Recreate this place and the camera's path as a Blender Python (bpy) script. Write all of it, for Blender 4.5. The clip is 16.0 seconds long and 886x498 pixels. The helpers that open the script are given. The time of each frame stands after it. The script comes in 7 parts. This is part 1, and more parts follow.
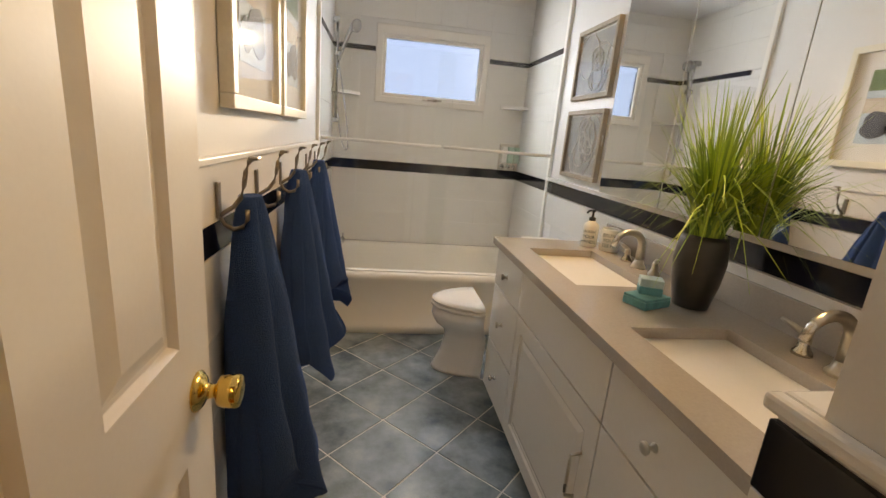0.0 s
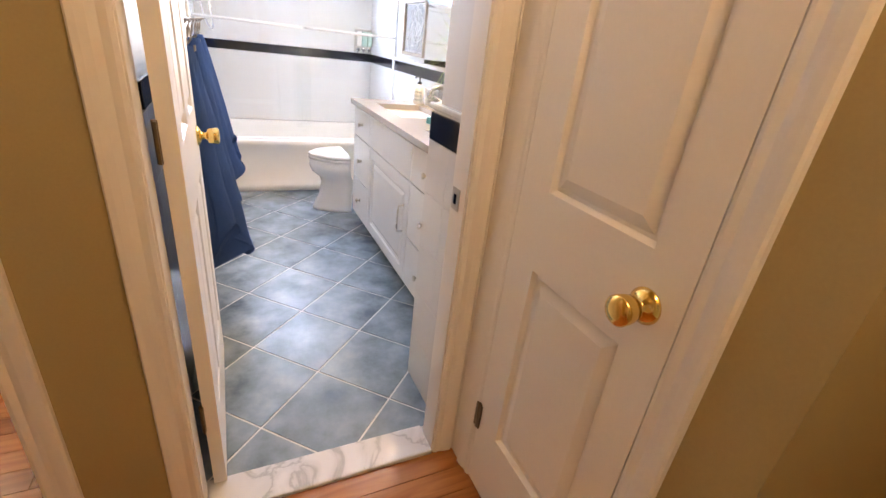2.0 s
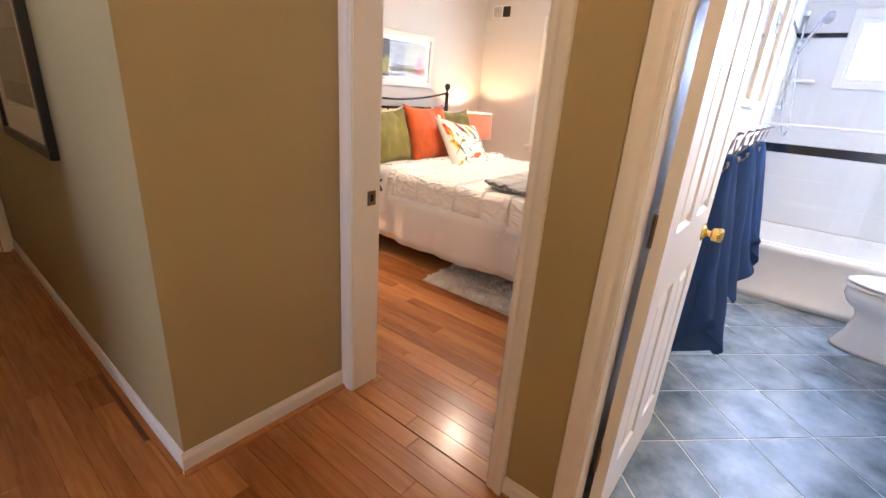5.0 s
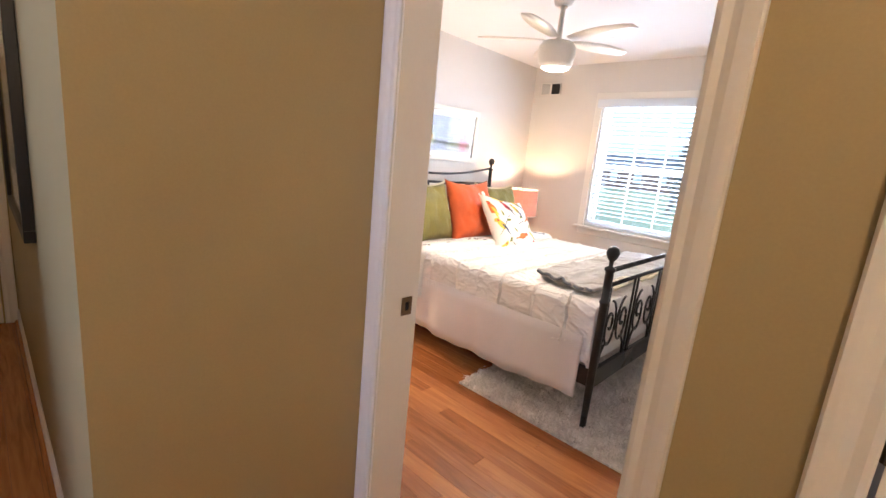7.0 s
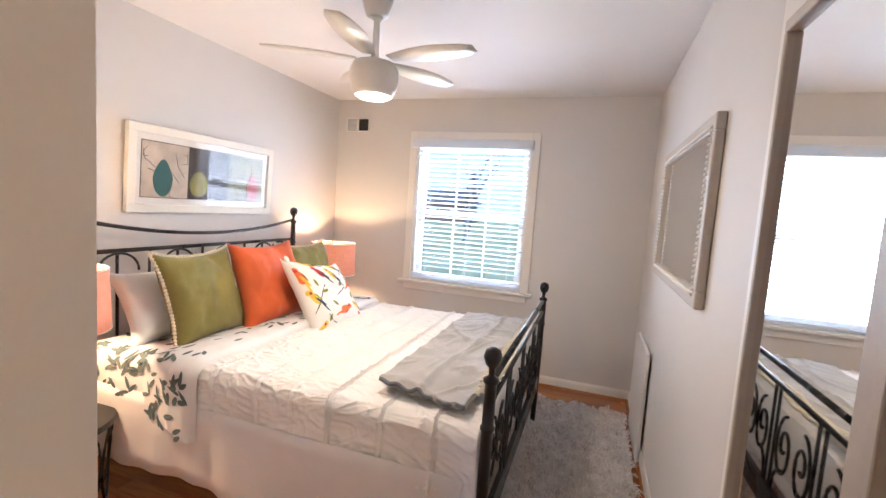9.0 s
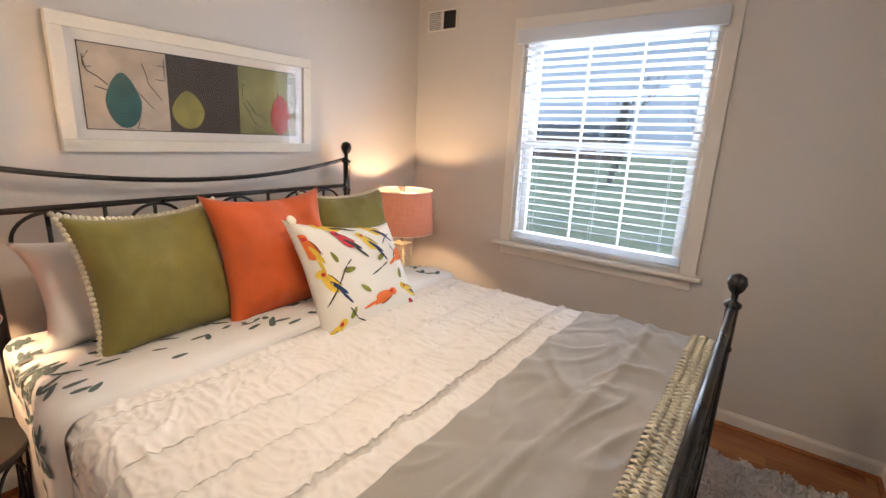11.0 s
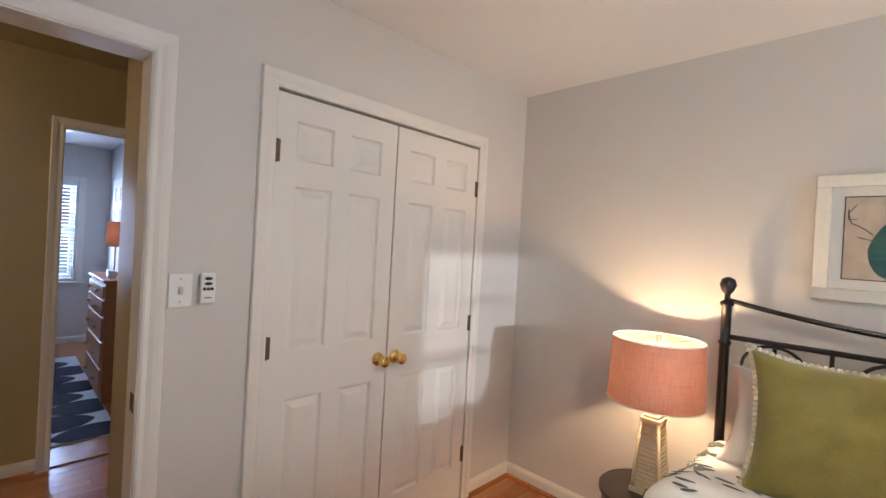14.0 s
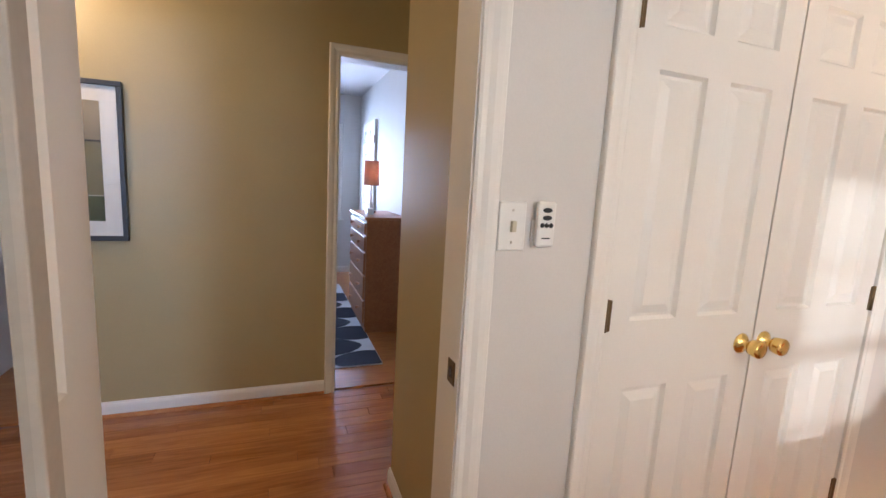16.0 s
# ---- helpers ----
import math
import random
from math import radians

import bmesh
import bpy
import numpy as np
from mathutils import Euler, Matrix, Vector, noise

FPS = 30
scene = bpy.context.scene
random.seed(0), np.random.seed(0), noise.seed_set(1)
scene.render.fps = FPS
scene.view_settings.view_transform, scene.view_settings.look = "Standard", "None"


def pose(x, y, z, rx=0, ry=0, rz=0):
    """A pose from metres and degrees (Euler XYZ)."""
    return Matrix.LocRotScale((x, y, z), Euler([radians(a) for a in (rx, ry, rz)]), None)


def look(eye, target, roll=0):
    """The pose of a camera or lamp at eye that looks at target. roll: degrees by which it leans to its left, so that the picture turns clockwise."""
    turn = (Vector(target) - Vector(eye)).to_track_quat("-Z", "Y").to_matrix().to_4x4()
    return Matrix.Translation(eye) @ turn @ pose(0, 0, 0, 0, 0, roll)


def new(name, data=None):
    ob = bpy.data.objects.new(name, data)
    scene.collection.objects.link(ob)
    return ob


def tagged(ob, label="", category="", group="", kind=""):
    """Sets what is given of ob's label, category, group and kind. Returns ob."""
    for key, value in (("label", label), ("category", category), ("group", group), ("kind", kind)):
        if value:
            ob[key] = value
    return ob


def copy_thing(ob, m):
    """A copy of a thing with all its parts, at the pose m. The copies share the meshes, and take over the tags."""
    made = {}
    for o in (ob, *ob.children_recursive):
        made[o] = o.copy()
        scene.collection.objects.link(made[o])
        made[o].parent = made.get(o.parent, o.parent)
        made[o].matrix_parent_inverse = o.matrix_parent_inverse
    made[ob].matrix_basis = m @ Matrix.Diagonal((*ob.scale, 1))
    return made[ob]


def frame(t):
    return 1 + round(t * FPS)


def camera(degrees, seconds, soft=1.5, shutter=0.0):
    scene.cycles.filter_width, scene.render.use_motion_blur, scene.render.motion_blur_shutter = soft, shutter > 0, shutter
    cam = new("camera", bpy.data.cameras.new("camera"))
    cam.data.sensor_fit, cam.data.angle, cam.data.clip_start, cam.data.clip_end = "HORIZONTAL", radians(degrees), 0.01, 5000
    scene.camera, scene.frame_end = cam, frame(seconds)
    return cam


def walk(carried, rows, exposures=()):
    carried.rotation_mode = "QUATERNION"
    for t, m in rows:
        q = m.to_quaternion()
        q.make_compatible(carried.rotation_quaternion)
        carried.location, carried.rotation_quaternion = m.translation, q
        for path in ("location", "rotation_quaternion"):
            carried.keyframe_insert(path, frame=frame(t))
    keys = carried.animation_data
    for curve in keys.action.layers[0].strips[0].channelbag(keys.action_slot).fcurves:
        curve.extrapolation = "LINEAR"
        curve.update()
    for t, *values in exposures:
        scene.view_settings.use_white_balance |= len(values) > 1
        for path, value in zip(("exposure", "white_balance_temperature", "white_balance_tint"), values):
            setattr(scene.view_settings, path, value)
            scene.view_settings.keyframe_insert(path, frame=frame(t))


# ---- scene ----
cam = camera(90.2, 16.0)
PATH = [
    (0, (0.083, 0.047, 1.339), (0.388, 1.961, 0.844), 5.0),
    (0.5, (0.023, -0.207, 1.282), (0.419, 1.647, 0.645), 5.9),
    (1, (-0.069, -0.451, 1.29), (0.451, 1.331, 0.547), 6.3),
    (1.5, (-0.096, -0.737, 1.283), (0.499, 1.006, 0.504), 6.4),
    (2, (-0.077, -0.959, 1.275), (0.744, 0.66, 0.436), 6.8),
    (2.5, (-0.151, -1.11, 1.284), (0.843, 0.384, 0.401), 5.9),
    (3, (-0.144, -1.118, 1.277), (0.859, 0.37, 0.393), 6.4),
    (3.5, (-0.001, -1.064, 1.261), (0.729, 0.567, 0.363), 10.0),
    (4, (0.048, -1.088, 1.273), (0.091, 0.692, 0.363), 8.3),
    (4.5, (0.023, -1.109, 1.278), (-0.581, 0.599, 0.43), 6.6),
    (5, (0.042, -1.106, 1.341), (-1.121, 0.372, 0.66), 4.2),
    (5.2, (0.017, -1.157, 1.363), (-1.337, 0.184, 0.756), 3.9),
    (7.3, (-0.408, -0.761, 1.375), (-1.72, 0.699, 0.994), 5.4),
    (7.5, (-0.479, -0.73, 1.425), (-1.667, 0.831, 1.035), 5.3),
    (8, (-0.608, -0.525, 1.446), (-1.614, 1.186, 1.202), 5.5),
    (8.5, (-0.752, -0.328, 1.48), (-1.561, 1.493, 1.3), 4.9),
    (8.7, (-0.817, -0.253, 1.481), (-1.459, 1.635, 1.324), 4.1),
    (10.8, (-1.027, 0.949, 1.483), (-1.889, 2.688, 1.001), 1.3),
    (11, (-1.125, 1.094, 1.45), (-2.273, 2.656, 0.96), 2.4),
    (11.5, (-1.031, 1.35, 1.43), (-2.687, 2.306, 0.843), 2.2),
    (12, (-1.05, 1.666, 1.424), (-2.94, 1.871, 0.802), 0.9),
    (12.5, (-1.08, 1.865, 1.374), (-2.914, 1.302, 0.807), 3.9),
    (13, (-1.042, 1.901, 1.391), (-2.634, 0.812, 0.863), 3.3),
    (13.5, (-0.987, 1.826, 1.438), (-2.448, 0.495, 1.132), 2.8),
    (14, (-0.965, 1.806, 1.469), (-2.385, 0.398, 1.453), 3.2),
    (14.5, (-0.957, 1.789, 1.454), (-2.314, 0.32, 1.468), 3.1),
    (15, (-0.953, 1.703, 1.42), (-2.108, 0.073, 1.321), 3.3),
    (15.5, (-0.94, 1.403, 1.385), (-1.855, -0.361, 1.163), 3.1),
    (16, (-0.89, 1.044, 1.362), (-1.591, -0.805, 1.061), 3.2),
]
EXPOSURES = [
    (0.0, -1.25, 13000, 12), (0.7, -0.65, 11500, 14), (1.5, -0.1, 9200, 16), (2.0, 0.3, 7800, 15), (2.5, 0.4, 7600, 16), (3.5, 0.5, 6700, 15), (4.5, 0.2, 6600, 13), (5.0, 0.25, 6600, 15), (7.3, 0.4, 5900, 12), (8.0, 0.25, 6000, 12), (8.5, 0.1, 5900, 13),
    (10.8, -0.5, 6300, 12), (11.5, -1.05, 7200, 14), (12.0, -1.15, 7900, 17), (12.5, -1.2, 7100, 14), (13.0, -0.75, 6400, 11), (13.5, -0.65, 6100, 9), (14.5, -0.65, 5900, 7), (15.0, -0.55, 5900, 7), (16.0, -0.1, 6100, 8),
]
walk(cam, [(t, look(eye, target, roll)) for t, eye, target, roll in PATH], EXPOSURES)

# ---- light ----
world = bpy.data.worlds.new("sky_world")
scene.world = world
world.use_nodes = True
wn = world.node_tree.nodes
sky = wn.new("ShaderNodeTexSky")
sky.sky_type = "NISHITA"
sky.sun_disc = False
sky.sun_elevation = radians(11.0)
sky.sun_rotation = radians(15.5)
sky.air_density = 1.0
sky.ozone_density = 4.0
sky.dust_density = 2.0
world.node_tree.links.new(sky.outputs[0], wn["Background"].inputs[0])
wn["Background"].inputs[1].default_value = 0.15

sun_data = bpy.data.lights.new("sun", "SUN")
sun_data.energy = 3.0
sun_data.angle = radians(1.2)
sun_data.color = (0.95, 0.97, 1.0)
sun = new("sun", sun_data)
sun.matrix_world = look((0.0, 12.0, 4.25), (-3.2, 0.5, 2.45))


def area_lamp(name, eye, target, w, h, watts, color):
    d = bpy.data.lights.new(name, "AREA")
    d.shape, d.size, d.size_y, d.energy, d.color = "RECTANGLE", w, h, watts, color
    ob = new(name, d)
    ob.matrix_world = look(eye, target)
    return ob


def bulb(name, at, watts, color, radius=0.03):
    d = bpy.data.lights.new(name, "POINT")
    d.energy, d.color, d.shadow_soft_size = watts, color, radius
    ob = new(name, d)
    ob.location = at
    return ob


WARM = (1.0, 0.66, 0.36)
SOFTWARM = (1.0, 0.80, 0.58)
SKYBLUE = (0.62, 0.76, 1.0)
# sky light that enters by the windows
area_lamp("bedroom_window_light", (-1.98, 3.86, 1.42), (-1.98, 0.0, 1.1), 1.0, 1.15, 58, (0.80, 0.88, 1.0))
area_lamp("bath_window_light", (0.46, 3.93, 1.86), (0.46, 0.0, 0.7), 0.98, 0.74, 270, (0.47, 0.64, 1.0))
area_lamp("second_bedroom_window_light", (-1.15, -5.42, 1.42), (-1.3, 0.0, 1.2), 0.92, 1.12, 190, (0.57, 0.69, 1.0))
# lamps of the place, and one added fill in the west hall
bulb("table_lamp_bulb", (-3.06, 1.115, 0.98), 31, WARM)
bulb("table_lamp_bulb", (-3.06, 3.265, 0.99), 26, WARM)
bulb("fan_bulb", (-1.975, 1.865, 1.965), 18, SOFTWARM, 0.06)
area_lamp("fan_lens_light", (-1.975, 1.865, 1.985), (-1.974, 1.865, 0.0), 0.15, 0.15, 13, SOFTWARM)
bulb("hall_ceiling_bulb", (0.28, -1.2, 2.30), 29, (1.0, 0.72, 0.47), 0.08)
# added fill for the hall's west end, where no lamp is known
bulb("hall_west_bulb", (-3.0, -1.17, 2.3), 6, (1.0, 0.74, 0.46), 0.08)
area_lamp("vanity_tube_light", (1.13, 1.45, 2.16), (0.45, 1.45, 0.2), 0.72, 0.07, 24, (1.0, 0.74, 0.47))

# ---- materials ----


def nodes_of(name):
    m = bpy.data.materials.new(name)
    m.use_nodes = True
    return m, m.node_tree.nodes, m.node_tree.links, m.node_tree.nodes["Principled BSDF"]


def mat(name, color, rough=0.5, metal=0.0, grain=60.0, vary=0.08, bump=0.05, stain=3.0, coat=0.0, trans=0.0, sheen=0.0, stretch=None, per_object=0.0, rv=0.15):
    """A surface with fine grain, broad stains and slight relief."""
    m, n, l, b = nodes_of(name)
    b.inputs["Roughness"].default_value = rough
    b.inputs["Metallic"].default_value = metal
    b.inputs["Coat Weight"].default_value = coat
    b.inputs["Sheen Weight"].default_value = sheen
    b.inputs["Transmission Weight"].default_value = trans
    tc = n.new("ShaderNodeTexCoord")
    src = tc.outputs["Object"]
    if stretch:
        mp = n.new("ShaderNodeMapping")
        mp.inputs["Scale"].default_value = stretch
        l.new(src, mp.inputs[0])
        src = mp.outputs[0]
    fine = n.new("ShaderNodeTexNoise")
    fine.inputs["Scale"].default_value = grain
    fine.inputs["Detail"].default_value = 4
    broad = n.new("ShaderNodeTexNoise")
    broad.inputs["Scale"].default_value = stain
    broad.inputs["Detail"].default_value = 3
    l.new(src, fine.inputs[0])
    l.new(src, broad.inputs[0])
    mix = n.new("ShaderNodeMath")
    mix.operation = "ADD"
    l.new(fine.outputs[0], mix.inputs[0])
    l.new(broad.outputs[0], mix.inputs[1])
    fac = mix.outputs[0]
    if per_object:
        oi = n.new("ShaderNodeObjectInfo")
        ad = n.new("ShaderNodeMath")
        ad.operation = "MULTIPLY_ADD"
        l.new(oi.outputs["Random"], ad.inputs[0])
        ad.inputs[1].default_value = per_object
        l.new(fac, ad.inputs[2])
        fac = ad.outputs[0]
    ramp = n.new("ShaderNodeMapRange")
    ramp.inputs[1].default_value, ramp.inputs[2].default_value = 0.6, 1.4 + per_object
    l.new(fac, ramp.inputs[0])
    cm = n.new("ShaderNodeMixRGB")
    cm.inputs[1].default_value = (*[max(0, c * (1 - vary)) for c in color], 1)
    cm.inputs[2].default_value = (*[min(1, c * (1 + vary)) for c in color], 1)
    l.new(ramp.outputs[0], cm.inputs[0])
    l.new(cm.outputs[0], b.inputs["Base Color"])
    rr = n.new("ShaderNodeMapRange")
    rr.inputs[3].default_value, rr.inputs[4].default_value = max(0.02, rough * (1 - rv)), min(1, rough * (1 + rv))
    l.new(broad.outputs[0], rr.inputs[0])
    l.new(rr.outputs[0], b.inputs["Roughness"])
    if bump:
        bp = n.new("ShaderNodeBump")
        bp.inputs["Strength"].default_value = bump
        bp.inputs["Distance"].default_value = 0.01
        l.new(fine.outputs[0], bp.inputs["Height"])
        l.new(bp.outputs[0], b.inputs["Normal"])
    return m


def glow(name, color, strength):
    m, n, l, b = nodes_of(name)
    b.inputs["Base Color"].default_value = (*color, 1)
    b.inputs["Emission Color"].default_value = (*color, 1)
    b.inputs["Emission Strength"].default_value = strength
    return m


def clear_glass(name, tint=(0.95, 1.0, 0.98), rough=0.0, alpha=0.12):
    """Thin glass: mostly see-through, with a gloss by Fresnel."""
    m, n, l, b = nodes_of(name)
    tr = n.new("ShaderNodeBsdfTransparent")
    tr.inputs[0].default_value = (*tint, 1)
    gl = n.new("ShaderNodeBsdfGlossy")
    gl.inputs["Roughness"].default_value = rough
    lw = n.new("ShaderNodeLayerWeight")
    pw = n.new("ShaderNodeMath")
    pw.operation = "POWER"
    pw.inputs[1].default_value = 4.0
    l.new(lw.outputs["Facing"], pw.inputs[0])
    fr = n.new("ShaderNodeMath")
    fr.operation = "MULTIPLY_ADD"
    fr.inputs[1].default_value, fr.inputs[2].default_value = 0.45, 0.035
    l.new(pw.outputs[0], fr.inputs[0])
    mx = n.new("ShaderNodeMixShader")
    l.new(fr.outputs[0], mx.inputs[0])
    l.new(tr.outputs[0], mx.inputs[1])
    l.new(gl.outputs[0], mx.inputs[2])
    l.new(mx.outputs[0], n["Material Output"].inputs[0])
    return m


def wood(name, light, dark, rough=0.3, scale=1.0, axis=0, coat=0.15):
    m, n, l, b = nodes_of(name)
    tc = n.new("ShaderNodeTexCoord")
    oi = n.new("ShaderNodeObjectInfo")
    cb = n.new("ShaderNodeVectorMath")
    cb.operation = "MULTIPLY_ADD"
    l.new(oi.outputs["Random"], cb.inputs[0])
    cb.inputs[1].default_value = (17, 31, 7)
    l.new(tc.outputs["Object"], cb.inputs[2])
    mp = n.new("ShaderNodeMapping")
    sc = [14 * scale, 14 * scale, 14 * scale]
    sc[axis] = 1.2 * scale
    mp.inputs["Scale"].default_value = sc
    l.new(cb.outputs[0], mp.inputs[0])
    no = n.new("ShaderNodeTexNoise")
    no.inputs["Scale"].default_value = 2.5
    no.inputs["Detail"].default_value = 6
    no.inputs["Distortion"].default_value = 1.2
    l.new(mp.outputs[0], no.inputs[0])
    ad = n.new("ShaderNodeMath")
    ad.operation = "MULTIPLY_ADD"
    l.new(oi.outputs["Random"], ad.inputs[0])
    ad.inputs[1].default_value = 0.45
    l.new(no.outputs[0], ad.inputs[2])
    mr = n.new("ShaderNodeMapRange")
    mr.inputs[1].default_value, mr.inputs[2].default_value = 0.35, 1.1
    l.new(ad.outputs[0], mr.inputs[0])
    cm = n.new("ShaderNodeMixRGB")
    cm.inputs[1].default_value, cm.inputs[2].default_value = (*dark, 1), (*light, 1)
    l.new(mr.outputs[0], cm.inputs[0])
    l.new(cm.outputs[0], b.inputs["Base Color"])
    b.inputs["Roughness"].default_value = rough
    b.inputs["Coat Weight"].default_value = coat
    b.inputs["Coat Roughness"].default_value = 0.15
    bp = n.new("ShaderNodeBump")
    bp.inputs["Strength"].default_value = 0.06
    bp.inputs["Distance"].default_value = 0.01
    l.new(no.outputs[0], bp.inputs["Height"])
    l.new(bp.outputs[0], b.inputs["Normal"])
    return m


M_WALL = mat("bedroom_wall_paint", (0.66, 0.635, 0.605), 0.6, grain=180, vary=0.03, bump=0.03)
M_CEIL = mat("ceiling_paint", (0.80, 0.79, 0.79), 0.7, grain=150, vary=0.02, bump=0.05)
M_HALL = mat("hall_tan_paint", (0.40, 0.318, 0.158), 0.45, grain=180, vary=0.05, bump=0.03)
M_TRIM = mat("white_gloss_trim", (0.80, 0.77, 0.72), 0.45, grain=90, vary=0.02, bump=0.015, rv=0.03)
M_DOOR = mat("door_white_paint", (0.80, 0.77, 0.72), 0.45, grain=120, vary=0.02, bump=0.02, rv=0.03)
M_OAK = wood("oak_floor", (0.52, 0.21, 0.066), (0.23, 0.074, 0.021), 0.26)
M_OAKEDGE = mat("oak_joint", (0.20, 0.07, 0.024), 0.8)
M_BTILE = mat("white_wall_tile", (0.76, 0.75, 0.72), 0.12, grain=25, vary=0.02, bump=0.012, per_object=0.15)
M_GROUT = mat("grout_grey", (0.62, 0.62, 0.60), 0.85, grain=200, bump=0.2)
M_BLACK = mat("black_tile", (0.006, 0.007, 0.014), 0.12, grain=30, vary=0.2, bump=0.02)
M_BWALL = mat("bath_wall_paint", (0.72, 0.71, 0.69), 0.5, grain=160, vary=0.03, bump=0.02)
# near-black green that carries the dimness of the opening beyond the hall
M_DARK = mat("dark_opening_green", (0.03, 0.045, 0.04), 0.7)

# ---- mesh helpers ----


def box(bm, x0, x1, y0, y1, z0, z1, bevel=0.0, mi=0, m=None):
    vs = [bm.verts.new((x, y, z)) for x in (x0, x1) for y in (y0, y1) for z in (z0, z1)]
    if m is not None:
        for v in vs:
            v.co = m @ v.co
    fs = [bm.faces.new([vs[i] for i in q]) for q in ((0, 1, 3, 2), (4, 6, 7, 5), (0, 4, 5, 1), (2, 3, 7, 6), (0, 2, 6, 4), (1, 5, 7, 3))]
    for f in fs:
        f.material_index = mi
    if bevel:
        es = {e for f in fs for e in f.edges}
        r = bmesh.ops.bevel(bm, geom=list(es), offset=bevel, segments=2, affect="EDGES", profile=0.5)
        for f in r["faces"]:
            f.material_index = mi
    return vs


def lathe(bm, profile, seg=24, m=None, arc=(0, 1), cap=True):
    """Turn (radius, height) pairs round z."""
    rings = []
    for r, z in profile:
        ring = []
        for i in range(seg):
            a = 2 * math.pi * i / seg
            co = Vector((r * math.cos(a), r * math.sin(a), z))
            ring.append(bm.verts.new(m @ co if m is not None else co))
        rings.append(ring)
    for a, b in zip(rings, rings[1:]):
        for i in range(seg):
            f = bm.faces.new((a[i], a[(i + 1) % seg], b[(i + 1) % seg], b[i]))
            f.smooth = True
    if cap:
        bm.faces.new(list(reversed(rings[0])))
        bm.faces.new(rings[-1])
    return rings


def tube(bm, pts, r, seg=8, closed=False, radii=None):
    """A round bar along points."""
    pts = [Vector(p) for p in pts]
    rings = []
    up = Vector((0, 0, 1))
    n = len(pts)
    for i, p in enumerate(pts):
        a = pts[i - 1] if (i or closed) else p
        b = pts[(i + 1) % n] if (i < n - 1 or closed) else p
        d = (b - a).normalized()
        u = up if abs(d.dot(up)) < 0.95 else Vector((1, 0, 0))
        s = d.cross(u).normalized()
        t = s.cross(d).normalized()
        rr = radii[i] if radii else r
        rings.append([bm.verts.new(p + rr * (math.cos(2 * math.pi * k / seg) * s + math.sin(2 * math.pi * k / seg) * t)) for k in range(seg)])
    pairs = list(zip(rings, rings[1:])) + ([(rings[-1], rings[0])] if closed else [])
    for a, b in pairs:
        for k in range(seg):
            f = bm.faces.new((a[k], a[(k + 1) % seg], b[(k + 1) % seg], b[k]))
            f.smooth = True
    if not closed:
        bm.faces.new(list(reversed(rings[0])))
        bm.faces.new(rings[-1])


def prism(bm, poly, z0, z1, m=None, mi=0):
    """A flat outline (x, y) raised from z0 to z1."""
    lo = [bm.verts.new(Vector((x, y, z0)) if m is None else m @ Vector((x, y, z0))) for x, y in poly]
    hi = [bm.verts.new(Vector((x, y, z1)) if m is None else m @ Vector((x, y, z1))) for x, y in poly]
    k = len(poly)
    fs = [bm.faces.new(list(reversed(lo))), bm.faces.new(hi)]
    for i in range(k):
        fs.append(bm.faces.new((lo[i], lo[(i + 1) % k], hi[(i + 1) % k], hi[i])))
    for f in fs:
        f.material_index = mi


def mesh_of(bm, name, mats, smooth=False):
    bmesh.ops.recalc_face_normals(bm, faces=bm.faces)
    me = bpy.data.meshes.new(name)
    bm.to_mesh(me)
    bm.free()
    for m in mats if isinstance(mats, (list, tuple)) else [mats]:
        me.materials.append(m)
    if smooth:
        me.shade_smooth()
    return me


def part(name, bm, material, parent, label="", smooth=False):
    ob = new(name, mesh_of(bm, name, material, smooth))
    ob.parent = parent
    if label:
        tagged(ob, label)
    return ob


def thing(name, at, label, category, group="", rz=0.0):
    ob = new(name)
    ob.empty_display_size = 0.05
    ob.matrix_world = pose(*at, 0, 0, rz)
    return tagged(ob, label, category, group)


def single(name, bm, material, label, category, group="", at=(0, 0, 0), rz=0.0, smooth=False):
    ob = new(name, mesh_of(bm, name, material, smooth))
    ob.matrix_world = pose(*at, 0, 0, rz)
    return tagged(ob, label, category, group)


def structure(name, bm, material, label, category="", smooth=False):
    ob = new(name, mesh_of(bm, name, material, smooth))
    return tagged(ob, label, category or name.split("_")[0], kind="structure")


def boxes(*rows):
    bm = bmesh.new()
    for r in rows:
        box(bm, *r)
    return bm


# ---- structure ----
CE = 2.46          # bedroom and hall ceiling
WX, EX, SY, NY = -3.355, -0.48, 0.13, 3.72   # bedroom faces
BW, BE, BN = -0.30, 1.25, 3.76               # bath faces
BCE = 2.44

structure("floor_bedroom", boxes((WX - 0.1, EX + 0.02, 0.0, NY + 0.1, -0.06, -0.012)), M_OAKEDGE, "warm orange oak strip floor of the bedroom")
structure("floor_hall", boxes((-4.5, 3.2, -1.70, 0.0, -0.06, -0.012)), M_OAKEDGE, "warm orange oak strip floor of the hall")
structure("floor_bath", boxes((BW - 0.05, BE + 0.1, 0.08, BN + 0.1, -0.06, -0.0006)), M_GROUT, "blue-grey diagonal tile floor with pale grout")

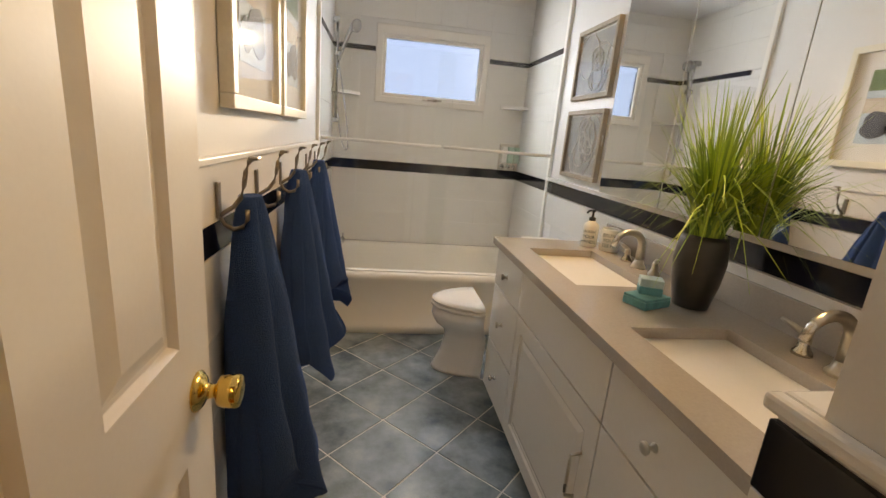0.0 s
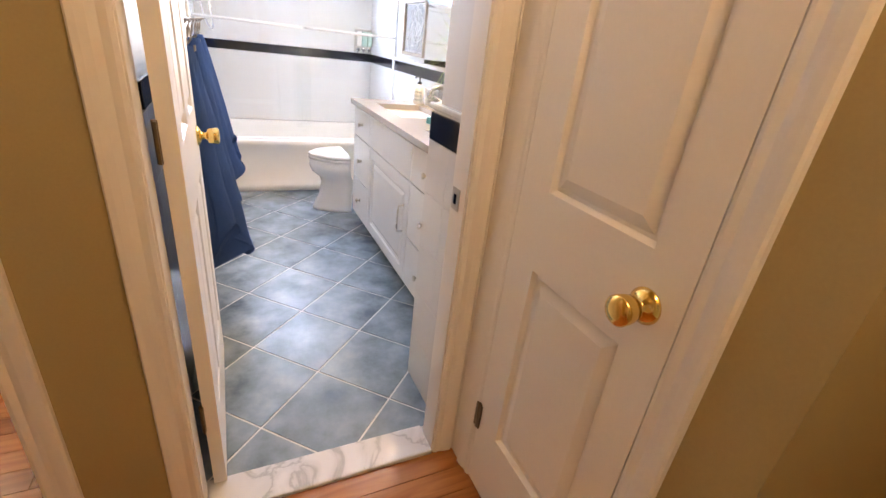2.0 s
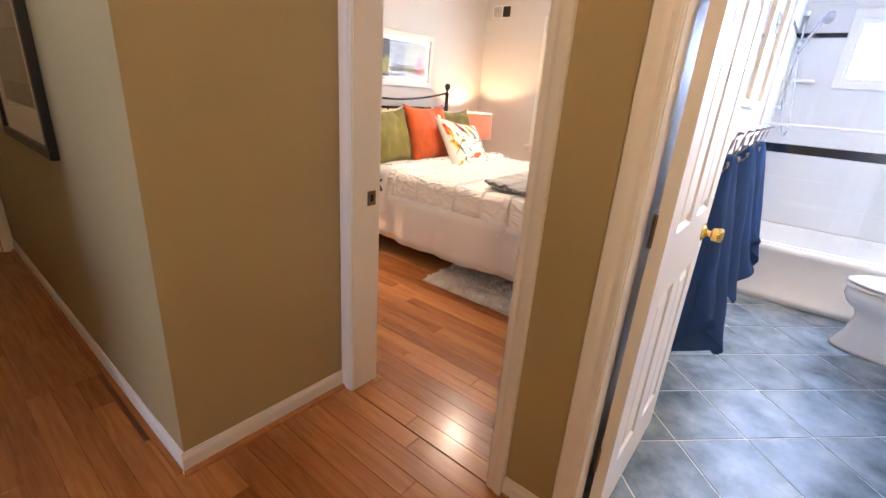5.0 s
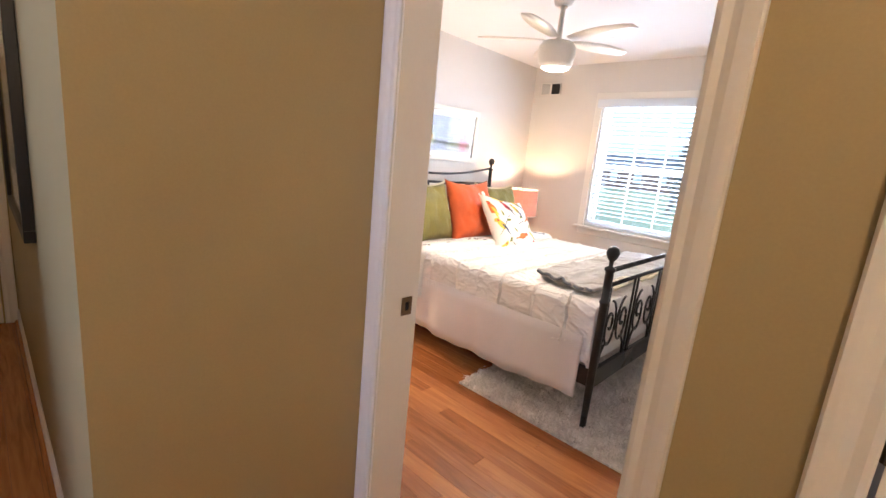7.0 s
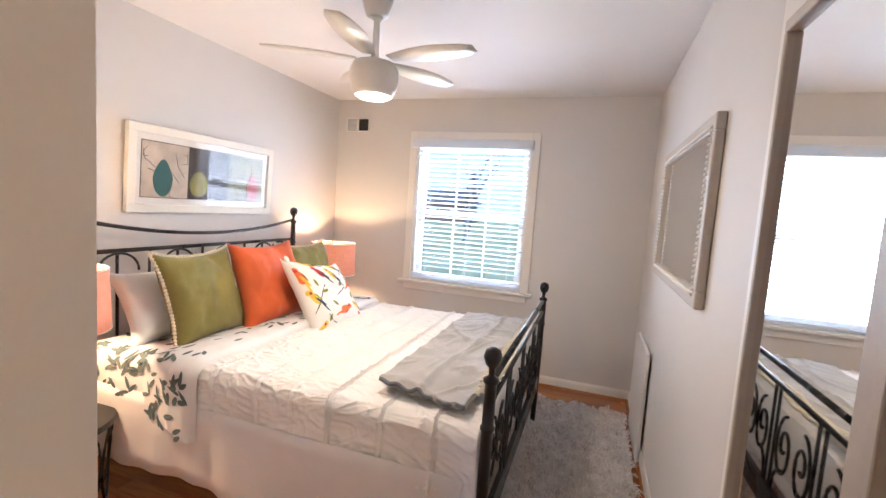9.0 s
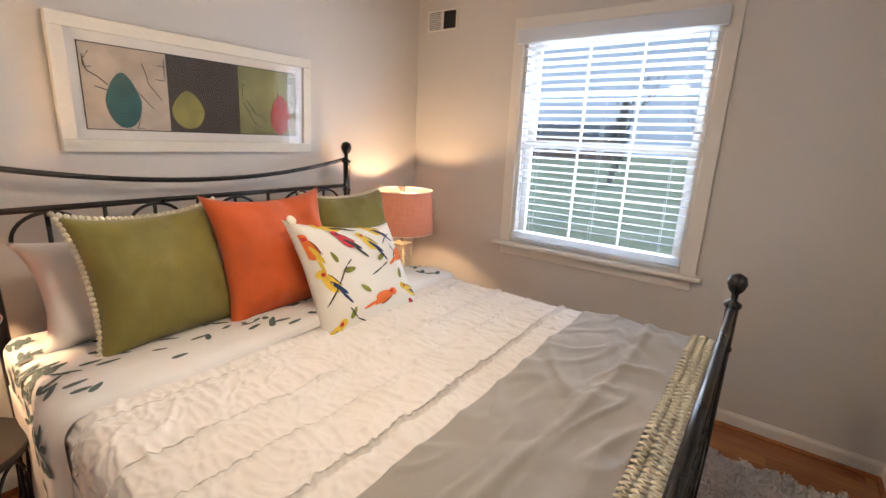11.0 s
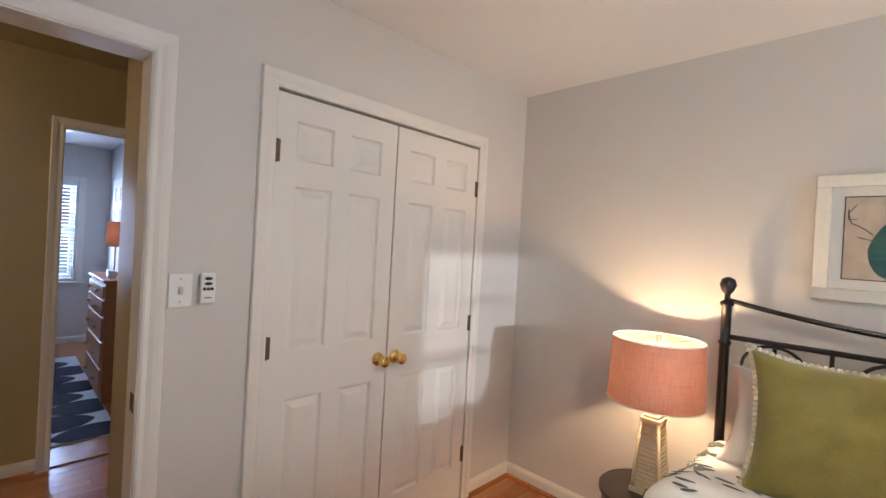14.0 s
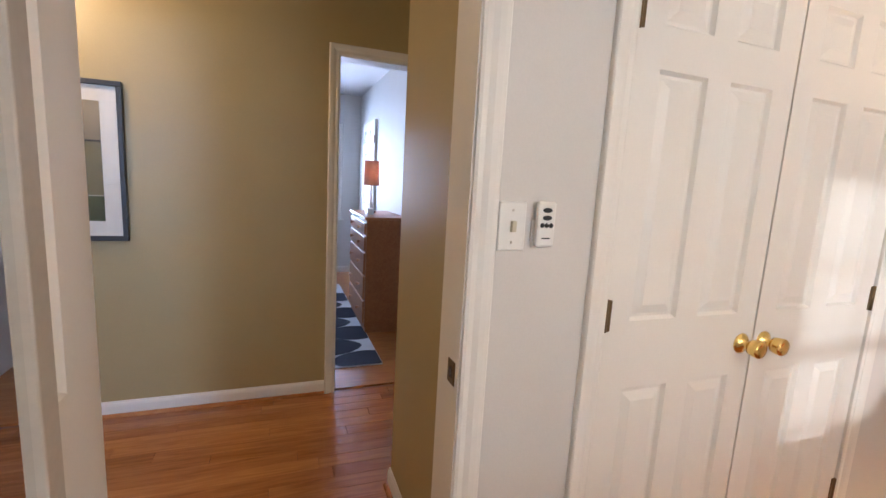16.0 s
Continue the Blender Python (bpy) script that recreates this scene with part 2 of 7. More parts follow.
structure("wall_bedroom_west", boxes((WX - 0.12, WX, 0.0, NY + 0.14, -0.05, CE)), M_WALL, "plain off-white painted wall behind the bed")
structure("wall_bedroom_north", boxes((WX, -2.50, NY, NY + 0.14, -0.05, CE), (-1.44, EX, NY, NY + 0.14, -0.05, CE), (-2.50, -1.44, NY, NY + 0.14, -0.05, 0.79), (-2.50, -1.44, NY, NY + 0.14, 2.07, CE)), M_WALL, "off-white wall with the bedroom window opening")
structure("wall_bedroom_east", boxes((EX, EX + 0.04, SY, NY + 0.14, -0.05, CE)), M_WALL, "off-white wall beside the open bedroom door")
structure("wall_bath_west", boxes((EX + 0.04, BW, SY, BN + 0.14, -0.05, BCE)), M_BWALL, "pale painted bathroom wall with towel hooks")
# bedroom side and hall side of the dividing wall
structure("wall_bedroom_south", boxes((WX, -2.91, 0.066, SY, -0.05, CE), (-1.70, -1.312, 0.066, SY, -0.05, CE), (-0.525, BW, 0.066, SY, -0.05, CE), (-2.91, -1.70, 0.066, SY, 2.045, CE), (-1.312, -0.525, 0.066, SY, 2.055, CE)), M_WALL, "off-white wall with the closet and the doorway")
structure("wall_hall_north", boxes((-1.362, -1.312, 0.0, 0.066, -0.05, CE), (-0.525, -0.252, 0.0, 0.066, -0.05, CE), (-1.312, -0.525, 0.0, 0.066, 2.055, CE), (-0.252, 0.475, 0.0, 0.066, 2.055, CE), (0.475, 0.542, 0.0, 0.066, -0.05, CE)), M_HALL, "tan painted hall wall round two doorways")
structure("wall_bath_south", boxes((BW, -0.252, 0.066, 0.076, -0.05, BCE), (0.475, 0.527, 0.066, 0.076, -0.05, BCE), (-0.252, 0.475, 0.066, 0.076, 2.055, BCE)), M_BWALL, "pale bathroom wall round the doorway")
structure("wall_bath_stub", boxes((0.527, BE, 0.066, 0.412, -0.05, 1.08), (0.532, BE, 0.066, 0.372, 1.08, BCE)), M_BWALL, "pale wall end beside the vanity")
structure("wall_bath_east", boxes((BE, BE + 0.12, 0.066, BN + 0.14, -0.05, BCE)), M_BWALL, "pale bathroom wall behind the vanity")
structure("wall_bath_north", boxes((BW - 0.05, 0.05, BN, BN + 0.14, -0.05, BCE), (0.885, BE + 0.12, BN, BN + 0.14, -0.05, BCE), (0.05, 0.885, BN, BN + 0.14, -0.05, 1.58), (0.05, 0.885, BN, BN + 0.14, 2.10, BCE)), M_BWALL, "tiled wall with the small bathroom window")
structure("wall_hall_nib", boxes((-1.462, -1.362, -0.70, 0.066, -0.05, CE), (-4.3, -1.462, -0.70, -0.60, -0.05, CE)), M_HALL, "tan painted hall wall with an outside corner")
structure("wall_closet_back", boxes((WX - 0.12, -1.462, -0.05, 0.0, -0.05, CE)), M_WALL, "plain wall at the back of the closet")
structure("wall_hall_east", boxes((0.542, 0.66, -0.128, 0.0, -0.05, CE), (0.542, 0.66, -0.785, -0.602, -0.05, CE), (0.542, 0.66, -0.602, -0.128, 2.045, CE), (0.66, 1.31, -0.785, -0.69, -0.05, CE), (1.31, 1.67, -0.945, -0.69, -0.05, CE)), M_HALL, "tan painted hall wall round the linen closet")
structure("wall_hall_south", boxes((-4.3, -2.003, -1.78, -1.66, -0.05, CE), (-1.208, 3.2, -1.78, -1.66, -0.05, CE), (-2.003, -1.208, -1.78, -1.66, 2.055, CE)), M_HALL, "tan painted hall wall with a framed print")
structure("wall_hall_west", boxes((-4.42, -4.3, -1.78, -0.60, -0.05, CE)), M_HALL, "tan end wall of the hall")
# added wall across the opening; the darkness there is put into its colour
structure("wall_hall_far_east", boxes((3.1, 3.2, -1.78, 0.3, -0.05, CE), (1.70, 3.2, 0.2, 0.3, -0.05, CE)), M_DARK, "added dark green wall closing the dim opening beyond the hall")
structure("ceiling_bedroom", boxes((WX - 0.12, EX + 0.03, 0.0, NY + 0.14, CE, CE + 0.1)), M_CEIL, "white bedroom ceiling")
structure("ceiling_hall", boxes((-4.42, 3.2, -1.78, 0.0, CE, CE + 0.1), (0.66, 3.2, 0.0, 0.3, CE, CE + 0.1)), M_HALL, "tan painted hall ceiling")
structure("ceiling_bath", boxes((EX + 0.03, BE + 0.12, 0.0, BN + 0.14, BCE, BCE + 0.12)), M_CEIL, "white bathroom ceiling")
# second bedroom across the hall
B2S = -5.3
structure("floor_second_bedroom", boxes((-1.97, 1.6, B2S, -1.70, -0.06, -0.001)), M_OAK, "oak floor of the bedroom across the hall")
structure("wall_second_bedroom", boxes((-2.07, -1.97, B2S - 0.1, -1.78, -0.05, CE), (1.6, 1.7, B2S - 0.1, -1.78, -0.05, CE), (-1.97, -1.66, B2S - 0.1, B2S, -0.05, CE), (-0.65, 1.6, B2S - 0.1, B2S, -0.05, CE), (-1.66, -0.65, B2S - 0.1, B2S, -0.05, 0.78), (-1.66, -0.65, B2S - 0.1, B2S, 2.0, CE), (-1.208, 1.6, -1.79, -1.78, -0.05, CE)), M_WALL, "off-white walls of the bedroom across the hall")
structure("ceiling_second_bedroom", boxes((-2.07, 1.7, B2S - 0.1, -1.78, CE, CE + 0.1)), M_CEIL, "white ceiling of the bedroom across the hall")

# ---- doors, casings, trim ----
M_BRASS = mat("polished_brass", (0.83, 0.58, 0.20), 0.16, metal=1.0, grain=40, vary=0.05, bump=0.01)
M_OLDBRASS = mat("dark_hinge_brass", (0.16, 0.11, 0.06), 0.4, metal=0.8, grain=60, vary=0.2)
M_NICKEL = mat("brushed_nickel", (0.58, 0.54, 0.48), 0.28, metal=1.0, grain=120, vary=0.06, bump=0.02)
M_CHROME = mat("chrome", (0.55, 0.56, 0.58), 0.08, metal=1.0, vary=0.03, bump=0.0)
M_MARBLE, mn_, ml_, mb_ = nodes_of("veined_marble")
mb_.inputs["Roughness"].default_value = 0.2
mtc = mn_.new("ShaderNodeTexCoord")
mno = mn_.new("ShaderNodeTexNoise")
mno.inputs["Scale"].default_value, mno.inputs["Detail"].default_value, mno.inputs["Distortion"].default_value = 5.0, 8.0, 0.9
ml_.new(mtc.outputs["Object"], mno.inputs[0])
mra = mn_.new("ShaderNodeValToRGB")
for pos, c in ((0.40, 0.68), (0.46, 0.60), (0.485, 0.40), (0.51, 0.60)):
    el = mra.color_ramp.elements.new(pos)
    el.color = (c, c * 0.985, c * 0.97, 1)
mra.color_ramp.elements[0].color = (0.70, 0.69, 0.68, 1)
mra.color_ramp.elements[-1].color = (0.74, 0.73, 0.71, 1)
ml_.new(mno.outputs[0], mra.inputs[0])
ml_.new(mra.outputs[0], mb_.inputs["Base Color"])
M_MIRROR = mat("mirror", (0.88, 0.89, 0.88), 0.02, metal=1.0, vary=0.01, bump=0.0)


def panel_face(bm, x0, x1, z0, z1, y, out, depth=0.012, bevel=0.026):
    """A raised panel sunk in a moulded recess on a door face: x along the leaf, y the face, out the sign of its outside."""
    def ring(inset, d):
        return [Vector((x0 + inset, y + out * d, z0 + inset)), Vector((x1 - inset, y + out * d, z0 + inset)), Vector((x1 - inset, y + out * d, z1 - inset)), Vector((x0 + inset, y + out * d, z1 - inset))]
    rs = [[bm.verts.new(c) for c in ring(i, d)] for i, d in ((0, 0.0), (0.008, -depth), (0.016, -depth), (0.016 + bevel, -0.002))]
    for a, b in zip(rs, rs[1:]):
        for k in range(4):
            bm.faces.new((a[k], a[(k + 1) % 4], b[(k + 1) % 4], b[k]))
    bm.faces.new(rs[-1])


def leaf_mesh(w, h, t, panels):
    """A panelled door leaf: x 0..w, y -t/2..t/2, z 0..h, both faces cut round the panels."""
    bm = bmesh.new()
    xs = sorted({0.0, w} | {p[0] for p in panels} | {p[1] for p in panels})
    zs = sorted({0.0, h} | {p[2] for p in panels} | {p[3] for p in panels})
    for side in (-1, 1):
        y = side * t / 2
        for a, b in zip(xs, xs[1:]):
            for c, d in zip(zs, zs[1:]):
                if any(p[0] <= a and b <= p[1] and p[2] <= c and d <= p[3] for p in panels):
                    continue
                bm.faces.new([bm.verts.new(v) for v in ((a, y, c), (b, y, c), (b, y, d), (a, y, d))])
        for p in panels:
            panel_face(bm, *p, y, side)
    for a, b in (((0, 0), (w, 0)), ((w, 0), (w, h)), ((w, h), (0, h)), ((0, h), (0, 0))):
        bm.faces.new([bm.verts.new(v) for v in ((a[0], -t / 2, a[1]), (b[0], -t / 2, b[1]), (b[0], t / 2, b[1]), (a[0], t / 2, a[1]))])
    bmesh.ops.remove_doubles(bm, verts=bm.verts, dist=0.0002)
    return bm


def six_panels(w, h=2.02):
    s, c = 0.108 if w > 0.65 else 0.085, 0.10 if w > 0.65 else 0.085
    m = w / 2
    cols = ((s, m - c / 2), (m + c / 2, w - s))
    rows = ((0.20, 0.80), (1.0, 1.66), (1.765, 1.92))
    return [(a, b, z0, z1) for a, b in cols for z0, z1 in rows]


def knob(parent, x, y, z, out, name="door_knob"):
    bm = bmesh.new()
    turn = Matrix.Translation((x, y, z)) @ Matrix.Rotation(-out * math.pi / 2, 4, "X")
    lathe(bm, [(0.033, 0.0), (0.033, 0.003), (0.024, 0.010), (0.013, 0.014), (0.011, 0.026), (0.014, 0.030), (0.024, 0.034), (0.026, 0.045), (0.0275, 0.062), (0.024, 0.066), (0.012, 0.068)], 20, turn)
    return part(name, bm, M_BRASS, parent, "polished brass door knob", True)


def hinge(parent, x, y, z, name="hinge"):
    bm = bmesh.new()
    lathe(bm, [(0.006, -0.045), (0.006, 0.045)], 10, Matrix.Translation((x, y, z)))
    box(bm, x - 0.014, x + 0.014, y - 0.004, y + 0.001, z - 0.043, z + 0.043)
    return part(name, bm, M_OLDBRASS, parent, "dark brass hinge")


def door_leaf(name, at, rz, w, panels, label, knob_x=None, sides=(1, -1), hinge_x=None, hinge_side=1, t=0.035, h=2.02, category="door"):
    th = thing(name, at, label, category, rz=rz)
    part("leaf", leaf_mesh(w, h, t, panels), M_DOOR, th)
    if knob_x is not None:
        for s in sides:
            knob(th, knob_x, s * t / 2, 0.90, s)
    if hinge_x is not None:
        for z in ((0.26, 1.79) if w < 0.5 else (0.26, 1.02, 1.79)):
            hinge(th, hinge_x, hinge_side * (t / 2 + 0.003), z)
    return th


def casing(name, m, w, h, label, width=0.065, reach=0.018):
    """A moulded architrave round an opening: the wall face is y=0 and faces -y in its own frame; x 0..w."""
    prof = [(0.0, 0.0), (0.0, 0.010), (0.008, 0.013), (0.022, 0.011), (0.036, 0.016), (0.050, reach), (width - 0.004, reach), (width, reach - 0.005), (width, 0.0)]
    bm = bmesh.new()
    path = [((0, 0), (-1, 0)), ((0, h), (-1, 1)), ((w, h), (1, 1)), ((w, 0), (1, 0))]
    rings = []
    for (px, pz), (dx, dz) in path:
        rings.append([bm.verts.new(m @ Vector((px + dx * o, -d, pz + dz * o))) for o, d in prof])
    for a, b in zip(rings, rings[1:]):
        for k in range(len(prof) - 1):
            bm.faces.new((a[k], a[k + 1], b[k + 1], b[k]))
    bm.faces.new(rings[0])
    bm.faces.new(rings[-1])
    return structure(name, bm, M_TRIM, label, "trim")


def jamb(name, x0, x1, y0, y1, h, label, mat_=None, t=0.02):
    return structure(name, boxes((x0 - t, x0, y0, y1, 0, h + t), (x1, x1 + t, y0, y1, 0, h + t), (x0, x1, y0, y1, h, h + t)), mat_ or M_TRIM, label, "trim")


FLIP = Matrix.Rotation(math.pi, 4, "Z")
DW = (-1.292, -0.545)      # bedroom doorway
DB = (-0.232, 0.455)       # bathroom doorway
jamb("trim_bedroom_jamb", *DW, -0.002, SY + 0.002, 2.035, "white painted jamb of the bedroom doorway")
casing("trim_bedroom_casing_hall", Matrix.Translation((DW[0] - 0.004, 0, 0)), DW[1] - DW[0] + 0.008, 2.04, "white moulded casing on the hall side")
casing("trim_bedroom_casing_room", Matrix.Translation((DW[1] + 0.004, SY, 0)) @ FLIP, DW[1] - DW[0] + 0.008, 2.04, "white moulded casing on the bedroom side")
jamb("trim_bath_jamb", *DB, -0.002, 0.078, 2.035, "white painted jamb of the bathroom doorway")
casing("trim_bath_casing", Matrix.Translation((DB[0] - 0.004, 0, 0)), DB[1] - DB[0] + 0.008, 2.04, "white moulded casing round the bathroom doorway")
structure("trim_threshold", boxes((DB[0], DB[1], -0.012, 0.108, -0.012, 0.012, 0.005)), M_MARBLE, "grey-veined white marble threshold", "trim")
casing("trim_closet_casing", Matrix.Translation((-1.705, SY, 0)) @ FLIP, 1.20, 2.045, "white moulded casing round the closet doors")
structure("trim_corner_board", boxes((0.525, 0.5415, -0.016, -0.0005, 0, 2.10, 0.002), (0.528, 0.5415, -0.0605, -0.0165, 0, 2.10, 0.002)), M_TRIM, "white filler board in the corner between two casings", "trim")
casing("trim_linen_casing", Matrix.Translation((0.542, -0.126, 0)) @ Matrix.Rotation(-math.pi / 2, 4, "Z"), 0.478, 2.04, "white moulded casing of the linen closet")
jamb_far = structure("trim_far_jamb", boxes((-2.003, -1.983, -1.782, -1.658, 0, 2.055), (-1.228, -1.208, -1.782, -1.658, 0, 2.055), (-1.983, -1.228, -1.782, -1.658, 2.035, 2.055)), M_TRIM, "white jamb of the doorway across the hall", "trim")
casing("trim_far_casing", Matrix.Translation((-1.224, -1.66, 0)) @ FLIP, 0.763, 2.04, "painted casing of the doorway across the hall", 0.06)
casing("trim_end_casing", Matrix.Translation((-4.3, -1.55, 0)) @ Matrix.Rotation(math.pi / 2, 4, "Z"), 0.78, 2.04, "white casing of the door at the hall's end")


def baseboard(name, runs, label):
    bm = bmesh.new()
    for (ax, ay), (bx, by) in runs:
        a, b = Vector((ax, ay, 0)), Vector((bx, by, 0))
        d = (b - a).normalized()
        n = Vector((-d.y, d.x, 0))
        prof = [(0.0, 0.0), (0.012, 0.0), (0.012, 0.062), (0.009, 0.074), (0.006, 0.078), (0.004, 0.086), (0.0, 0.086)]
        ra = [bm.verts.new(a + n * o + Vector((0, 0, z))) for o, z in prof]
        rb = [bm.verts.new(b + n * o + Vector((0, 0, z))) for o, z in prof]
        for k in range(len(prof) - 1):
            bm.faces.new((ra[k], ra[k + 1], rb[k + 1], rb[k]))
        bm.faces.new(ra)
        bm.faces.new(rb)
    return structure(name, bm, M_TRIM, label, "baseboard")


def shoe(name, runs, label):
    bm = bmesh.new()
    for (ax, ay), (bx, by) in runs:
        a, b = Vector((ax, ay, 0)), Vector((bx, by, 0))
        d = (b - a).normalized()
        n = Vector((-d.y, d.x, 0))
        prof = [(0.012, 0.0), (0.030, 0.0), (0.028, 0.009), (0.021, 0.016), (0.012, 0.018)]
        ra = [bm.verts.new(a + n * o + Vector((0, 0, z))) for o, z in prof]
        rb = [bm.verts.new(b + n * o + Vector((0, 0, z))) for o, z in prof]
        for k in range(len(prof) - 1):
            bm.faces.new((ra[k], ra[k + 1], rb[k + 1], rb[k]))
        bm.faces.new(ra)
        bm.faces.new(rb)
    return structure(name, bm, M_OAK, label, "baseboard")


BED_RUNS = [((EX, SY), (EX, NY)), ((EX, NY), (WX, NY)), ((WX, NY), (WX, SY)), ((WX, SY), (-2.97, SY)), ((-1.64, SY), (-1.364, SY))]
HALL_RUNS = [((-1.362, 0.0), (-1.362, -0.712)), ((-1.3625, -0.70), (-4.3, -0.70)), ((-0.301, 0.0), (-0.476, 0.0)), ((-1.162, -1.66), (3.0, -1.66)), ((-4.3, -1.66), (-2.05, -1.66)), ((1.31, -0.785), (0.542, -0.785)), ((1.31, -0.957), (1.31, -0.785)), ((1.67, -0.945), (1.298, -0.945)), ((0.542, -0.797), (0.542, -0.669))]
# normals point into the hall: runs turn so that the left of the way is the open side
def inward(runs, centre):
    out = []
    for a, b in runs:
        d = Vector((b[0] - a[0], b[1] - a[1]))
        n = Vector((-d.y, d.x))
        mid = Vector(((a[0] + b[0]) / 2, (a[1] + b[1]) / 2))
        c = Vector(centre(mid))
        out.append((a, b) if n.dot(c - mid) > 0 else (b, a))
    return out


BED_RUNS = inward(BED_RUNS, lambda m: (-1.9, 1.9))
HALL_RUNS = inward(HALL_RUNS, lambda m: (m.x + 0.5, -1.2) if abs(m.x + 1.362) < 0.0001 else (m.x - 0.5, -0.9) if min(abs(m.x - 1.31), abs(m.x - 0.542)) < 0.001 else (m.x, -1.2))
baseboard("baseboard_bedroom", BED_RUNS, "white moulded baseboard round the bedroom")
shoe("baseboard_bedroom_shoe", BED_RUNS, "oak shoe moulding under the baseboard")
baseboard("baseboard_hall", HALL_RUNS, "white moulded baseboard along the hall")
shoe("baseboard_hall_shoe", HALL_RUNS, "oak shoe moulding along the hall")
baseboard("baseboard_second_bedroom", inward([((-2.25, B2S), (1.6, B2S)), ((-2.25, B2S), (-2.25, -1.8))], lambda m: (-0.5, -3.5)), "white baseboard in the bedroom across the hall")

# bathroom door: hinged on the west jamb, open against the towels
door_leaf("bathroom_door", (-0.197, 0.092, 0.012), 90.6, 0.68, six_panels(0.68), "open white six-panel door with brass knob beside hanging towels", 0.625, (1, -1), 0.0, 1)
# bedroom door, open against the east wall
bdoor = door_leaf("bedroom_door", (DW[1] - 0.027, 0.152, 0.012), 90.0, 0.72, six_panels(0.72), "open white six-panel door with a tall mirror on it", 0.66, (1, -1), None)
# linen closet: narrow two-panel door, shut
N1 = 0.473
door_leaf("linen_closet_door", (0.549, -0.1285, 0.012), -90, N1, [(0.102, N1 - 0.085, 0.255, 0.808), (0.102, N1 - 0.085, 0.998, 1.92)], "narrow shut white two-panel closet door with brass knob", 0.405, (-1,), 0.004, -1)
# closet pair
cl = door_leaf("closet_door", (-1.709, SY - 0.016, 0.012), 180, 0.592, six_panels(0.592), "shut white six-panel closet door with brass knob", 0.545, (-1,), 0.0, -1)
cr = door_leaf("closet_door", (-2.901, SY - 0.016, 0.012), 0, 0.592, six_panels(0.592), "shut white six-panel closet door catching striped daylight", 0.545, (1,), 0.0, 1)
for ob in (cl, cr):
    tagged(ob, group="closet doors")
door_leaf("hall_end_door", (-4.29, -1.54, 0.012), 90, 0.76, six_panels(0.76), "shut white six-panel door at the end of the hall", 0.70, (-1,), None)


def strike(name, x, y0, y1, z, label):
    bm = boxes((x - 0.001, x + 0.003, y0, y1, z - 0.03, z + 0.03, 0.001))
    # latch hole as a thin black slab, its inner shade put into the colour
    box(bm, x + 0.003, x + 0.0035, (y0 * 2 + y1) / 3, (y0 + 2 * y1) / 3, z - 0.014, z + 0.014, mi=1)
    single(name, bm, [M_OLDBRASS, M_BLACK], label, "strike plate")


strike("strike_plate", DW[0], 0.07, 0.112, 0.90, "small dark brass strike plate on the white jamb")
bm = boxes((DB[1] - 0.003, DB[1] + 0.001, 0.028, 0.070, 0.87, 0.93, 0.001))
# same black slab for the shaded latch hole on the bathroom side
box(bm, DB[1] - 0.0036, DB[1] - 0.003, 0.042, 0.056, 0.886, 0.914, mi=1)
single("strike_plate", bm, [M_NICKEL, M_BLACK], "small nickel strike plate on the bathroom jamb", "strike plate")

# ---- bathroom ----
M_TUB = mat("tub_enamel", (0.82, 0.79, 0.72), 0.1, grain=8, vary=0.02, bump=0.0, coat=0.3)
M_PORC = mat("porcelain", (0.84, 0.82, 0.78), 0.08, grain=8, vary=0.02, bump=0.0, coat=0.4)
M_CAB = mat("cabinet_white_lacquer", (0.80, 0.79, 0.76), 0.22, grain=60, vary=0.02, bump=0.01)
M_QUARTZ = mat("taupe_quartz", (0.42, 0.38, 0.34), 0.16, grain=160, vary=0.08, bump=0.0, coat=0.2)
M_NAVY = mat("navy_terry_towel", (0.020, 0.068, 0.205), 0.95, grain=320, vary=0.35, bump=0.9)
M_GLASS = clear_glass("shower_glass", (0.992, 1.0, 0.997))
M_VASE = mat("dark_brown_ceramic", (0.035, 0.028, 0.022), 0.4, grain=30, vary=0.3, bump=0.05)
M_TEAL = mat("teal_soap", (0.09, 0.33, 0.36), 0.6, grain=40, vary=0.35, bump=0.3)
M_TEALPALE = mat("pale_teal_soap_top", (0.45, 0.62, 0.62), 0.6, grain=30, vary=0.3, bump=0.3)
M_WHITEMUG = mat("white_glazed_ceramic", (0.80, 0.79, 0.75), 0.2, vary=0.03, bump=0.0)
M_INK = mat("dark_green_print", (0.02, 0.09, 0.08), 0.6)
M_INKB = mat("black_print", (0.015, 0.015, 0.018), 0.6)
M_BLACKPL = mat("black_plastic", (0.012, 0.012, 0.013), 0.35)
M_CREAMFRAME = mat("cream_picture_frame", (0.74, 0.70, 0.58), 0.4, grain=80, vary=0.06, bump=0.05)
M_DRIFT = wood("weathered_wood_frame", (0.42, 0.34, 0.25), (0.20, 0.15, 0.10), 0.7, coat=0.0, axis=2)
M_PAPER = mat("picture_mat_paper", (0.72, 0.70, 0.66), 0.8, grain=200, vary=0.03)
M_GREYART = mat("grey_print", (0.30, 0.29, 0.27), 0.7, grain=12, vary=0.4, bump=0.0)
M_WHITELINE = mat("white_line_print", (0.75, 0.73, 0.68), 0.7)
M_PICGLASS = clear_glass("picture_glass", (1, 1, 1), 0.02)
M_FROST, fn, fl, fb = nodes_of("frosted_window_glass")
fb.inputs["Base Color"].default_value = (0.017, 0.0215, 0.030, 1)
fb.inputs["Roughness"].default_value = 0.35
fb.inputs["Transmission Weight"].default_value = 1.0
fb.inputs["IOR"].default_value = 1.1

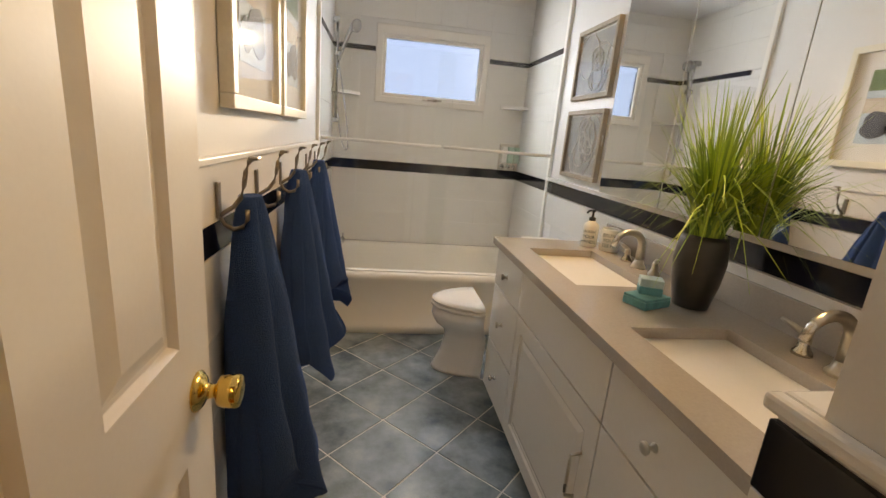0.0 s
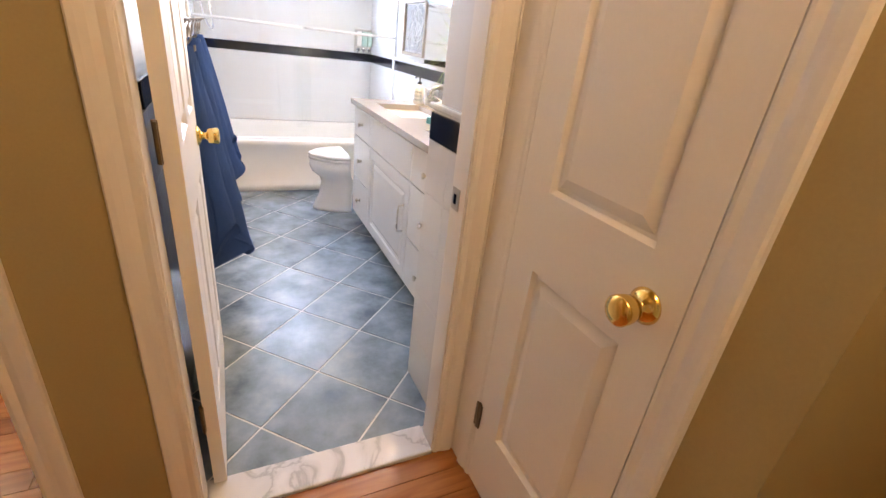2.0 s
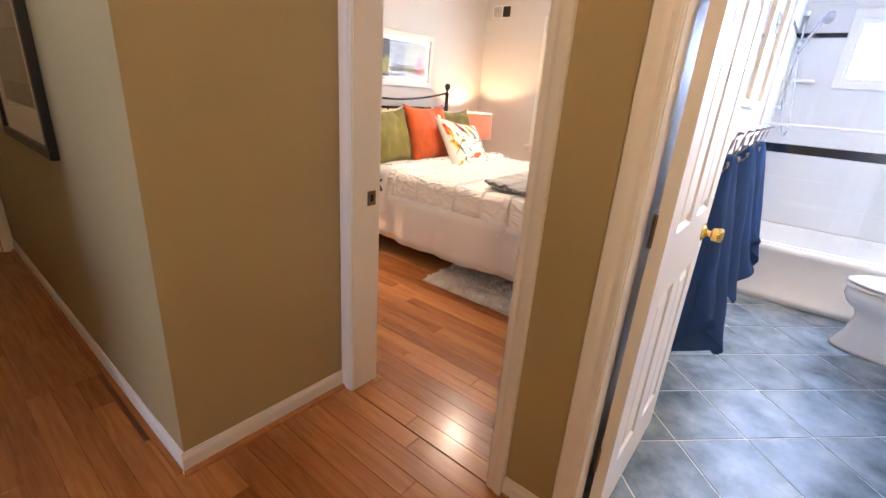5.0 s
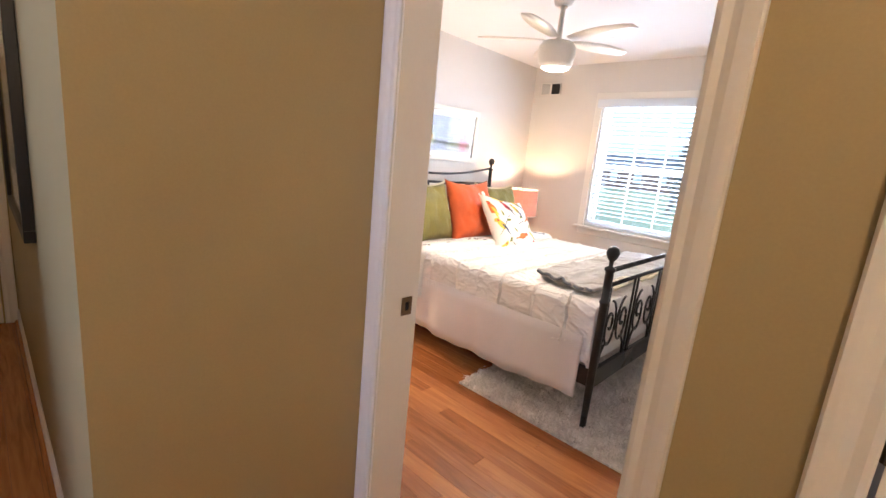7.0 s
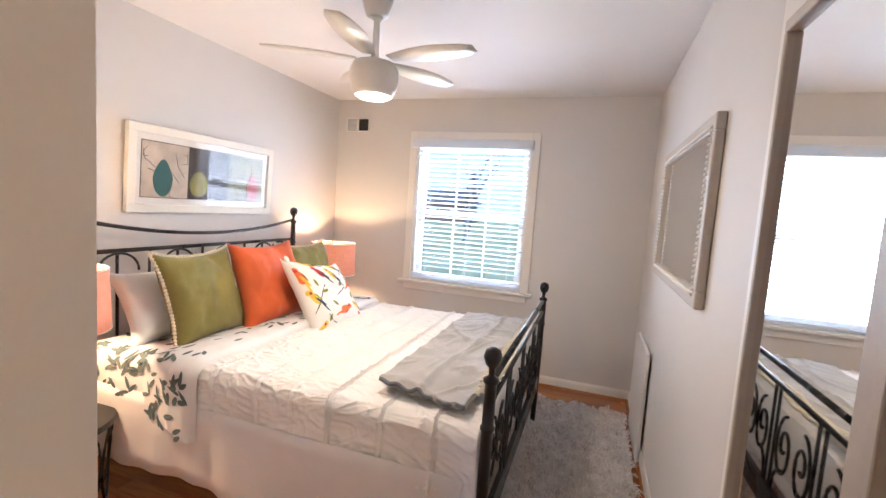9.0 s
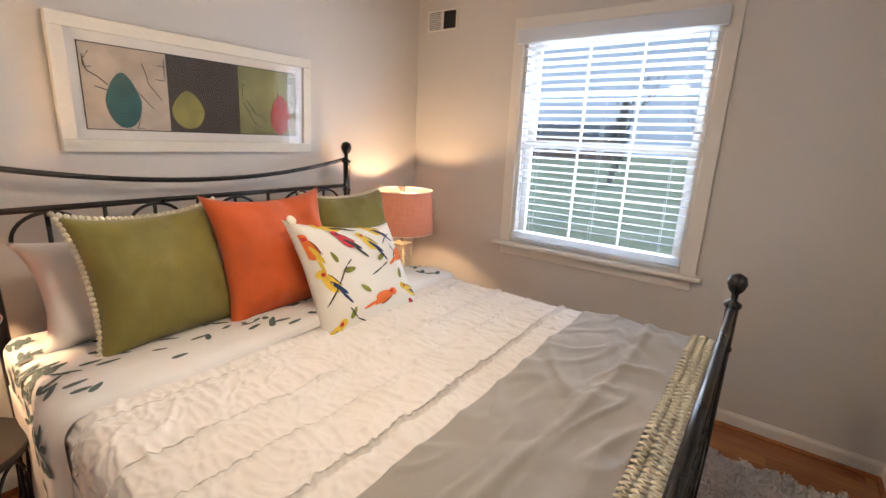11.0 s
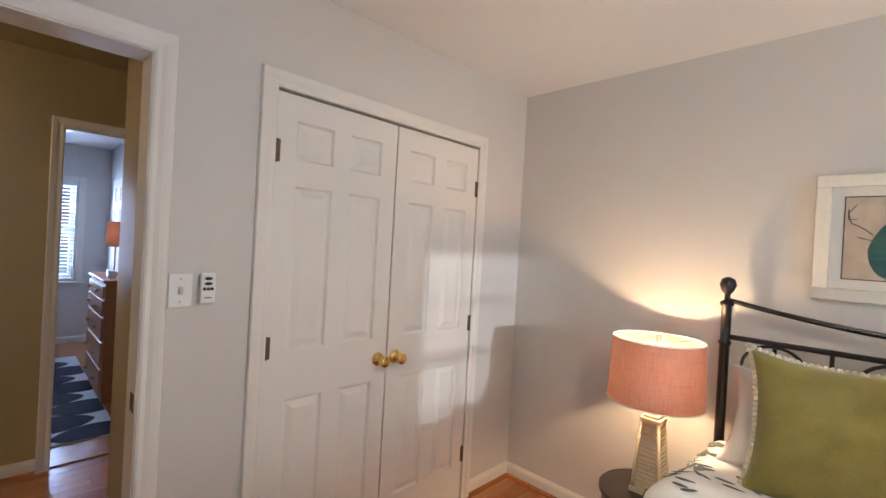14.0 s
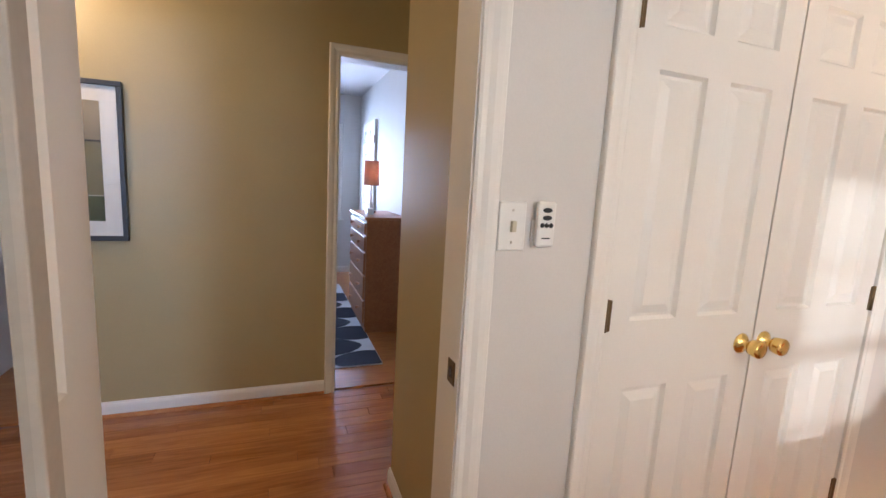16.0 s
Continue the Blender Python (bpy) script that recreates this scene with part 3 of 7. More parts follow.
# wall tile wainscot and bands
BAND0, BAND1, TH0, TH1 = 1.025, 1.10, 1.925, 1.96
structure("trim_band", boxes((BW + 0.011, BE - 0.011, BN - 0.012, BN - 0.001, BAND0, BAND1, 0.002), (BE - 0.012, BE - 0.001, 0.422, BN - 0.012, BAND0, BAND1, 0.002), (BW + 0.001, BW + 0.012, 0.5, BN - 0.012, BAND0, BAND1, 0.002), (0.517, 0.528, 0.080, 0.413, 0.985, 1.072, 0.002)), M_BLACK, "glossy black tile band round the bathroom", "trim")
structure("trim_band_upper", boxes((BW + 0.011, 0.02, BN - 0.012, BN - 0.001, TH0, TH1, 0.002), (0.92, BE - 0.011, BN - 0.012, BN - 0.001, TH0, TH1, 0.002), (BE - 0.012, BE - 0.001, 3.0, BN - 0.012, TH0, TH1, 0.002), (BW + 0.001, BW + 0.012, 3.0, BN - 0.012, TH0, TH1, 0.002)), M_BLACK, "thin glossy black tile line in the tub alcove", "trim")
structure("trim_tile_cap", boxes((BE - 0.022, BE, 0.423, 2.97, BAND1 + 0.001, BAND1 + 0.028, 0.006), (0.510, 0.533, 0.080, 0.422, 1.081, 1.102, 0.006), (0.533, BE, 0.368, 0.422, 1.081, 1.102, 0.006)), M_BTILE, "rounded white tile cap over the black band", "trim")
structure("trim_alcove", boxes((BE - 0.020, BE, 2.97, 3.01, 0.45, BCE, 0.004), (BW, BW + 0.020, 2.86, 2.90, 0.45, BCE, 0.004)), M_TRIM, "white edge trim of the tub alcove", "trim")
structure("trim_hook_rail", boxes((BW, BW + 0.018, 0.95, 2.86, BAND1 + 0.002, 1.235, 0.002), (BW, BW + 0.028, 0.95, 2.86, 1.235, 1.252, 0.003)), M_TRIM, "white board with a small ledge for the towel hooks", "trim")

# bathroom window
wb = thing("bathroom_window", (0, 0, 0), "small white vinyl awning window with frosted glass", "window")
wb["kind"] = "structure"
part("window_frame", boxes((0.023, 0.91, BN - 0.022, BN + 0.07, 2.055, 2.125, 0.006), (0.023, 0.91, BN - 0.022, BN + 0.07, 1.555, 1.605, 0.006), (0.023, 0.075, BN - 0.022, BN + 0.07, 1.60, 2.06, 0.006), (0.86, 0.91, BN - 0.022, BN + 0.07, 1.60, 2.06, 0.006)), M_TRIM, wb)
part("sash", boxes((0.075, 0.86, BN + 0.0, BN + 0.05, 2.03, 2.058, 0.004), (0.075, 0.86, BN + 0.0, BN + 0.05, 1.602, 1.632, 0.004), (0.075, 0.10, BN + 0.0, BN + 0.05, 1.63, 2.03, 0.004), (0.835, 0.86, BN + 0.0, BN + 0.05, 1.63, 2.03, 0.004)), M_TRIM, wb)
pane = part("pane", boxes((0.10, 0.835, BN + 0.02, BN + 0.026, 1.63, 2.032)), M_FROST, wb)
pane.visible_shadow = False
bm = boxes((0.40, 0.52, BN - 0.026, BN - 0.012, 1.592, 1.606, 0.003))
tube(bm, [(0.44, BN - 0.03, 1.60), (0.49, BN - 0.05, 1.605), (0.55, BN - 0.045, 1.60)], 0.006)
part("crank_handle", bm, M_NICKEL, wb, "small metal crank handle")

# bathtub
tub = thing("bathtub", (0, 0, 0), "built-in cream enamel bathtub with a straight apron", "bathtub")
bm = bmesh.new()
def rrect(x0, x1, y0, y1, z, r, n=5):
    out = []
    for cx, cy, a0 in ((x1 - r, y1 - r, 0), (x0 + r, y1 - r, 90), (x0 + r, y0 + r, 180), (x1 - r, y0 + r, 270)):
        for k in range(n):
            a = radians(a0 + 90 * k / (n - 1))
            out.append((cx + r * math.cos(a), cy + r * math.sin(a), z))
    return out
def loft(bm, loops, cap0=True, cap1=True):
    rs = [[bm.verts.new(p) for p in lp] for lp in loops]
    for a, b in zip(rs, rs[1:]):
        k = len(a)
        for i in range(k):
            f = bm.faces.new((a[i], a[(i + 1) % k], b[(i + 1) % k], b[i]))
            f.smooth = True
    if cap0:
        bm.faces.new(list(reversed(rs[0])))
    if cap1:
        bm.faces.new(rs[-1])
T0, T1 = 2.845, BN - 0.002
loft(bm, [rrect(BW + 0.001, BE - 0.001, T0 + 0.0, T1, 0.0, 0.005), rrect(BW + 0.001, BE - 0.001, T0 + 0.0, T1, 0.055, 0.005), rrect(BW + 0.001, BE - 0.001, T0 + 0.012, T1, 0.07, 0.005), rrect(BW + 0.001, BE - 0.001, T0 + 0.018, T1, 0.36, 0.005), rrect(BW + 0.001, BE - 0.001, T0 - 0.004, T1, 0.385, 0.005), rrect(BW + 0.001, BE - 0.001, T0 - 0.004, T1, 0.415, 0.012), rrect(BW + 0.012, BE - 0.012, T0 + 0.01, T1 - 0.01, 0.428, 0.02), rrect(BW + 0.07, BE - 0.07, T0 + 0.085, T1 - 0.05, 0.428, 0.12), rrect(BW + 0.09, BE - 0.09, T0 + 0.105, T1 - 0.07, 0.405, 0.14), rrect(BW + 0.16, BE - 0.20, T0 + 0.16, T1 - 0.13, 0.10, 0.16), rrect(BW + 0.22, BE - 0.28, T0 + 0.22, T1 - 0.19, 0.07, 0.12)])
part("shell", bm, M_TUB, tub)
bm = bmesh.new()
box(bm, 0.50, 0.58, T0 + 0.104, T0 + 0.108, 0.36, 0.375)
part("overflow_slot", bm, M_NICKEL, tub, "slim metal overflow slot")
bm = bmesh.new()
tube(bm, [(BW + 0.012, 3.42, 0.50), (BW + 0.10, 3.42, 0.505), (BW + 0.15, 3.42, 0.50)], 0.022, 12)
tube(bm, [(BW + 0.135, 3.42, 0.52), (BW + 0.135, 3.42, 0.56)], 0.007)
single("tub_spout", bm, M_CHROME, "chrome tub spout on the tiled wall", "spout", smooth=True)
bm = bmesh.new()
lathe(bm, [(0.06, 0), (0.06, 0.006), (0.02, 0.012), (0.018, 0.05), (0.012, 0.055)], 20, Matrix.Translation((BW + 0.012, 3.42, 0.70)) @ Matrix.Rotation(math.pi / 2, 4, "Y"))
tube(bm, [(BW + 0.055, 3.42, 0.70), (BW + 0.075, 3.38, 0.70)], 0.007)
single("tub_valve", bm, M_CHROME, "round chrome tub valve with a lever", "valve", smooth=True)

# hand shower on a slide rail
sh = thing("hand_shower", (0, 0, 0), "chrome hand shower with hose on a slide rail", "shower")
bm = bmesh.new()
tube(bm, [(BW + 0.05, 3.55, 1.38), (BW + 0.05, 3.55, 2.08)], 0.010, 10)
box(bm, BW + 0.012, BW + 0.065, 3.525, 3.575, 2.05, 2.09, 0.006)
box(bm, BW + 0.012, BW + 0.065, 3.53, 3.57, 1.37, 1.40, 0.006)
part("rail", bm, M_CHROME, sh)
bm = bmesh.new()
tube(bm, [(BW + 0.06, 3.54, 1.80), (BW + 0.10, 3.51, 1.90), (BW + 0.14, 3.47, 1.99), (BW + 0.17, 3.44, 2.02)], 0.014, 10, radii=[0.011, 0.013, 0.016, 0.03])
lathe(bm, [(0.015, 0.0), (0.042, 0.02), (0.045, 0.032), (0.04, 0.036)], 18, look((BW + 0.165, 3.45, 2.03), (BW + 0.30, 3.33, 1.97)) @ Matrix.Rotation(math.pi, 4, "X"))
part("shower_head", bm, M_CHROME, sh)
bm = boxes((BW + 0.035, BW + 0.085, 3.52, 3.57, 1.83, 1.87, 0.008))
part("slider", bm, M_CHROME, sh)
bm = bmesh.new()
hose = []
for k in range(25):
    a = k / 24
    # black plate in place of the unlit duct behind the open half
    hose.append((BW + 0.06 + 0.09 * math.sin(math.pi * a) , 3.54 - 0.10 * math.sin(math.pi * a), 1.80 - 0.62 * math.sin(math.pi * min(1, a * 0.75)) + (0.12 if a > 0.9 else 0) * (a - 0.9) * 10))
tube(bm, hose, 0.006, 6)
part("hose", bm, M_CHROME, sh, "slim grey shower hose")

# corner shelves
for k, (cx, s) in enumerate(((BW + 0.012, 1), (BE - 0.012, -1))):
    bm = bmesh.new()
    prism(bm, [(cx, BN - 0.012), (cx + s * 0.20, BN - 0.012), (cx + s * 0.19, BN - 0.04), (cx + s * 0.06, BN - 0.16), (cx, BN - 0.18)], 1.59, 1.612)
    single("corner_shelf", bm, M_BTILE, "small white ceramic corner shelf in the tub alcove", "shelf", "alcove corner shelves")
# triple dispenser on the back wall
ds = thing("soap_dispenser", (1.16, BN - 0.012, 1.12), "three-chamber clear wall soap dispenser with chrome buttons", "dispenser")
part("back_plate", boxes((-0.085, 0.08, -0.02, -0.001, -0.02, 0.20, 0.006)), M_NICKEL, ds)
M_GREENSOAP = mat("green_liquid_soap", (0.42, 0.60, 0.50), 0.15, vary=0.1, bump=0.0)
for k in range(3):
    part("chamber", boxes((-0.078 + 0.052 * k, -0.03 + 0.052 * k, -0.075, -0.021, 0.045, 0.175, 0.006)), M_GREENSOAP if k else M_WHITEMUG, ds)
    bm = bmesh.new()
    lathe(bm, [(0.018, 0.0), (0.018, 0.012), (0.010, 0.016)], 16, Matrix.Translation((-0.054 + 0.052 * k, -0.021, 0.012)) @ Matrix.Rotation(math.pi / 2, 4, "X"))
    part("button", bm, M_CHROME, ds, "round chrome push button", True)

# glass shower screen with towel bars
gs = thing("shower_screen", (0, 0, 0), "frameless sliding clear glass tub screen with white bars", "shower screen")
GY = T0 + 0.045
for k, (a, b, y) in enumerate(((BW + 0.02, 0.52, GY), (0.42, BE - 0.02, GY + 0.022))):
    g = part("glass_panel", boxes((a, b, y, y + 0.008, 0.43, 1.83)), M_GLASS, gs)
    g.visible_shadow = False
part("track", boxes((BW + 0.012, BE - 0.012, GY - 0.008, GY + 0.038, 0.4285, 0.436, 0.002)), M_TRIM, gs)
for a, b, y in ((BW + 0.03, 0.46, GY - 0.03), (0.48, BE - 0.06, GY - 0.03)):
    bm = bmesh.new()
    tube(bm, [(a, y, 1.27), (b, y, 1.27)], 0.010, 10)
    for x in (a + 0.03, b - 0.03):
        tube(bm, [(x, y, 1.27), (x, y + 0.05, 1.27)], 0.007, 8)
    part("towel_bar", bm, M_WHITEMUG, gs, "slim white towel bar")

# toilet, partly behind the vanity
toi = thing("toilet", (0.885, 2.42, 0.0), "white porcelain toilet with the lid down beside the tub", "toilet")
bm = bmesh.new()
def egg(cx, l, w, z, n=28, back=0.0):
    out = []
    for k in range(n):
        a = 2 * math.pi * k / n
        x = -math.cos(a) * l / 2
        if x > back * l:
            x = back * l
        out.append((cx + x, math.sin(a) * w / 2 * (1 - 0.12 * math.cos(a)), z))
    return out
loft(bm, [egg(-0.165, 0.55, 0.30, 0.0), egg(-0.165, 0.54, 0.29, 0.02), egg(-0.155, 0.47, 0.245, 0.11), egg(-0.15, 0.44, 0.235, 0.21), egg(-0.155, 0.45, 0.26, 0.25), egg(-0.18, 0.51, 0.35, 0.295), egg(-0.19, 0.535, 0.388, 0.34), egg(-0.19, 0.53, 0.385, 0.392), egg(-0.19, 0.50, 0.34, 0.3935)])
part("bowl", bm, M_PORC, toi)
bm = bmesh.new()
loft(bm, [egg(-0.19, 0.52, 0.36, 0.394), egg(-0.19, 0.55, 0.40, 0.400), egg(-0.19, 0.55, 0.40, 0.412), egg(-0.19, 0.52, 0.36, 0.417)])
part("seat", bm, M_PORC, toi)
bm = bmesh.new()
loft(bm, [egg(-0.19, 0.52, 0.36, 0.419), egg(-0.19, 0.545, 0.395, 0.425), egg(-0.19, 0.545, 0.395, 0.436), egg(-0.19, 0.48, 0.33, 0.447), egg(-0.19, 0.30, 0.2, 0.451)])
part("lid", bm, M_PORC, toi)
part("tank", boxes((0.10, 0.345, -0.22, 0.22, 0.36, 0.74, 0.03)), M_PORC, toi)
part("tank_lid", boxes((0.09, 0.35, -0.23, 0.23, 0.742, 0.775, 0.012)), M_PORC, toi)

# vanity
VX, V0, V1 = 0.70, 0.424, 2.075
van = thing("vanity_cabinet", (0, 0, 0), "white double bathroom vanity with drawers and panelled doors", "cabinet")
part("body", boxes((VX, BE, V0, V1, 0.10, 0.852), (VX + 0.06, BE, V0, V1, 0.0, 0.10)), M_CAB, van)


def front(name, y0, y1, z0, z1, panel):
    bm = bmesh.new()
    t = 0.019
    m = Matrix.Translation((VX - t / 2 - 0.001, y1, 0)) @ Matrix.Rotation(-math.pi / 2, 4, "Z")
    lm = leaf_mesh(y1 - y0, z1 - z0, t, [(0.06, y1 - y0 - 0.06, 0.06, z1 - z0 - 0.06)] if panel else [])
    lm.transform(Matrix.Translation((0, 0, z0)))
    lm.transform(m)
    bm.free()
    return part(name, lm, M_CAB, van)


def cab_knob(p, y, z):
    bm = bmesh.new()
    lathe(bm, [(0.011, 0.0), (0.010, 0.004), (0.005, 0.008), (0.005, 0.016), (0.014, 0.020), (0.015, 0.026), (0.010, 0.030), (0.003, 0.0305)], 16, Matrix.Translation((VX - 0.02, y, z)) @ Matrix.Rotation(-math.pi / 2, 4, "Y"))
    part("knob", bm, M_NICKEL, p, "round brushed nickel knob", True)


for y0, y1, kn in ((1.69, V1 - 0.004, True), (0.428, 0.962, True)):
    for z0, z1 in ((0.66, 0.835), (0.375, 0.652), (0.11, 0.367)):
        f = front("drawer", y0, y1, z0, z1, False)
        cab_knob(f, (y0 + y1) / 2 if y0 > 1 else y1 - 0.20, (z0 + z1) / 2)
f = front("drawer", 0.968, 1.684, 0.66, 0.835, False)
for a, b, hy in ((0.968, 1.684, 1.03),):
    f = front("cabinet_door", a, b, 0.11, 0.652, True)
    bm = bmesh.new()
    tube(bm, [(VX - 0.02, hy, 0.37), (VX - 0.048, hy, 0.375), (VX - 0.05, hy, 0.395), (VX - 0.05, hy, 0.49), (VX - 0.048, hy, 0.51), (VX - 0.02, hy, 0.515)], 0.005, 8)
    part("handle", bm, M_NICKEL, f, "brushed nickel bar handle")

SINKS = ((0.77, 1.07, 1.40, 1.90), (0.77, 1.07, 0.58, 1.06))
ct = thing("countertop", (0, 0, 0), "taupe quartz double-sink countertop with backsplash", "countertop")
bm = bmesh.new()
CX0, CX1, CY0, CY1, CZ0, CZ1 = 0.655, BE - 0.001, 0.423, 2.095, 0.853, 0.885
xs = [CX0, 0.77, 1.07, CX1]
ys = [CY0, 0.58, 1.06, 1.40, 1.90, CY1]
for a, b in zip(xs, xs[1:]):
    for c, d in zip(ys, ys[1:]):
        if a == 0.77 and c in (0.58, 1.40):
            continue
        for z in (CZ0, CZ1):
            bm.faces.new([bm.verts.new(v) for v in ((a, c, z), (b, c, z), (b, d, z), (a, d, z))])
def rim(x0, x1, y0, y1):
    for p, q in (((x0, y0), (x1, y0)), ((x1, y0), (x1, y1)), ((x1, y1), (x0, y1)), ((x0, y1), (x0, y0))):
        bm.faces.new([bm.verts.new(v) for v in ((*p, CZ0), (*q, CZ0), (*q, CZ1), (*p, CZ1))])
rim(CX0, CX1, CY0, CY1)
for s in SINKS:
    rim(*s)
bmesh.ops.remove_doubles(bm, verts=bm.verts, dist=0.0005)
part("slab", bm, M_QUARTZ, ct)
part("backsplash", boxes((BE - 0.021, BE - 0.001, CY0, CY1, CZ1, CZ1 + 0.10, 0.003)), M_QUARTZ, ct)
for x0, x1, y0, y1 in SINKS:
    sk = thing("sink", (0, 0, 0), "white rectangular undermount sink with a sloping bowl", "sink", "vanity sinks")
    bm = bmesh.new()
    loft(bm, [rrect(x0 - 0.01, x1 + 0.01, y0 - 0.01, y1 + 0.01, CZ0 - 0.002, 0.03), rrect(x0 + 0.004, x1 - 0.004, y0 + 0.004, y1 - 0.004, CZ0 - 0.004, 0.03), rrect(x0 + 0.015, x1 - 0.015, y0 + 0.03, y1 - 0.03, CZ0 - 0.06, 0.05), rrect(x0 + 0.03, x1 - 0.03, y0 + 0.10, y1 - 0.10, CZ0 - 0.12, 0.06), rrect(x0 + 0.10, x1 - 0.10, (y0 + y1) / 2 - 0.05, (y0 + y1) / 2 + 0.05, CZ0 - 0.128, 0.03)], cap0=False)
    part("bowl", bm, M_PORC, sk)
    bm = bmesh.new()
    lathe(bm, [(0.030, 0.0), (0.030, 0.004), (0.024, 0.007), (0.010, 0.008)], 20, Matrix.Translation(((x0 + x1) / 2, (y0 + y1) / 2, CZ0 - 0.129)))
    part("drain", bm, M_NICKEL, sk, "round brushed nickel drain", True)


def faucet(y):
    fa = thing("faucet", (1.15, y, CZ1), "brushed nickel faucet with curved spout and lever handles", "faucet", "vanity faucets")
    bm = bmesh.new()
    lathe(bm, [(0.030, 0.0), (0.028, 0.008), (0.020, 0.02), (0.018, 0.035)], 18)
    arc = [(0.0, 0, 0.03), (0.0, 0, 0.09)] + [(-0.06 + 0.06 * math.cos(a), 0, 0.09 + 0.055 * math.sin(a)) for a in [math.pi * k / 12 for k in range(1, 11)]] + [(-0.125, 0, 0.085)]
    tube(bm, arc, 0.012, 12, radii=[0.017 - 0.0005 * k for k in range(len(arc))])
    part("spout", bm, M_NICKEL, fa, "", True)
    for s in (-1, 1):
        bm = bmesh.new()
        lathe(bm, [(0.024, 0.0), (0.022, 0.008), (0.014, 0.02), (0.013, 0.045), (0.009, 0.055)], 16, Matrix.Translation((0.005, s * 0.10, 0)))
        tube(bm, [(0.005, s * 0.10, 0.052), (-0.01, s * 0.125, 0.066), (-0.02, s * 0.155, 0.074)], 0.006, 8, radii=[0.009, 0.007, 0.005])
        part("lever", bm, M_NICKEL, fa, "", True)
    return fa


faucet(1.65)
faucet(0.82)

# potted grass
pl = thing("potted_grass", (1.075, 1.235, CZ1), "bright green artificial grass in a dark ceramic vase", "plant")
bm = bmesh.new()
lathe(bm, [(0.040, 0.0), (0.052, 0.004), (0.068, 0.08), (0.075, 0.15), (0.068, 0.215), (0.060, 0.232), (0.056, 0.228), (0.058, 0.20)], 28)
part("vase", bm, M_VASE, pl, "dark brown ceramic vase", True)
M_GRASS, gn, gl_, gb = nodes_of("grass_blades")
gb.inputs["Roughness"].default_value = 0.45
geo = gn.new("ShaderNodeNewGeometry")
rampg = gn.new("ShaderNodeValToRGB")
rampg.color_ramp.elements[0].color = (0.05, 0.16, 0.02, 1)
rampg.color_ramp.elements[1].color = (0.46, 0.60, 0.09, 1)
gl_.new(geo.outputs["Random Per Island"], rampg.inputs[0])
# blades pass to a paler yellow-green with height
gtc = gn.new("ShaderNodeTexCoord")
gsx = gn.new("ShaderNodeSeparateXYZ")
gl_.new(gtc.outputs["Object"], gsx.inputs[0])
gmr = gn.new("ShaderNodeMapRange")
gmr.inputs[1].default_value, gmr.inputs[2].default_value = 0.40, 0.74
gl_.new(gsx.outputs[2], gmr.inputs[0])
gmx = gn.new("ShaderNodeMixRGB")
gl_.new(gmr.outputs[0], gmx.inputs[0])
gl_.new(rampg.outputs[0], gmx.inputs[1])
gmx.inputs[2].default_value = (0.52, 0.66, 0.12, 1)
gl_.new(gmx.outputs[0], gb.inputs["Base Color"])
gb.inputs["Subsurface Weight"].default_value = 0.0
rng = random.Random(4)
bm = bmesh.new()
for k in range(420):
    a = rng.uniform(0, 2 * math.pi)
    r0 = 0.045 * math.sqrt(rng.random())
    lean = rng.uniform(0.02, 0.22) * (0.35 + rng.random())
    h = rng.uniform(0.20, 0.50)
    droop = rng.random() ** 2.2 if k % 24 else 1.25
    w = rng.uniform(0.0026, 0.0052)
    base = Vector((r0 * math.cos(a), r0 * math.sin(a), 0.205))
    side = Vector((-math.sin(a), math.cos(a), 0))
    rows = []
    for j in range(7):
        u = j / 6
        p = base + Vector((math.cos(a), math.sin(a), 0)) * (lean * u ** 1.6 + droop * 0.18 * u ** 3) + Vector((0, 0, h * u - droop * h * 0.9 * u ** 3))
        ww = w * (1 - u ** 2 * 0.92)
        if base.x + p.x > 0.15:
            p.x = 0.15 - base.x
        rows.append((bm.verts.new(p - side * ww), bm.verts.new(p + side * ww)))
    for (a0, a1), (b0, b1) in zip(rows, rows[1:]):
        bm.faces.new((a0, a1, b1, b0))
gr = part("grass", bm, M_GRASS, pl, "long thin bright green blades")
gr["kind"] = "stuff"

# soap bars
for k, (cx, cy, z, rz, m_) in enumerate(((0.925, 1.235, CZ1, 20, M_TEAL), (0.935, 1.245, CZ1 + 0.034, -25, M_TEAL))):
    so = thing("soap_bar", (cx, cy, z), "hand-cut teal soap bar with pale swirled top", "soap", "stacked soap bars", rz)
    w = (0.058, 0.042) if k == 0 else (0.034, 0.026)
    part("bar", boxes((-w[0], w[0], -w[1], w[1], 0.0, 0.024, 0.003)), m_, so)
    part("top_layer", boxes((-w[0], w[0], -w[1], w[1], 0.0245, 0.033 if k == 0 else 0.05, 0.003)), M_TEAL if k == 0 else M_TEALPALE, so, "paler mottled top layer")


def lettering(words, radius, z0, size, mat_, parent, facing, step):
    """Short words set round a pot, line under line."""
    for i, wd in enumerate(words):
        cu = bpy.data.curves.new("text", "FONT")
        cu.body, cu.size, cu.align_x, cu.extrude = wd, size, "CENTER", 0.0004
        tmp = new("text", cu)
        bpy.context.view_layer.update()
        me = bpy.data.meshes.new_from_object(tmp.evaluated_get(bpy.context.evaluated_depsgraph_get()))
        bpy.data.objects.remove(tmp)
        for v in me.vertices:
            ang = v.co.x / radius
            v.co = Vector((radius * math.sin(ang), -(radius + 0.0006 - v.co.z), z0 - i * step + v.co.y))
        me.materials.append(mat_)
        ob = new("lettering", me)
        ob.parent = parent
        ob.matrix_basis = Matrix.Rotation(facing, 4, "Z")
        tagged(ob, "printed capital letters")


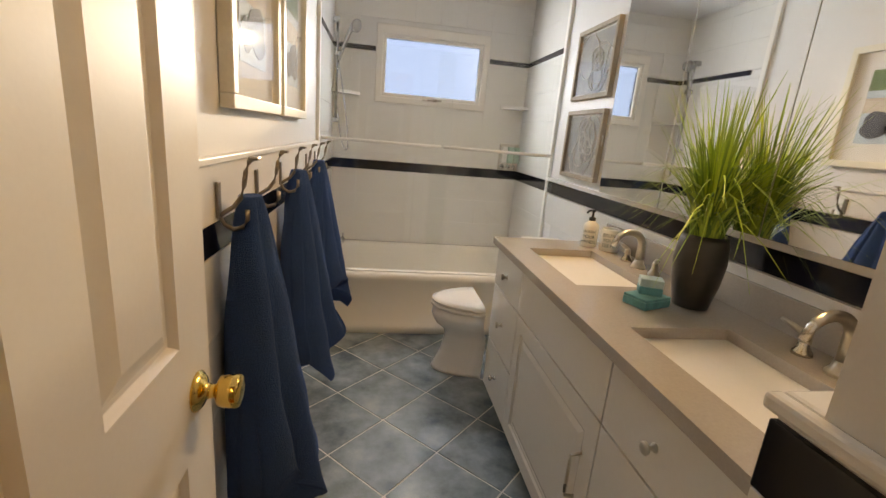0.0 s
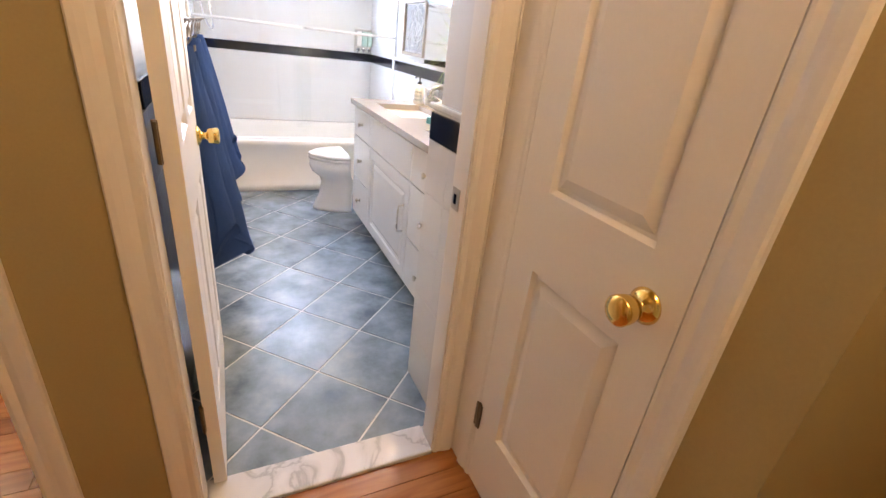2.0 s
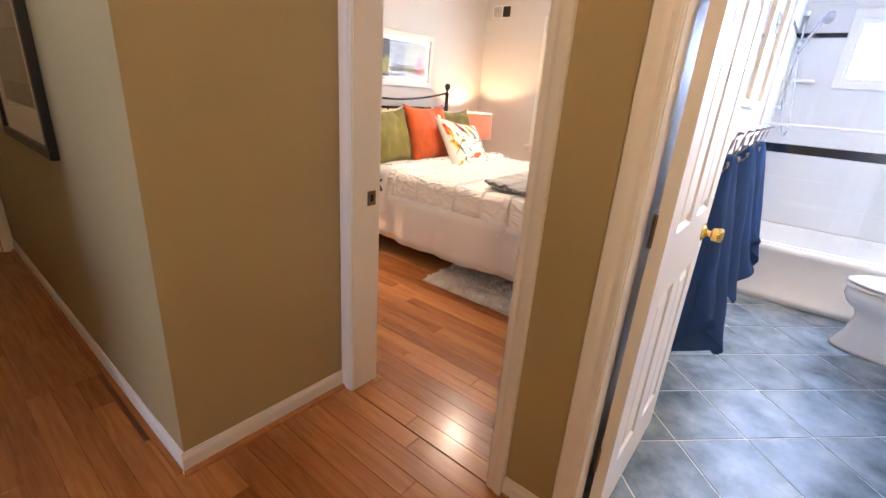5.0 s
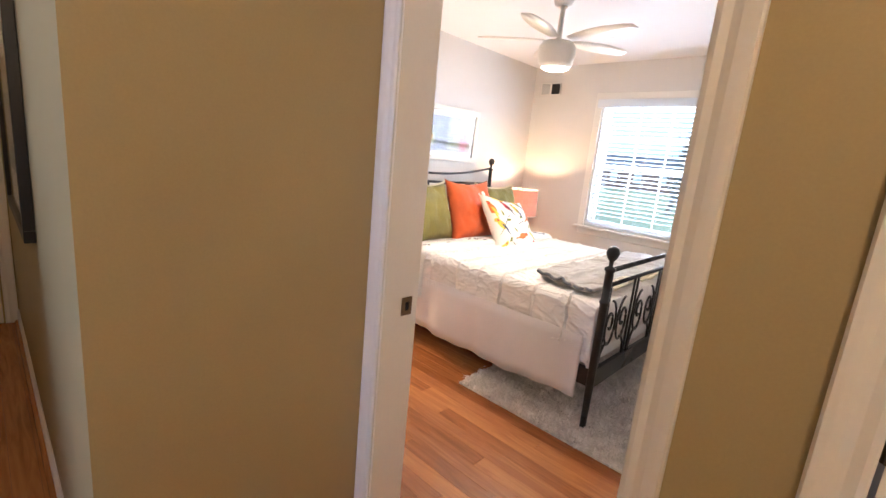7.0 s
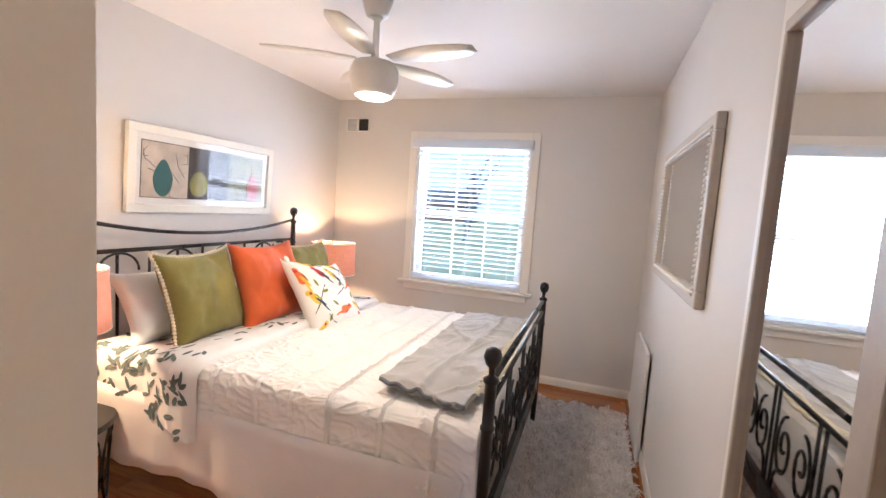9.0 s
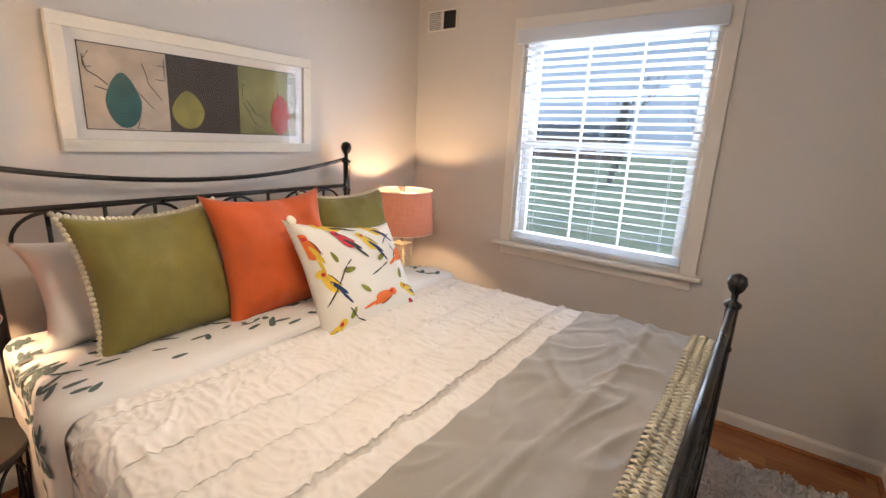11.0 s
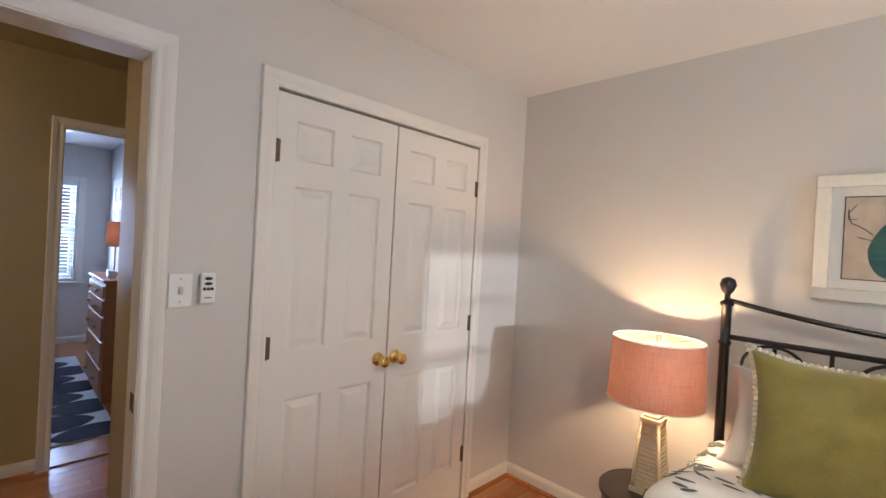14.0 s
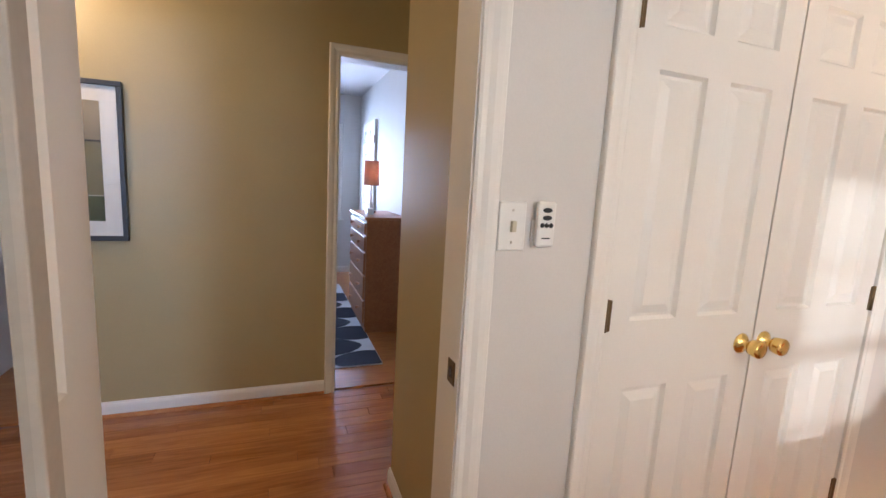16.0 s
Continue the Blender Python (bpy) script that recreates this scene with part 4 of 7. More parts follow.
FACE = radians(-33)
bo = thing("soap_bottle", (1.10, 2.0, CZ1), "white ceramic hand soap pump bottle with printed words", "soap bottle")
bm = bmesh.new()
lathe(bm, [(0.036, 0.0), (0.038, 0.004), (0.038, 0.095), (0.034, 0.108), (0.018, 0.118), (0.015, 0.124)], 28)
part("bottle", bm, M_WHITEMUG, bo, "", True)
bm = bmesh.new()
lathe(bm, [(0.016, 0.124), (0.016, 0.138), (0.006, 0.142), (0.005, 0.165), (0.012, 0.168), (0.012, 0.176)], 16)
tube(bm, [(0, 0, 0.172), (-0.03, -0.015, 0.172), (-0.04, -0.02, 0.162)], 0.005)
part("pump", bm, M_BLACKPL, bo, "black plastic pump", True)
lettering(["WASH", "YOUR", "HANDS"], 0.0382, 0.068, 0.022, M_INK, bo, FACE, 0.024)
cp = thing("toothbrush_cup", (1.165, 1.925, CZ1), "white ceramic bathroom cup with printed words", "cup")
bm = bmesh.new()
lathe(bm, [(0.042, 0.0), (0.044, 0.004), (0.044, 0.10), (0.040, 0.104), (0.038, 0.10), (0.038, 0.01)], 28)
part("cup", bm, M_WHITEMUG, cp, "", True)
lettering(["BRUSH", "YOUR", "TEETH"], 0.0442, 0.070, 0.022, M_INK, cp, FACE, 0.024)

# mirrored medicine cabinets
mc = thing("mirror_cabinet", (0, 0, 0), "wide three-door mirrored cabinet over the vanity", "mirror cabinet")
part("body", boxes((BE - 0.09, BE - 0.001, 0.62, 2.09, 1.135, 2.02, 0.003)), M_TRIM, mc)
for a, b in ((0.622, 1.128), (1.132, 1.606), (1.610, 2.088)):
    part("mirror_door", boxes((BE - 0.097, BE - 0.091, a, b, 1.138, 2.017, 0.0015)), M_MIRROR, mc, "frameless mirror door")
vl = thing("vanity_light", (0, 0, 0), "long warm vanity light bar over the mirrors", "wall lamp")
part("back_plate", boxes((BE - 0.03, BE - 0.001, 1.05, 1.85, 2.16, 2.24, 0.01)), M_NICKEL, vl)
M_VGLOW = glow("vanity_glow", (1.0, 0.82, 0.6), 6.0)
for k in range(3):
    bm = bmesh.new()
    tube(bm, [(BE - 0.09, 1.1 + 0.25 * k, 2.20), (BE - 0.09, 1.3 + 0.25 * k, 2.20)], 0.035, 14)
    part("tube_shade", bm, M_VGLOW, vl, "glowing opal tube shade")
    bm = bmesh.new()
    tube(bm, [(BE - 0.03, 1.2 + 0.25 * k, 2.20), (BE - 0.057, 1.2 + 0.25 * k, 2.20)], 0.01)
    part("bracket", bm, M_NICKEL, vl)


def picture(name, m, w, h, fw, depth, fmat, label, art, mat_w=0.05, glazed=True, group=""):
    """A framed picture: x right, z up, hung on y=0 and facing -y in its own frame."""
    th = thing(name, (0, 0, 0), label, "picture", group)
    th.matrix_world = m
    bm = bmesh.new()
    for r in ((-w / 2, w / 2, -depth, 0, h / 2 - fw, h / 2), (-w / 2, w / 2, -depth, 0, -h / 2, -h / 2 + fw), (-w / 2, -w / 2 + fw, -depth, 0, -h / 2 + fw, h / 2 - fw), (w / 2 - fw, w / 2, -depth, 0, -h / 2 + fw, h / 2 - fw)):
        box(bm, *r, 0.003)
    part("frame", bm, fmat, th)
    part("mount", boxes((-w / 2 + fw, w / 2 - fw, -depth * 0.35, -0.002, -h / 2 + fw, h / 2 - fw)), M_PAPER, th)
    art(th, w - 2 * fw - 2 * mat_w, h - 2 * fw - 2 * mat_w, -depth * 0.35)
    if glazed:
        g = part("glass", boxes((-w / 2 + fw, w / 2 - fw, -depth * 0.75, -depth * 0.75 + 0.002, -h / 2 + fw, h / 2 - fw)), M_PICGLASS, th)
        g.visible_shadow = False
    return th


def art_string(th, w, h, y):
    part("print", boxes((-w / 2, w / 2, y - 0.002, y, -h / 2, h / 2)), M_GREYART, th)
    rg = random.Random(w * 100 + th.location.z)
    bm = bmesh.new()
    for k in range(7):
        cx, cz, r = rg.uniform(-w / 4, w / 4), rg.uniform(-h / 4, h / 4), rg.uniform(0.12, 0.36) * min(w, h)
        tube(bm, [(cx + r * math.cos(a) * (1 + 0.3 * math.sin(2 * a + k)), y - 0.004, cz + 1.15 * r * math.sin(a)) for a in [2 * math.pi * j / 24 for j in range(24)]], 0.0028, 5, True)
    part("line_drawing", bm, M_WHITELINE, th, "loose white looping lines")


TOEAST = Matrix.Rotation(-math.pi / 2, 4, "Z")
TOWEST = Matrix.Rotation(math.pi / 2, 4, "Z")
for zc in (1.80, 1.355):
    picture("framed_print", Matrix.Translation((BE - 0.001, 2.53, zc)) @ TOEAST, 0.46, 0.385, 0.024, 0.03, M_DRIFT, "grey print with white lines in weathered wood frame", art_string, 0.01, group="framed prints by the vanity")


M_SKYBLUE = mat("painted_pale_blue", (0.42, 0.52, 0.60), 0.7, grain=14, vary=0.2, bump=0.0)
M_ROCK = mat("painted_dark_rock", (0.05, 0.05, 0.06), 0.7, grain=14, vary=0.5, bump=0.0)
M_SAND = mat("painted_sand", (0.50, 0.42, 0.34), 0.7, grain=14, vary=0.3, bump=0.0)
M_LEAFG = mat("painted_green", (0.12, 0.19, 0.07), 0.7, grain=14, vary=0.4, bump=0.0)


def blob(bm, cx, cz, rx, rz, y, seed, n=22, t=0.0015):
    rg = random.Random(seed)
    ph = [rg.uniform(0, 6.28) for _ in range(3)]
    poly = [(cx + rx * math.cos(a) * (1 + 0.14 * math.sin(2 * a + ph[0]) + 0.08 * math.sin(5 * a + ph[1])), cz + rz * math.sin(a) * (1 + 0.12 * math.sin(3 * a + ph[2]))) for a in [2 * math.pi * k / n for k in range(n)]]
    prism(bm, poly, 0, t, Matrix.Translation((0, y, 0)) @ Matrix.Rotation(math.pi / 2, 4, "X"))


def art_shore(th, w, h, y):
    part("print", boxes((-w / 2, w / 2, y - 0.002, y, -h / 2, h / 2)), M_SKYBLUE, th)
    bm = boxes((-w / 2, w / 2, y - 0.003, y - 0.0021, -h * 0.08, h * 0.12))
    part("painted_beach", bm, M_SAND, th)
    bm = boxes((-w / 2, w / 2, y - 0.003, y - 0.0021, h * 0.22, h * 0.5))
    part("painted_trees", bm, M_LEAFG, th)
    bm = bmesh.new()
    blob(bm, w * 0.12, -h * 0.24, w * 0.34, h * 0.18, y - 0.0031, 5)
    blob(bm, -w * 0.25, -h * 0.30, w * 0.2, h * 0.12, y - 0.0031, 8)
    part("painted_rocks", bm, M_ROCK, th)


for yc, w in ((1.475, 0.52), (2.04, 0.50)):
    picture("framed_landscape", Matrix.Translation((BW + 0.001, yc, 1.67)) @ TOWEST, w, 0.62, 0.035, 0.035, M_CREAMFRAME, "rocky shore landscape in a cream frame with wide mount", art_shore, 0.09, group="landscapes over the hooks")

# hooks and towels
M_HOOK = mat("antique_nickel_hook", (0.33, 0.28, 0.23), 0.3, metal=0.9, grain=80, vary=0.15)


def hook(y):
    hk = thing("towel_hook", (BW + 0.019, y, 1.165), "dark antique nickel double coat hook", "hook", "towel hooks")
    bm = boxes((-0.001, 0.006, -0.012, 0.012, -0.055, 0.03, 0.003))
    part("back_plate", bm, M_HOOK, hk)
    bm = bmesh.new()
    tube(bm, [(0.004, 0, -0.05), (0.016, 0, -0.040), (0.036, 0, -0.026), (0.052, 0, -0.004), (0.060, 0, 0.026), (0.064, 0, 0.056), (0.072, 0, 0.080), (0.084, 0, 0.090)], 0.0055, 8)
    box(bm, 0.072, 0.095, -0.012, 0.012, 0.084, 0.092, 0.003)
    part("upper_arm", bm, M_HOOK, hk)
    bm = bmesh.new()
    tube(bm, [(0.004, 0, -0.05), (0.014, 0, -0.070), (0.034, 0, -0.080), (0.054, 0, -0.074), (0.066, 0, -0.055), (0.066, 0, -0.032)], 0.0055, 8)
    part("lower_arm", bm, M_HOOK, hk)


HOOKS = [1.12, 1.45, 1.78, 2.10, 2.38, 2.68]
for y in HOOKS:
    hook(y)


def towel(y, top, length, width, seed):
    """A towel hung by its middle from a hook: narrow at the top, folds widening downwards."""
    rg = random.Random(seed)
    ph = rg.uniform(0, 6)
    bm = bmesh.new()
    rings = []
    n, rows = 96, 44
    for j in range(rows):
        u = j / (rows - 1)
        spread = 0.034 + width * (1 - math.exp(-1.9 * u)) * 0.80
        depth = 0.024 + 0.105 * u ** 0.75
        ring = []
        for k in range(n):
            a = 2 * math.pi * k / n
            pleat = abs(math.sin(4 * a + ph + 0.35 * u)) ** 0.55
            fold = 1 + (0.30 + 0.62 * min(1, 2 * u)) * (pleat - 0.72) + 0.05 * u * math.sin(13 * a + 2 * ph + 3 * u)
            yy = spread * math.cos(a) * (1 + 0.10 * math.sin(3 * a + ph)) + 0.05 * u
            xx = depth * math.sin(a) * fold + 0.008 * noise.noise(Vector((3 * a, 5 * u, seed)))
            tip = abs(((a / (2 * math.pi) * 3 + ph) % 1.0) * 2 - 1)
            hem = (0.05 + 0.26 * tip) * u ** 4
            ring.append(bm.verts.new((max(xx + 0.06 + 0.03 * u, 0.004), yy, -length * u + hem)))
        rings.append(ring)
    for a, b in zip(rings, rings[1:]):
        for k in range(n):
            f = bm.faces.new((a[k], a[(k + 1) % n], b[(k + 1) % n], b[k]))
            f.smooth = True
    bm.faces.new(rings[0])
    bm.faces.new(list(reversed(rings[-1])))
    tw = thing("bath_towel", (BW + 0.018, y, top), "navy blue terry bath towel hanging in folds from a hook", "towel", "hanging bath towels")
    part("cloth", bm, M_NAVY, tw)
    bm = bmesh.new()
    box(bm, 0.10, 0.104, 0.05, 0.075, -length + 0.15, -length + 0.17)
    part("tag", bm, M_PAPER, tw, "small pale care tag")


towel(1.17, 1.16, 1.01, 0.20, 1)
towel(1.83, 1.165, 0.92, 0.22, 4)
towel(2.42, 1.165, 0.90, 0.20, 7)

# ---- hall ----
M_BLACKFRAME = mat("black_wood_frame", (0.012, 0.011, 0.011), 0.4, grain=60, vary=0.3)
M_ARTA = mat("olive_wash", (0.19, 0.17, 0.10), 0.7, grain=10, vary=0.4, bump=0.0)
M_ARTB = mat("dark_green_wash", (0.06, 0.075, 0.035), 0.7, grain=10, vary=0.5, bump=0.0)
M_ARTC = mat("taupe_wash", (0.30, 0.25, 0.18), 0.7, grain=10, vary=0.35, bump=0.0)


def art_fields(th, w, h, y):
    part("upper_field", boxes((-w / 2, w / 2, y - 0.002, y, h * 0.18, h / 2)), M_ARTC, th)
    part("middle_field", boxes((-w / 2, w / 2, y - 0.002, y, -h * 0.28, h * 0.17)), M_ARTA, th)
    part("lower_field", boxes((-w / 2, w / 2, y - 0.002, y, -h / 2, -h * 0.285)), M_ARTB, th)
    part("dividing_line", boxes((-w / 2, w / 2, y - 0.003, y - 0.002, h * 0.165, h * 0.182)), M_INKB, th)


picture("abstract_print", Matrix.Translation((0.145, -1.659, 1.364)) @ FLIP, 0.63, 0.79, 0.025, 0.025, M_BLACKFRAME, "muted green abstract print in a thin black frame", art_fields, 0.075, group="hall prints")
picture("abstract_print", Matrix.Translation((-2.70, -0.701, 1.37)), 0.95, 0.80, 0.04, 0.03, M_BLACKFRAME, "pale abstract print in a black frame by the corner", art_fields, 0.14, group="hall prints")
hl = thing("hall_ceiling_light", (0.28, -1.2, CE), "small flush ceiling light with a warm glass bowl", "ceiling light")
bm = bmesh.new()
lathe(bm, [(0.14, -0.02), (0.14, -0.001)], 28)
part("base", bm, M_NICKEL, hl)
bm = bmesh.new()
lathe(bm, [(0.005, -0.07), (0.06, -0.066), (0.10, -0.05), (0.125, -0.021)], 28)
part("bowl", bm, glow("warm_glass_glow", (1.0, 0.75, 0.45), 5.0), hl, "glowing warm glass bowl")
# second fixture, added to go with the west fill
west_fill_fixture = copy_thing(hl, Matrix.Translation((-3.0, -1.17, CE)))
ah = thing("attic_hatch", (0, 0, 0), "painted attic hatch with a pull cord in the hall ceiling", "hatch")
part("panel", boxes((-1.75, -1.0, -1.56, -0.92, CE - 0.012, CE - 0.001, 0.002)), M_HALL, ah)
bm = bmesh.new()
tube(bm, [(-0.93, -1.42, CE), (-0.93, -1.42, CE - 0.14)], 0.0025, 5)
part("pull_cord", bm, M_INKB, ah)

# ---- bedroom ----
M_IRON = mat("black_bed_iron", (0.008, 0.008, 0.009), 0.28, grain=60, vary=0.3, bump=0.03)


def cloth(name, color, rough=0.9, weave=500.0, bump=0.25, vary=0.05, sheen=0.15, stain=5.0):
    return mat(name, color, rough, grain=weave, vary=vary, bump=bump, sheen=sheen, stain=stain)


M_COTTON = cloth("white_cotton", (0.80, 0.77, 0.73), 0.62)
M_SHEET = cloth("sheet_cotton", (0.74, 0.73, 0.71))
M_SKIRT = cloth("bed_skirt_cotton", (0.72, 0.68, 0.66))
M_THROW = cloth("grey_taupe_throw", (0.33, 0.31, 0.275), 0.7, vary=0.12, sheen=0.4)
M_HEM = cloth("dark_grey_hem", (0.12, 0.13, 0.15))
M_VELVET = cloth("olive_green_velvet", (0.20, 0.175, 0.04), 0.8, 300, 0.2, 0.26, 0.2, 7.0)
M_RUST = cloth("rust_orange_velvet", (0.56, 0.095, 0.018), 0.8, 300, 0.2, 0.2, 0.15, 7.0)
M_LINEN = cloth("white_linen_print", (0.76, 0.74, 0.68))
M_POM = cloth("cream_pompom", (0.72, 0.67, 0.52))
M_LEAFINK = mat("teal_leaf_print", (0.09, 0.125, 0.125), 0.9, grain=120, vary=0.5, bump=0.0)

BY0, BY1, HX, FX = 1.331, 2.947, -3.25, -1.168
BYM = (BY0 + BY1) / 2
bed = thing("iron_bed", (0, 0, 0), "black iron bed frame with scrolled footboard and ball finials", "bed")


def post(x, y, top, name="post", r=0.020):
    bm = bmesh.new()
    lathe(bm, [(0.014, 0.0), (0.016, 0.02), (r, 0.30), (r, top - 0.30), (r + 0.005, top - 0.295), (r + 0.005, top - 0.285), (r, top - 0.28), (r, top - 0.13), (r + 0.007, top - 0.125), (r + 0.007, top - 0.112), (0.011, top - 0.10), (0.012, top - 0.075), (0.024, top - 0.062), (0.033, top - 0.035), (0.026, top - 0.010), (0.008, top)], 18, Matrix.Translation((x, y, 0)))
    part(name, bm, M_IRON, bed, "iron post with ball finial", True)


for y in (BY0, BY1):
    post(HX, y, 1.40)
    post(FX, y, 1.02, r=0.021)
bm = bmesh.new()
tube(bm, [(HX, BY0 + (BY1 - BY0) * k / 24, 1.215 + 0.085 * (2 * k / 24 - 1) ** 2) for k in range(25)], 0.011, 10)
part("curved_rail", bm, M_IRON, bed)
bm = bmesh.new()
tube(bm, [(HX, BY0, 1.137), (HX, BY1, 1.137)], 0.012, 10)
part("upper_rail", bm, M_IRON, bed)
bm = bmesh.new()
tube(bm, [(HX, BY0, 0.40), (HX, BY1, 0.40)], 0.014, 10)
part("lower_rail", bm, M_IRON, bed)
NB = 9
for k in range(1, NB):
    y = BY0 + (BY1 - BY0) * k / NB + (0.0)
    bm = bmesh.new()
    tube(bm, [(HX, y, 0.40), (HX, y, 1.13)], 0.008, 8)
    part("spindle", bm, M_IRON, bed)
for k in range(0, NB - 1):
    a, b = BY0 + (BY1 - BY0) * (k + 0.55) / NB, BY0 + (BY1 - BY0) * (k + 1.45) / NB
    if k % 2 == 0 or k == NB - 2:
        bm = bmesh.new()
        c, r = (a + b) / 2, (b - a) / 2 + 0.03
        tube(bm, [(HX + 0.012, c + r * math.cos(t), 1.125 - 0.10 + 0.10 * math.sin(t)) for t in [math.pi * j / 16 for j in range(17)]], 0.007, 8)
        part("arch", bm, M_IRON, bed)
# footboard
for z, r in ((0.895, 0.013), (0.815, 0.011)):
    bm = bmesh.new()
    tube(bm, [(FX, BY0, z), (FX, BY1, z)], r, 10)
    part("foot_rail", bm, M_IRON, bed)
part("foot_plate", boxes((FX - 0.012, FX + 0.012, BY0, BY1, 0.25, 0.36, 0.004)), M_IRON, bed)
for y in (BY0, BY1):
    part("side_rail", boxes((HX, FX, y - 0.012, y + 0.012, 0.26, 0.36, 0.004)), M_IRON, bed)
NC = 4
cw = (BY1 - BY0) / NC
for k in range(NC + 1):
    for o in ((0,) if k in (0, NC) else (-0.025, 0.025)):
        y = min(max(BY0 + cw * k + o, BY0 + 0.055), BY1 - 0.055)
        bm = bmesh.new()
        tube(bm, [(FX, y, 0.36), (FX, y, 0.815)], 0.007, 8)
        part("foot_spindle", bm, M_IRON, bed)
for k in range(NC):
    c = BY0 + cw * (k + 0.5)
    s = 1 if k % 2 == 0 else -1
    for half in (-1, 1):
        bm = bmesh.new()
        pts = []
        cy, cz = c + half * 0.082, 0.615
        for j in range(40):
            u = j / 39
            a = math.pi * 0.5 + s * half * u * 2 * math.pi * 1.6
            r = 0.078 * (1 - 0.80 * u)
            pts.append((FX, cy + r * math.cos(a), cz + 0.10 + (r * 1.9 * math.sin(a) - 0.148) * (1 - 0.15 * u)))
        tube(bm, pts, 0.0065, 7)
        part("scroll", bm, M_IRON, bed)
        bm = bmesh.new()
        tube(bm, [(FX, cy + half * 0.075 * math.cos(t), 0.36 + 0.12 * math.sin(t)) for t in [math.pi * 0.5 * j / 10 for j in range(11)]], 0.0065, 7)
        part("foot_curl", bm, M_IRON, bed)

ma = single("mattress", boxes((HX + 0.03, FX - 0.03, BY0 + 0.03, BY1 - 0.03, 0.34, 0.655, 0.05)), M_SHEET, "white mattress under the bedding", "mattress")
# box skirt with a few pleats
bm = bmesh.new()
rows = []
for k in range(121):
    x = HX + 0.06 + (FX - 0.07 - HX - 0.06) * k / 120
    w = 0.012 * math.sin(9 * x + 1.3 * math.sin(3 * x)) + 0.006 * math.sin(31 * x)
    rows.append([bm.verts.new((x, BY0 - 0.016 + w * (1 - v) * 1.2 - 0.012 * (1 - v), 0.165 + 0.01 * math.sin(4 * x) * (1 - v) + 0.36 * v)) for v in [j / 6 for j in range(7)]])
for a, b in zip(rows, rows[1:]):
    for j in range(6):
        bm.faces.new((a[j], b[j], b[j + 1], a[j + 1])).smooth = True
bed_skirt = thing("bed_skirt", (0, 0, 0), "pale pinkish white cotton bed skirt above the floor", "bed skirt")
hem_line = [r[0].co.copy() for r in rows]
skirt = part("panel", bm, M_SKIRT, bed_skirt, "", True)
bm = bmesh.new()
tube(bm, hem_line, 0.004, 6)
part("hem", bm, M_SKIRT, bed_skirt, "", True)
so_ = skirt.modifiers.new("thick", "SOLIDIFY")
so_.thickness = 0.004


def nz(x, y, z=0.0, s=1.0):
    return noise.noise(Vector((x * s, y * s, z)))


def quilt_profile(s, x, side0, side1, top, hem0, hem1):
    """Point across the bed at s in 0..1: up one side, over the top, down the other side."""
    w = side1 - side0
    l0, l1 = top - hem0, top - hem1
    r = 0.055
    total = l0 + w + l1
    d = s * total
    if d < l0 - r:
        return side0, hem0 + d, Vector((0, -1, 0))
    if d < l0 + r:
        a = (d - l0 + r) / (2 * r) * math.pi / 2
        return side0 + r * (1 - math.cos(a)), top - r + r * math.sin(a), Vector((0, -math.cos(a), math.sin(a)))
    if d < l0 + w - r:
        return side0 + d - l0, top, Vector((0, 0, 1))
    if d < l0 + w + r:
        a = (d - l0 - w + r) / (2 * r) * math.pi / 2
        return side1 - r + r * math.sin(a), top - r + r * math.cos(a), Vector((0, math.sin(a), math.cos(a)))
    return side1, top - (d - l0 - w), Vector((0, 1, 0))


RUFFLES = ((-2.39, 0.5), (-2.155, 0.7), (-1.985, 0.35), (-1.81, 1.0), (-1.58, 0.7), (-1.36, 0.7))


def quilt_point(x, s):
    hem = 0.44 + 0.015 * math.sin(7 * x) - 0.07 * max(0, (x + 1.5) / 0.35) ** 2
    y, z, n = quilt_profile(s, x, BY0 - 0.004, BY1 + 0.085, 0.70, hem, 0.44)
    d = s * 2.2
    out = 0.014 * nz(x, d, 0.3, 2.6) + 0.006 * nz(x * 6, d * 6, 1.7)
    # fine crinkles, drawn tighter where the cloth is gathered at the seams
    wx = x * 9 + 1.4 * nz(d * 8, x * 6, 6.0)
    for f1, f2, amp, zz in ((0.75, 15, 0.0050, 2.2), (1.35, 30, 0.0042, 5.2), (1.0, 11, 0.0036, 8.8)):
        out += amp * max(0.0, 1 - 4.2 * abs(nz(wx * f1, d * f2 + 0.8 * nz(x * 5, d * 4, zz), zz))) ** 1.4
    out += 0.0025 * nz(x * 28, d * 34, 5.2)
    wob = 0.012 * nz(d * 5, 3.1) + 0.004 * nz(d * 17, 7.7)
    for rx, k in RUFFLES:
        dx = x - rx - wob * (1 + 0.5 * math.sin(rx * 40))
        near = math.exp(-(dx / 0.055) ** 2)
        if near < 0.01:
            continue
        out += near * k * (0.003 + 0.006 * nz(x * 9, d * 46, rx))
        out += 0.009 * k * math.exp(-((dx + 0.006) / 0.006) ** 2) * (0.8 + 0.7 * nz(d * 75, rx))
        out -= 0.011 * k * math.exp(-((dx - 0.008) / 0.005) ** 2)
    return Vector((x, y, z)) + n * out


bm = bmesh.new()
NXQ, NSQ = 370, 400
X0, X1 = -2.58, -1.198
grid = [[bm.verts.new(quilt_point(X0 + (X1 - X0) * i / NXQ, j / NSQ)) for j in range(NSQ + 1)] for i in range(NXQ + 1)]
for i in range(NXQ):
    for j in range(NSQ):
        bm.faces.new((grid[i][j], grid[i + 1][j], grid[i + 1][j + 1], grid[i][j + 1])).smooth = True
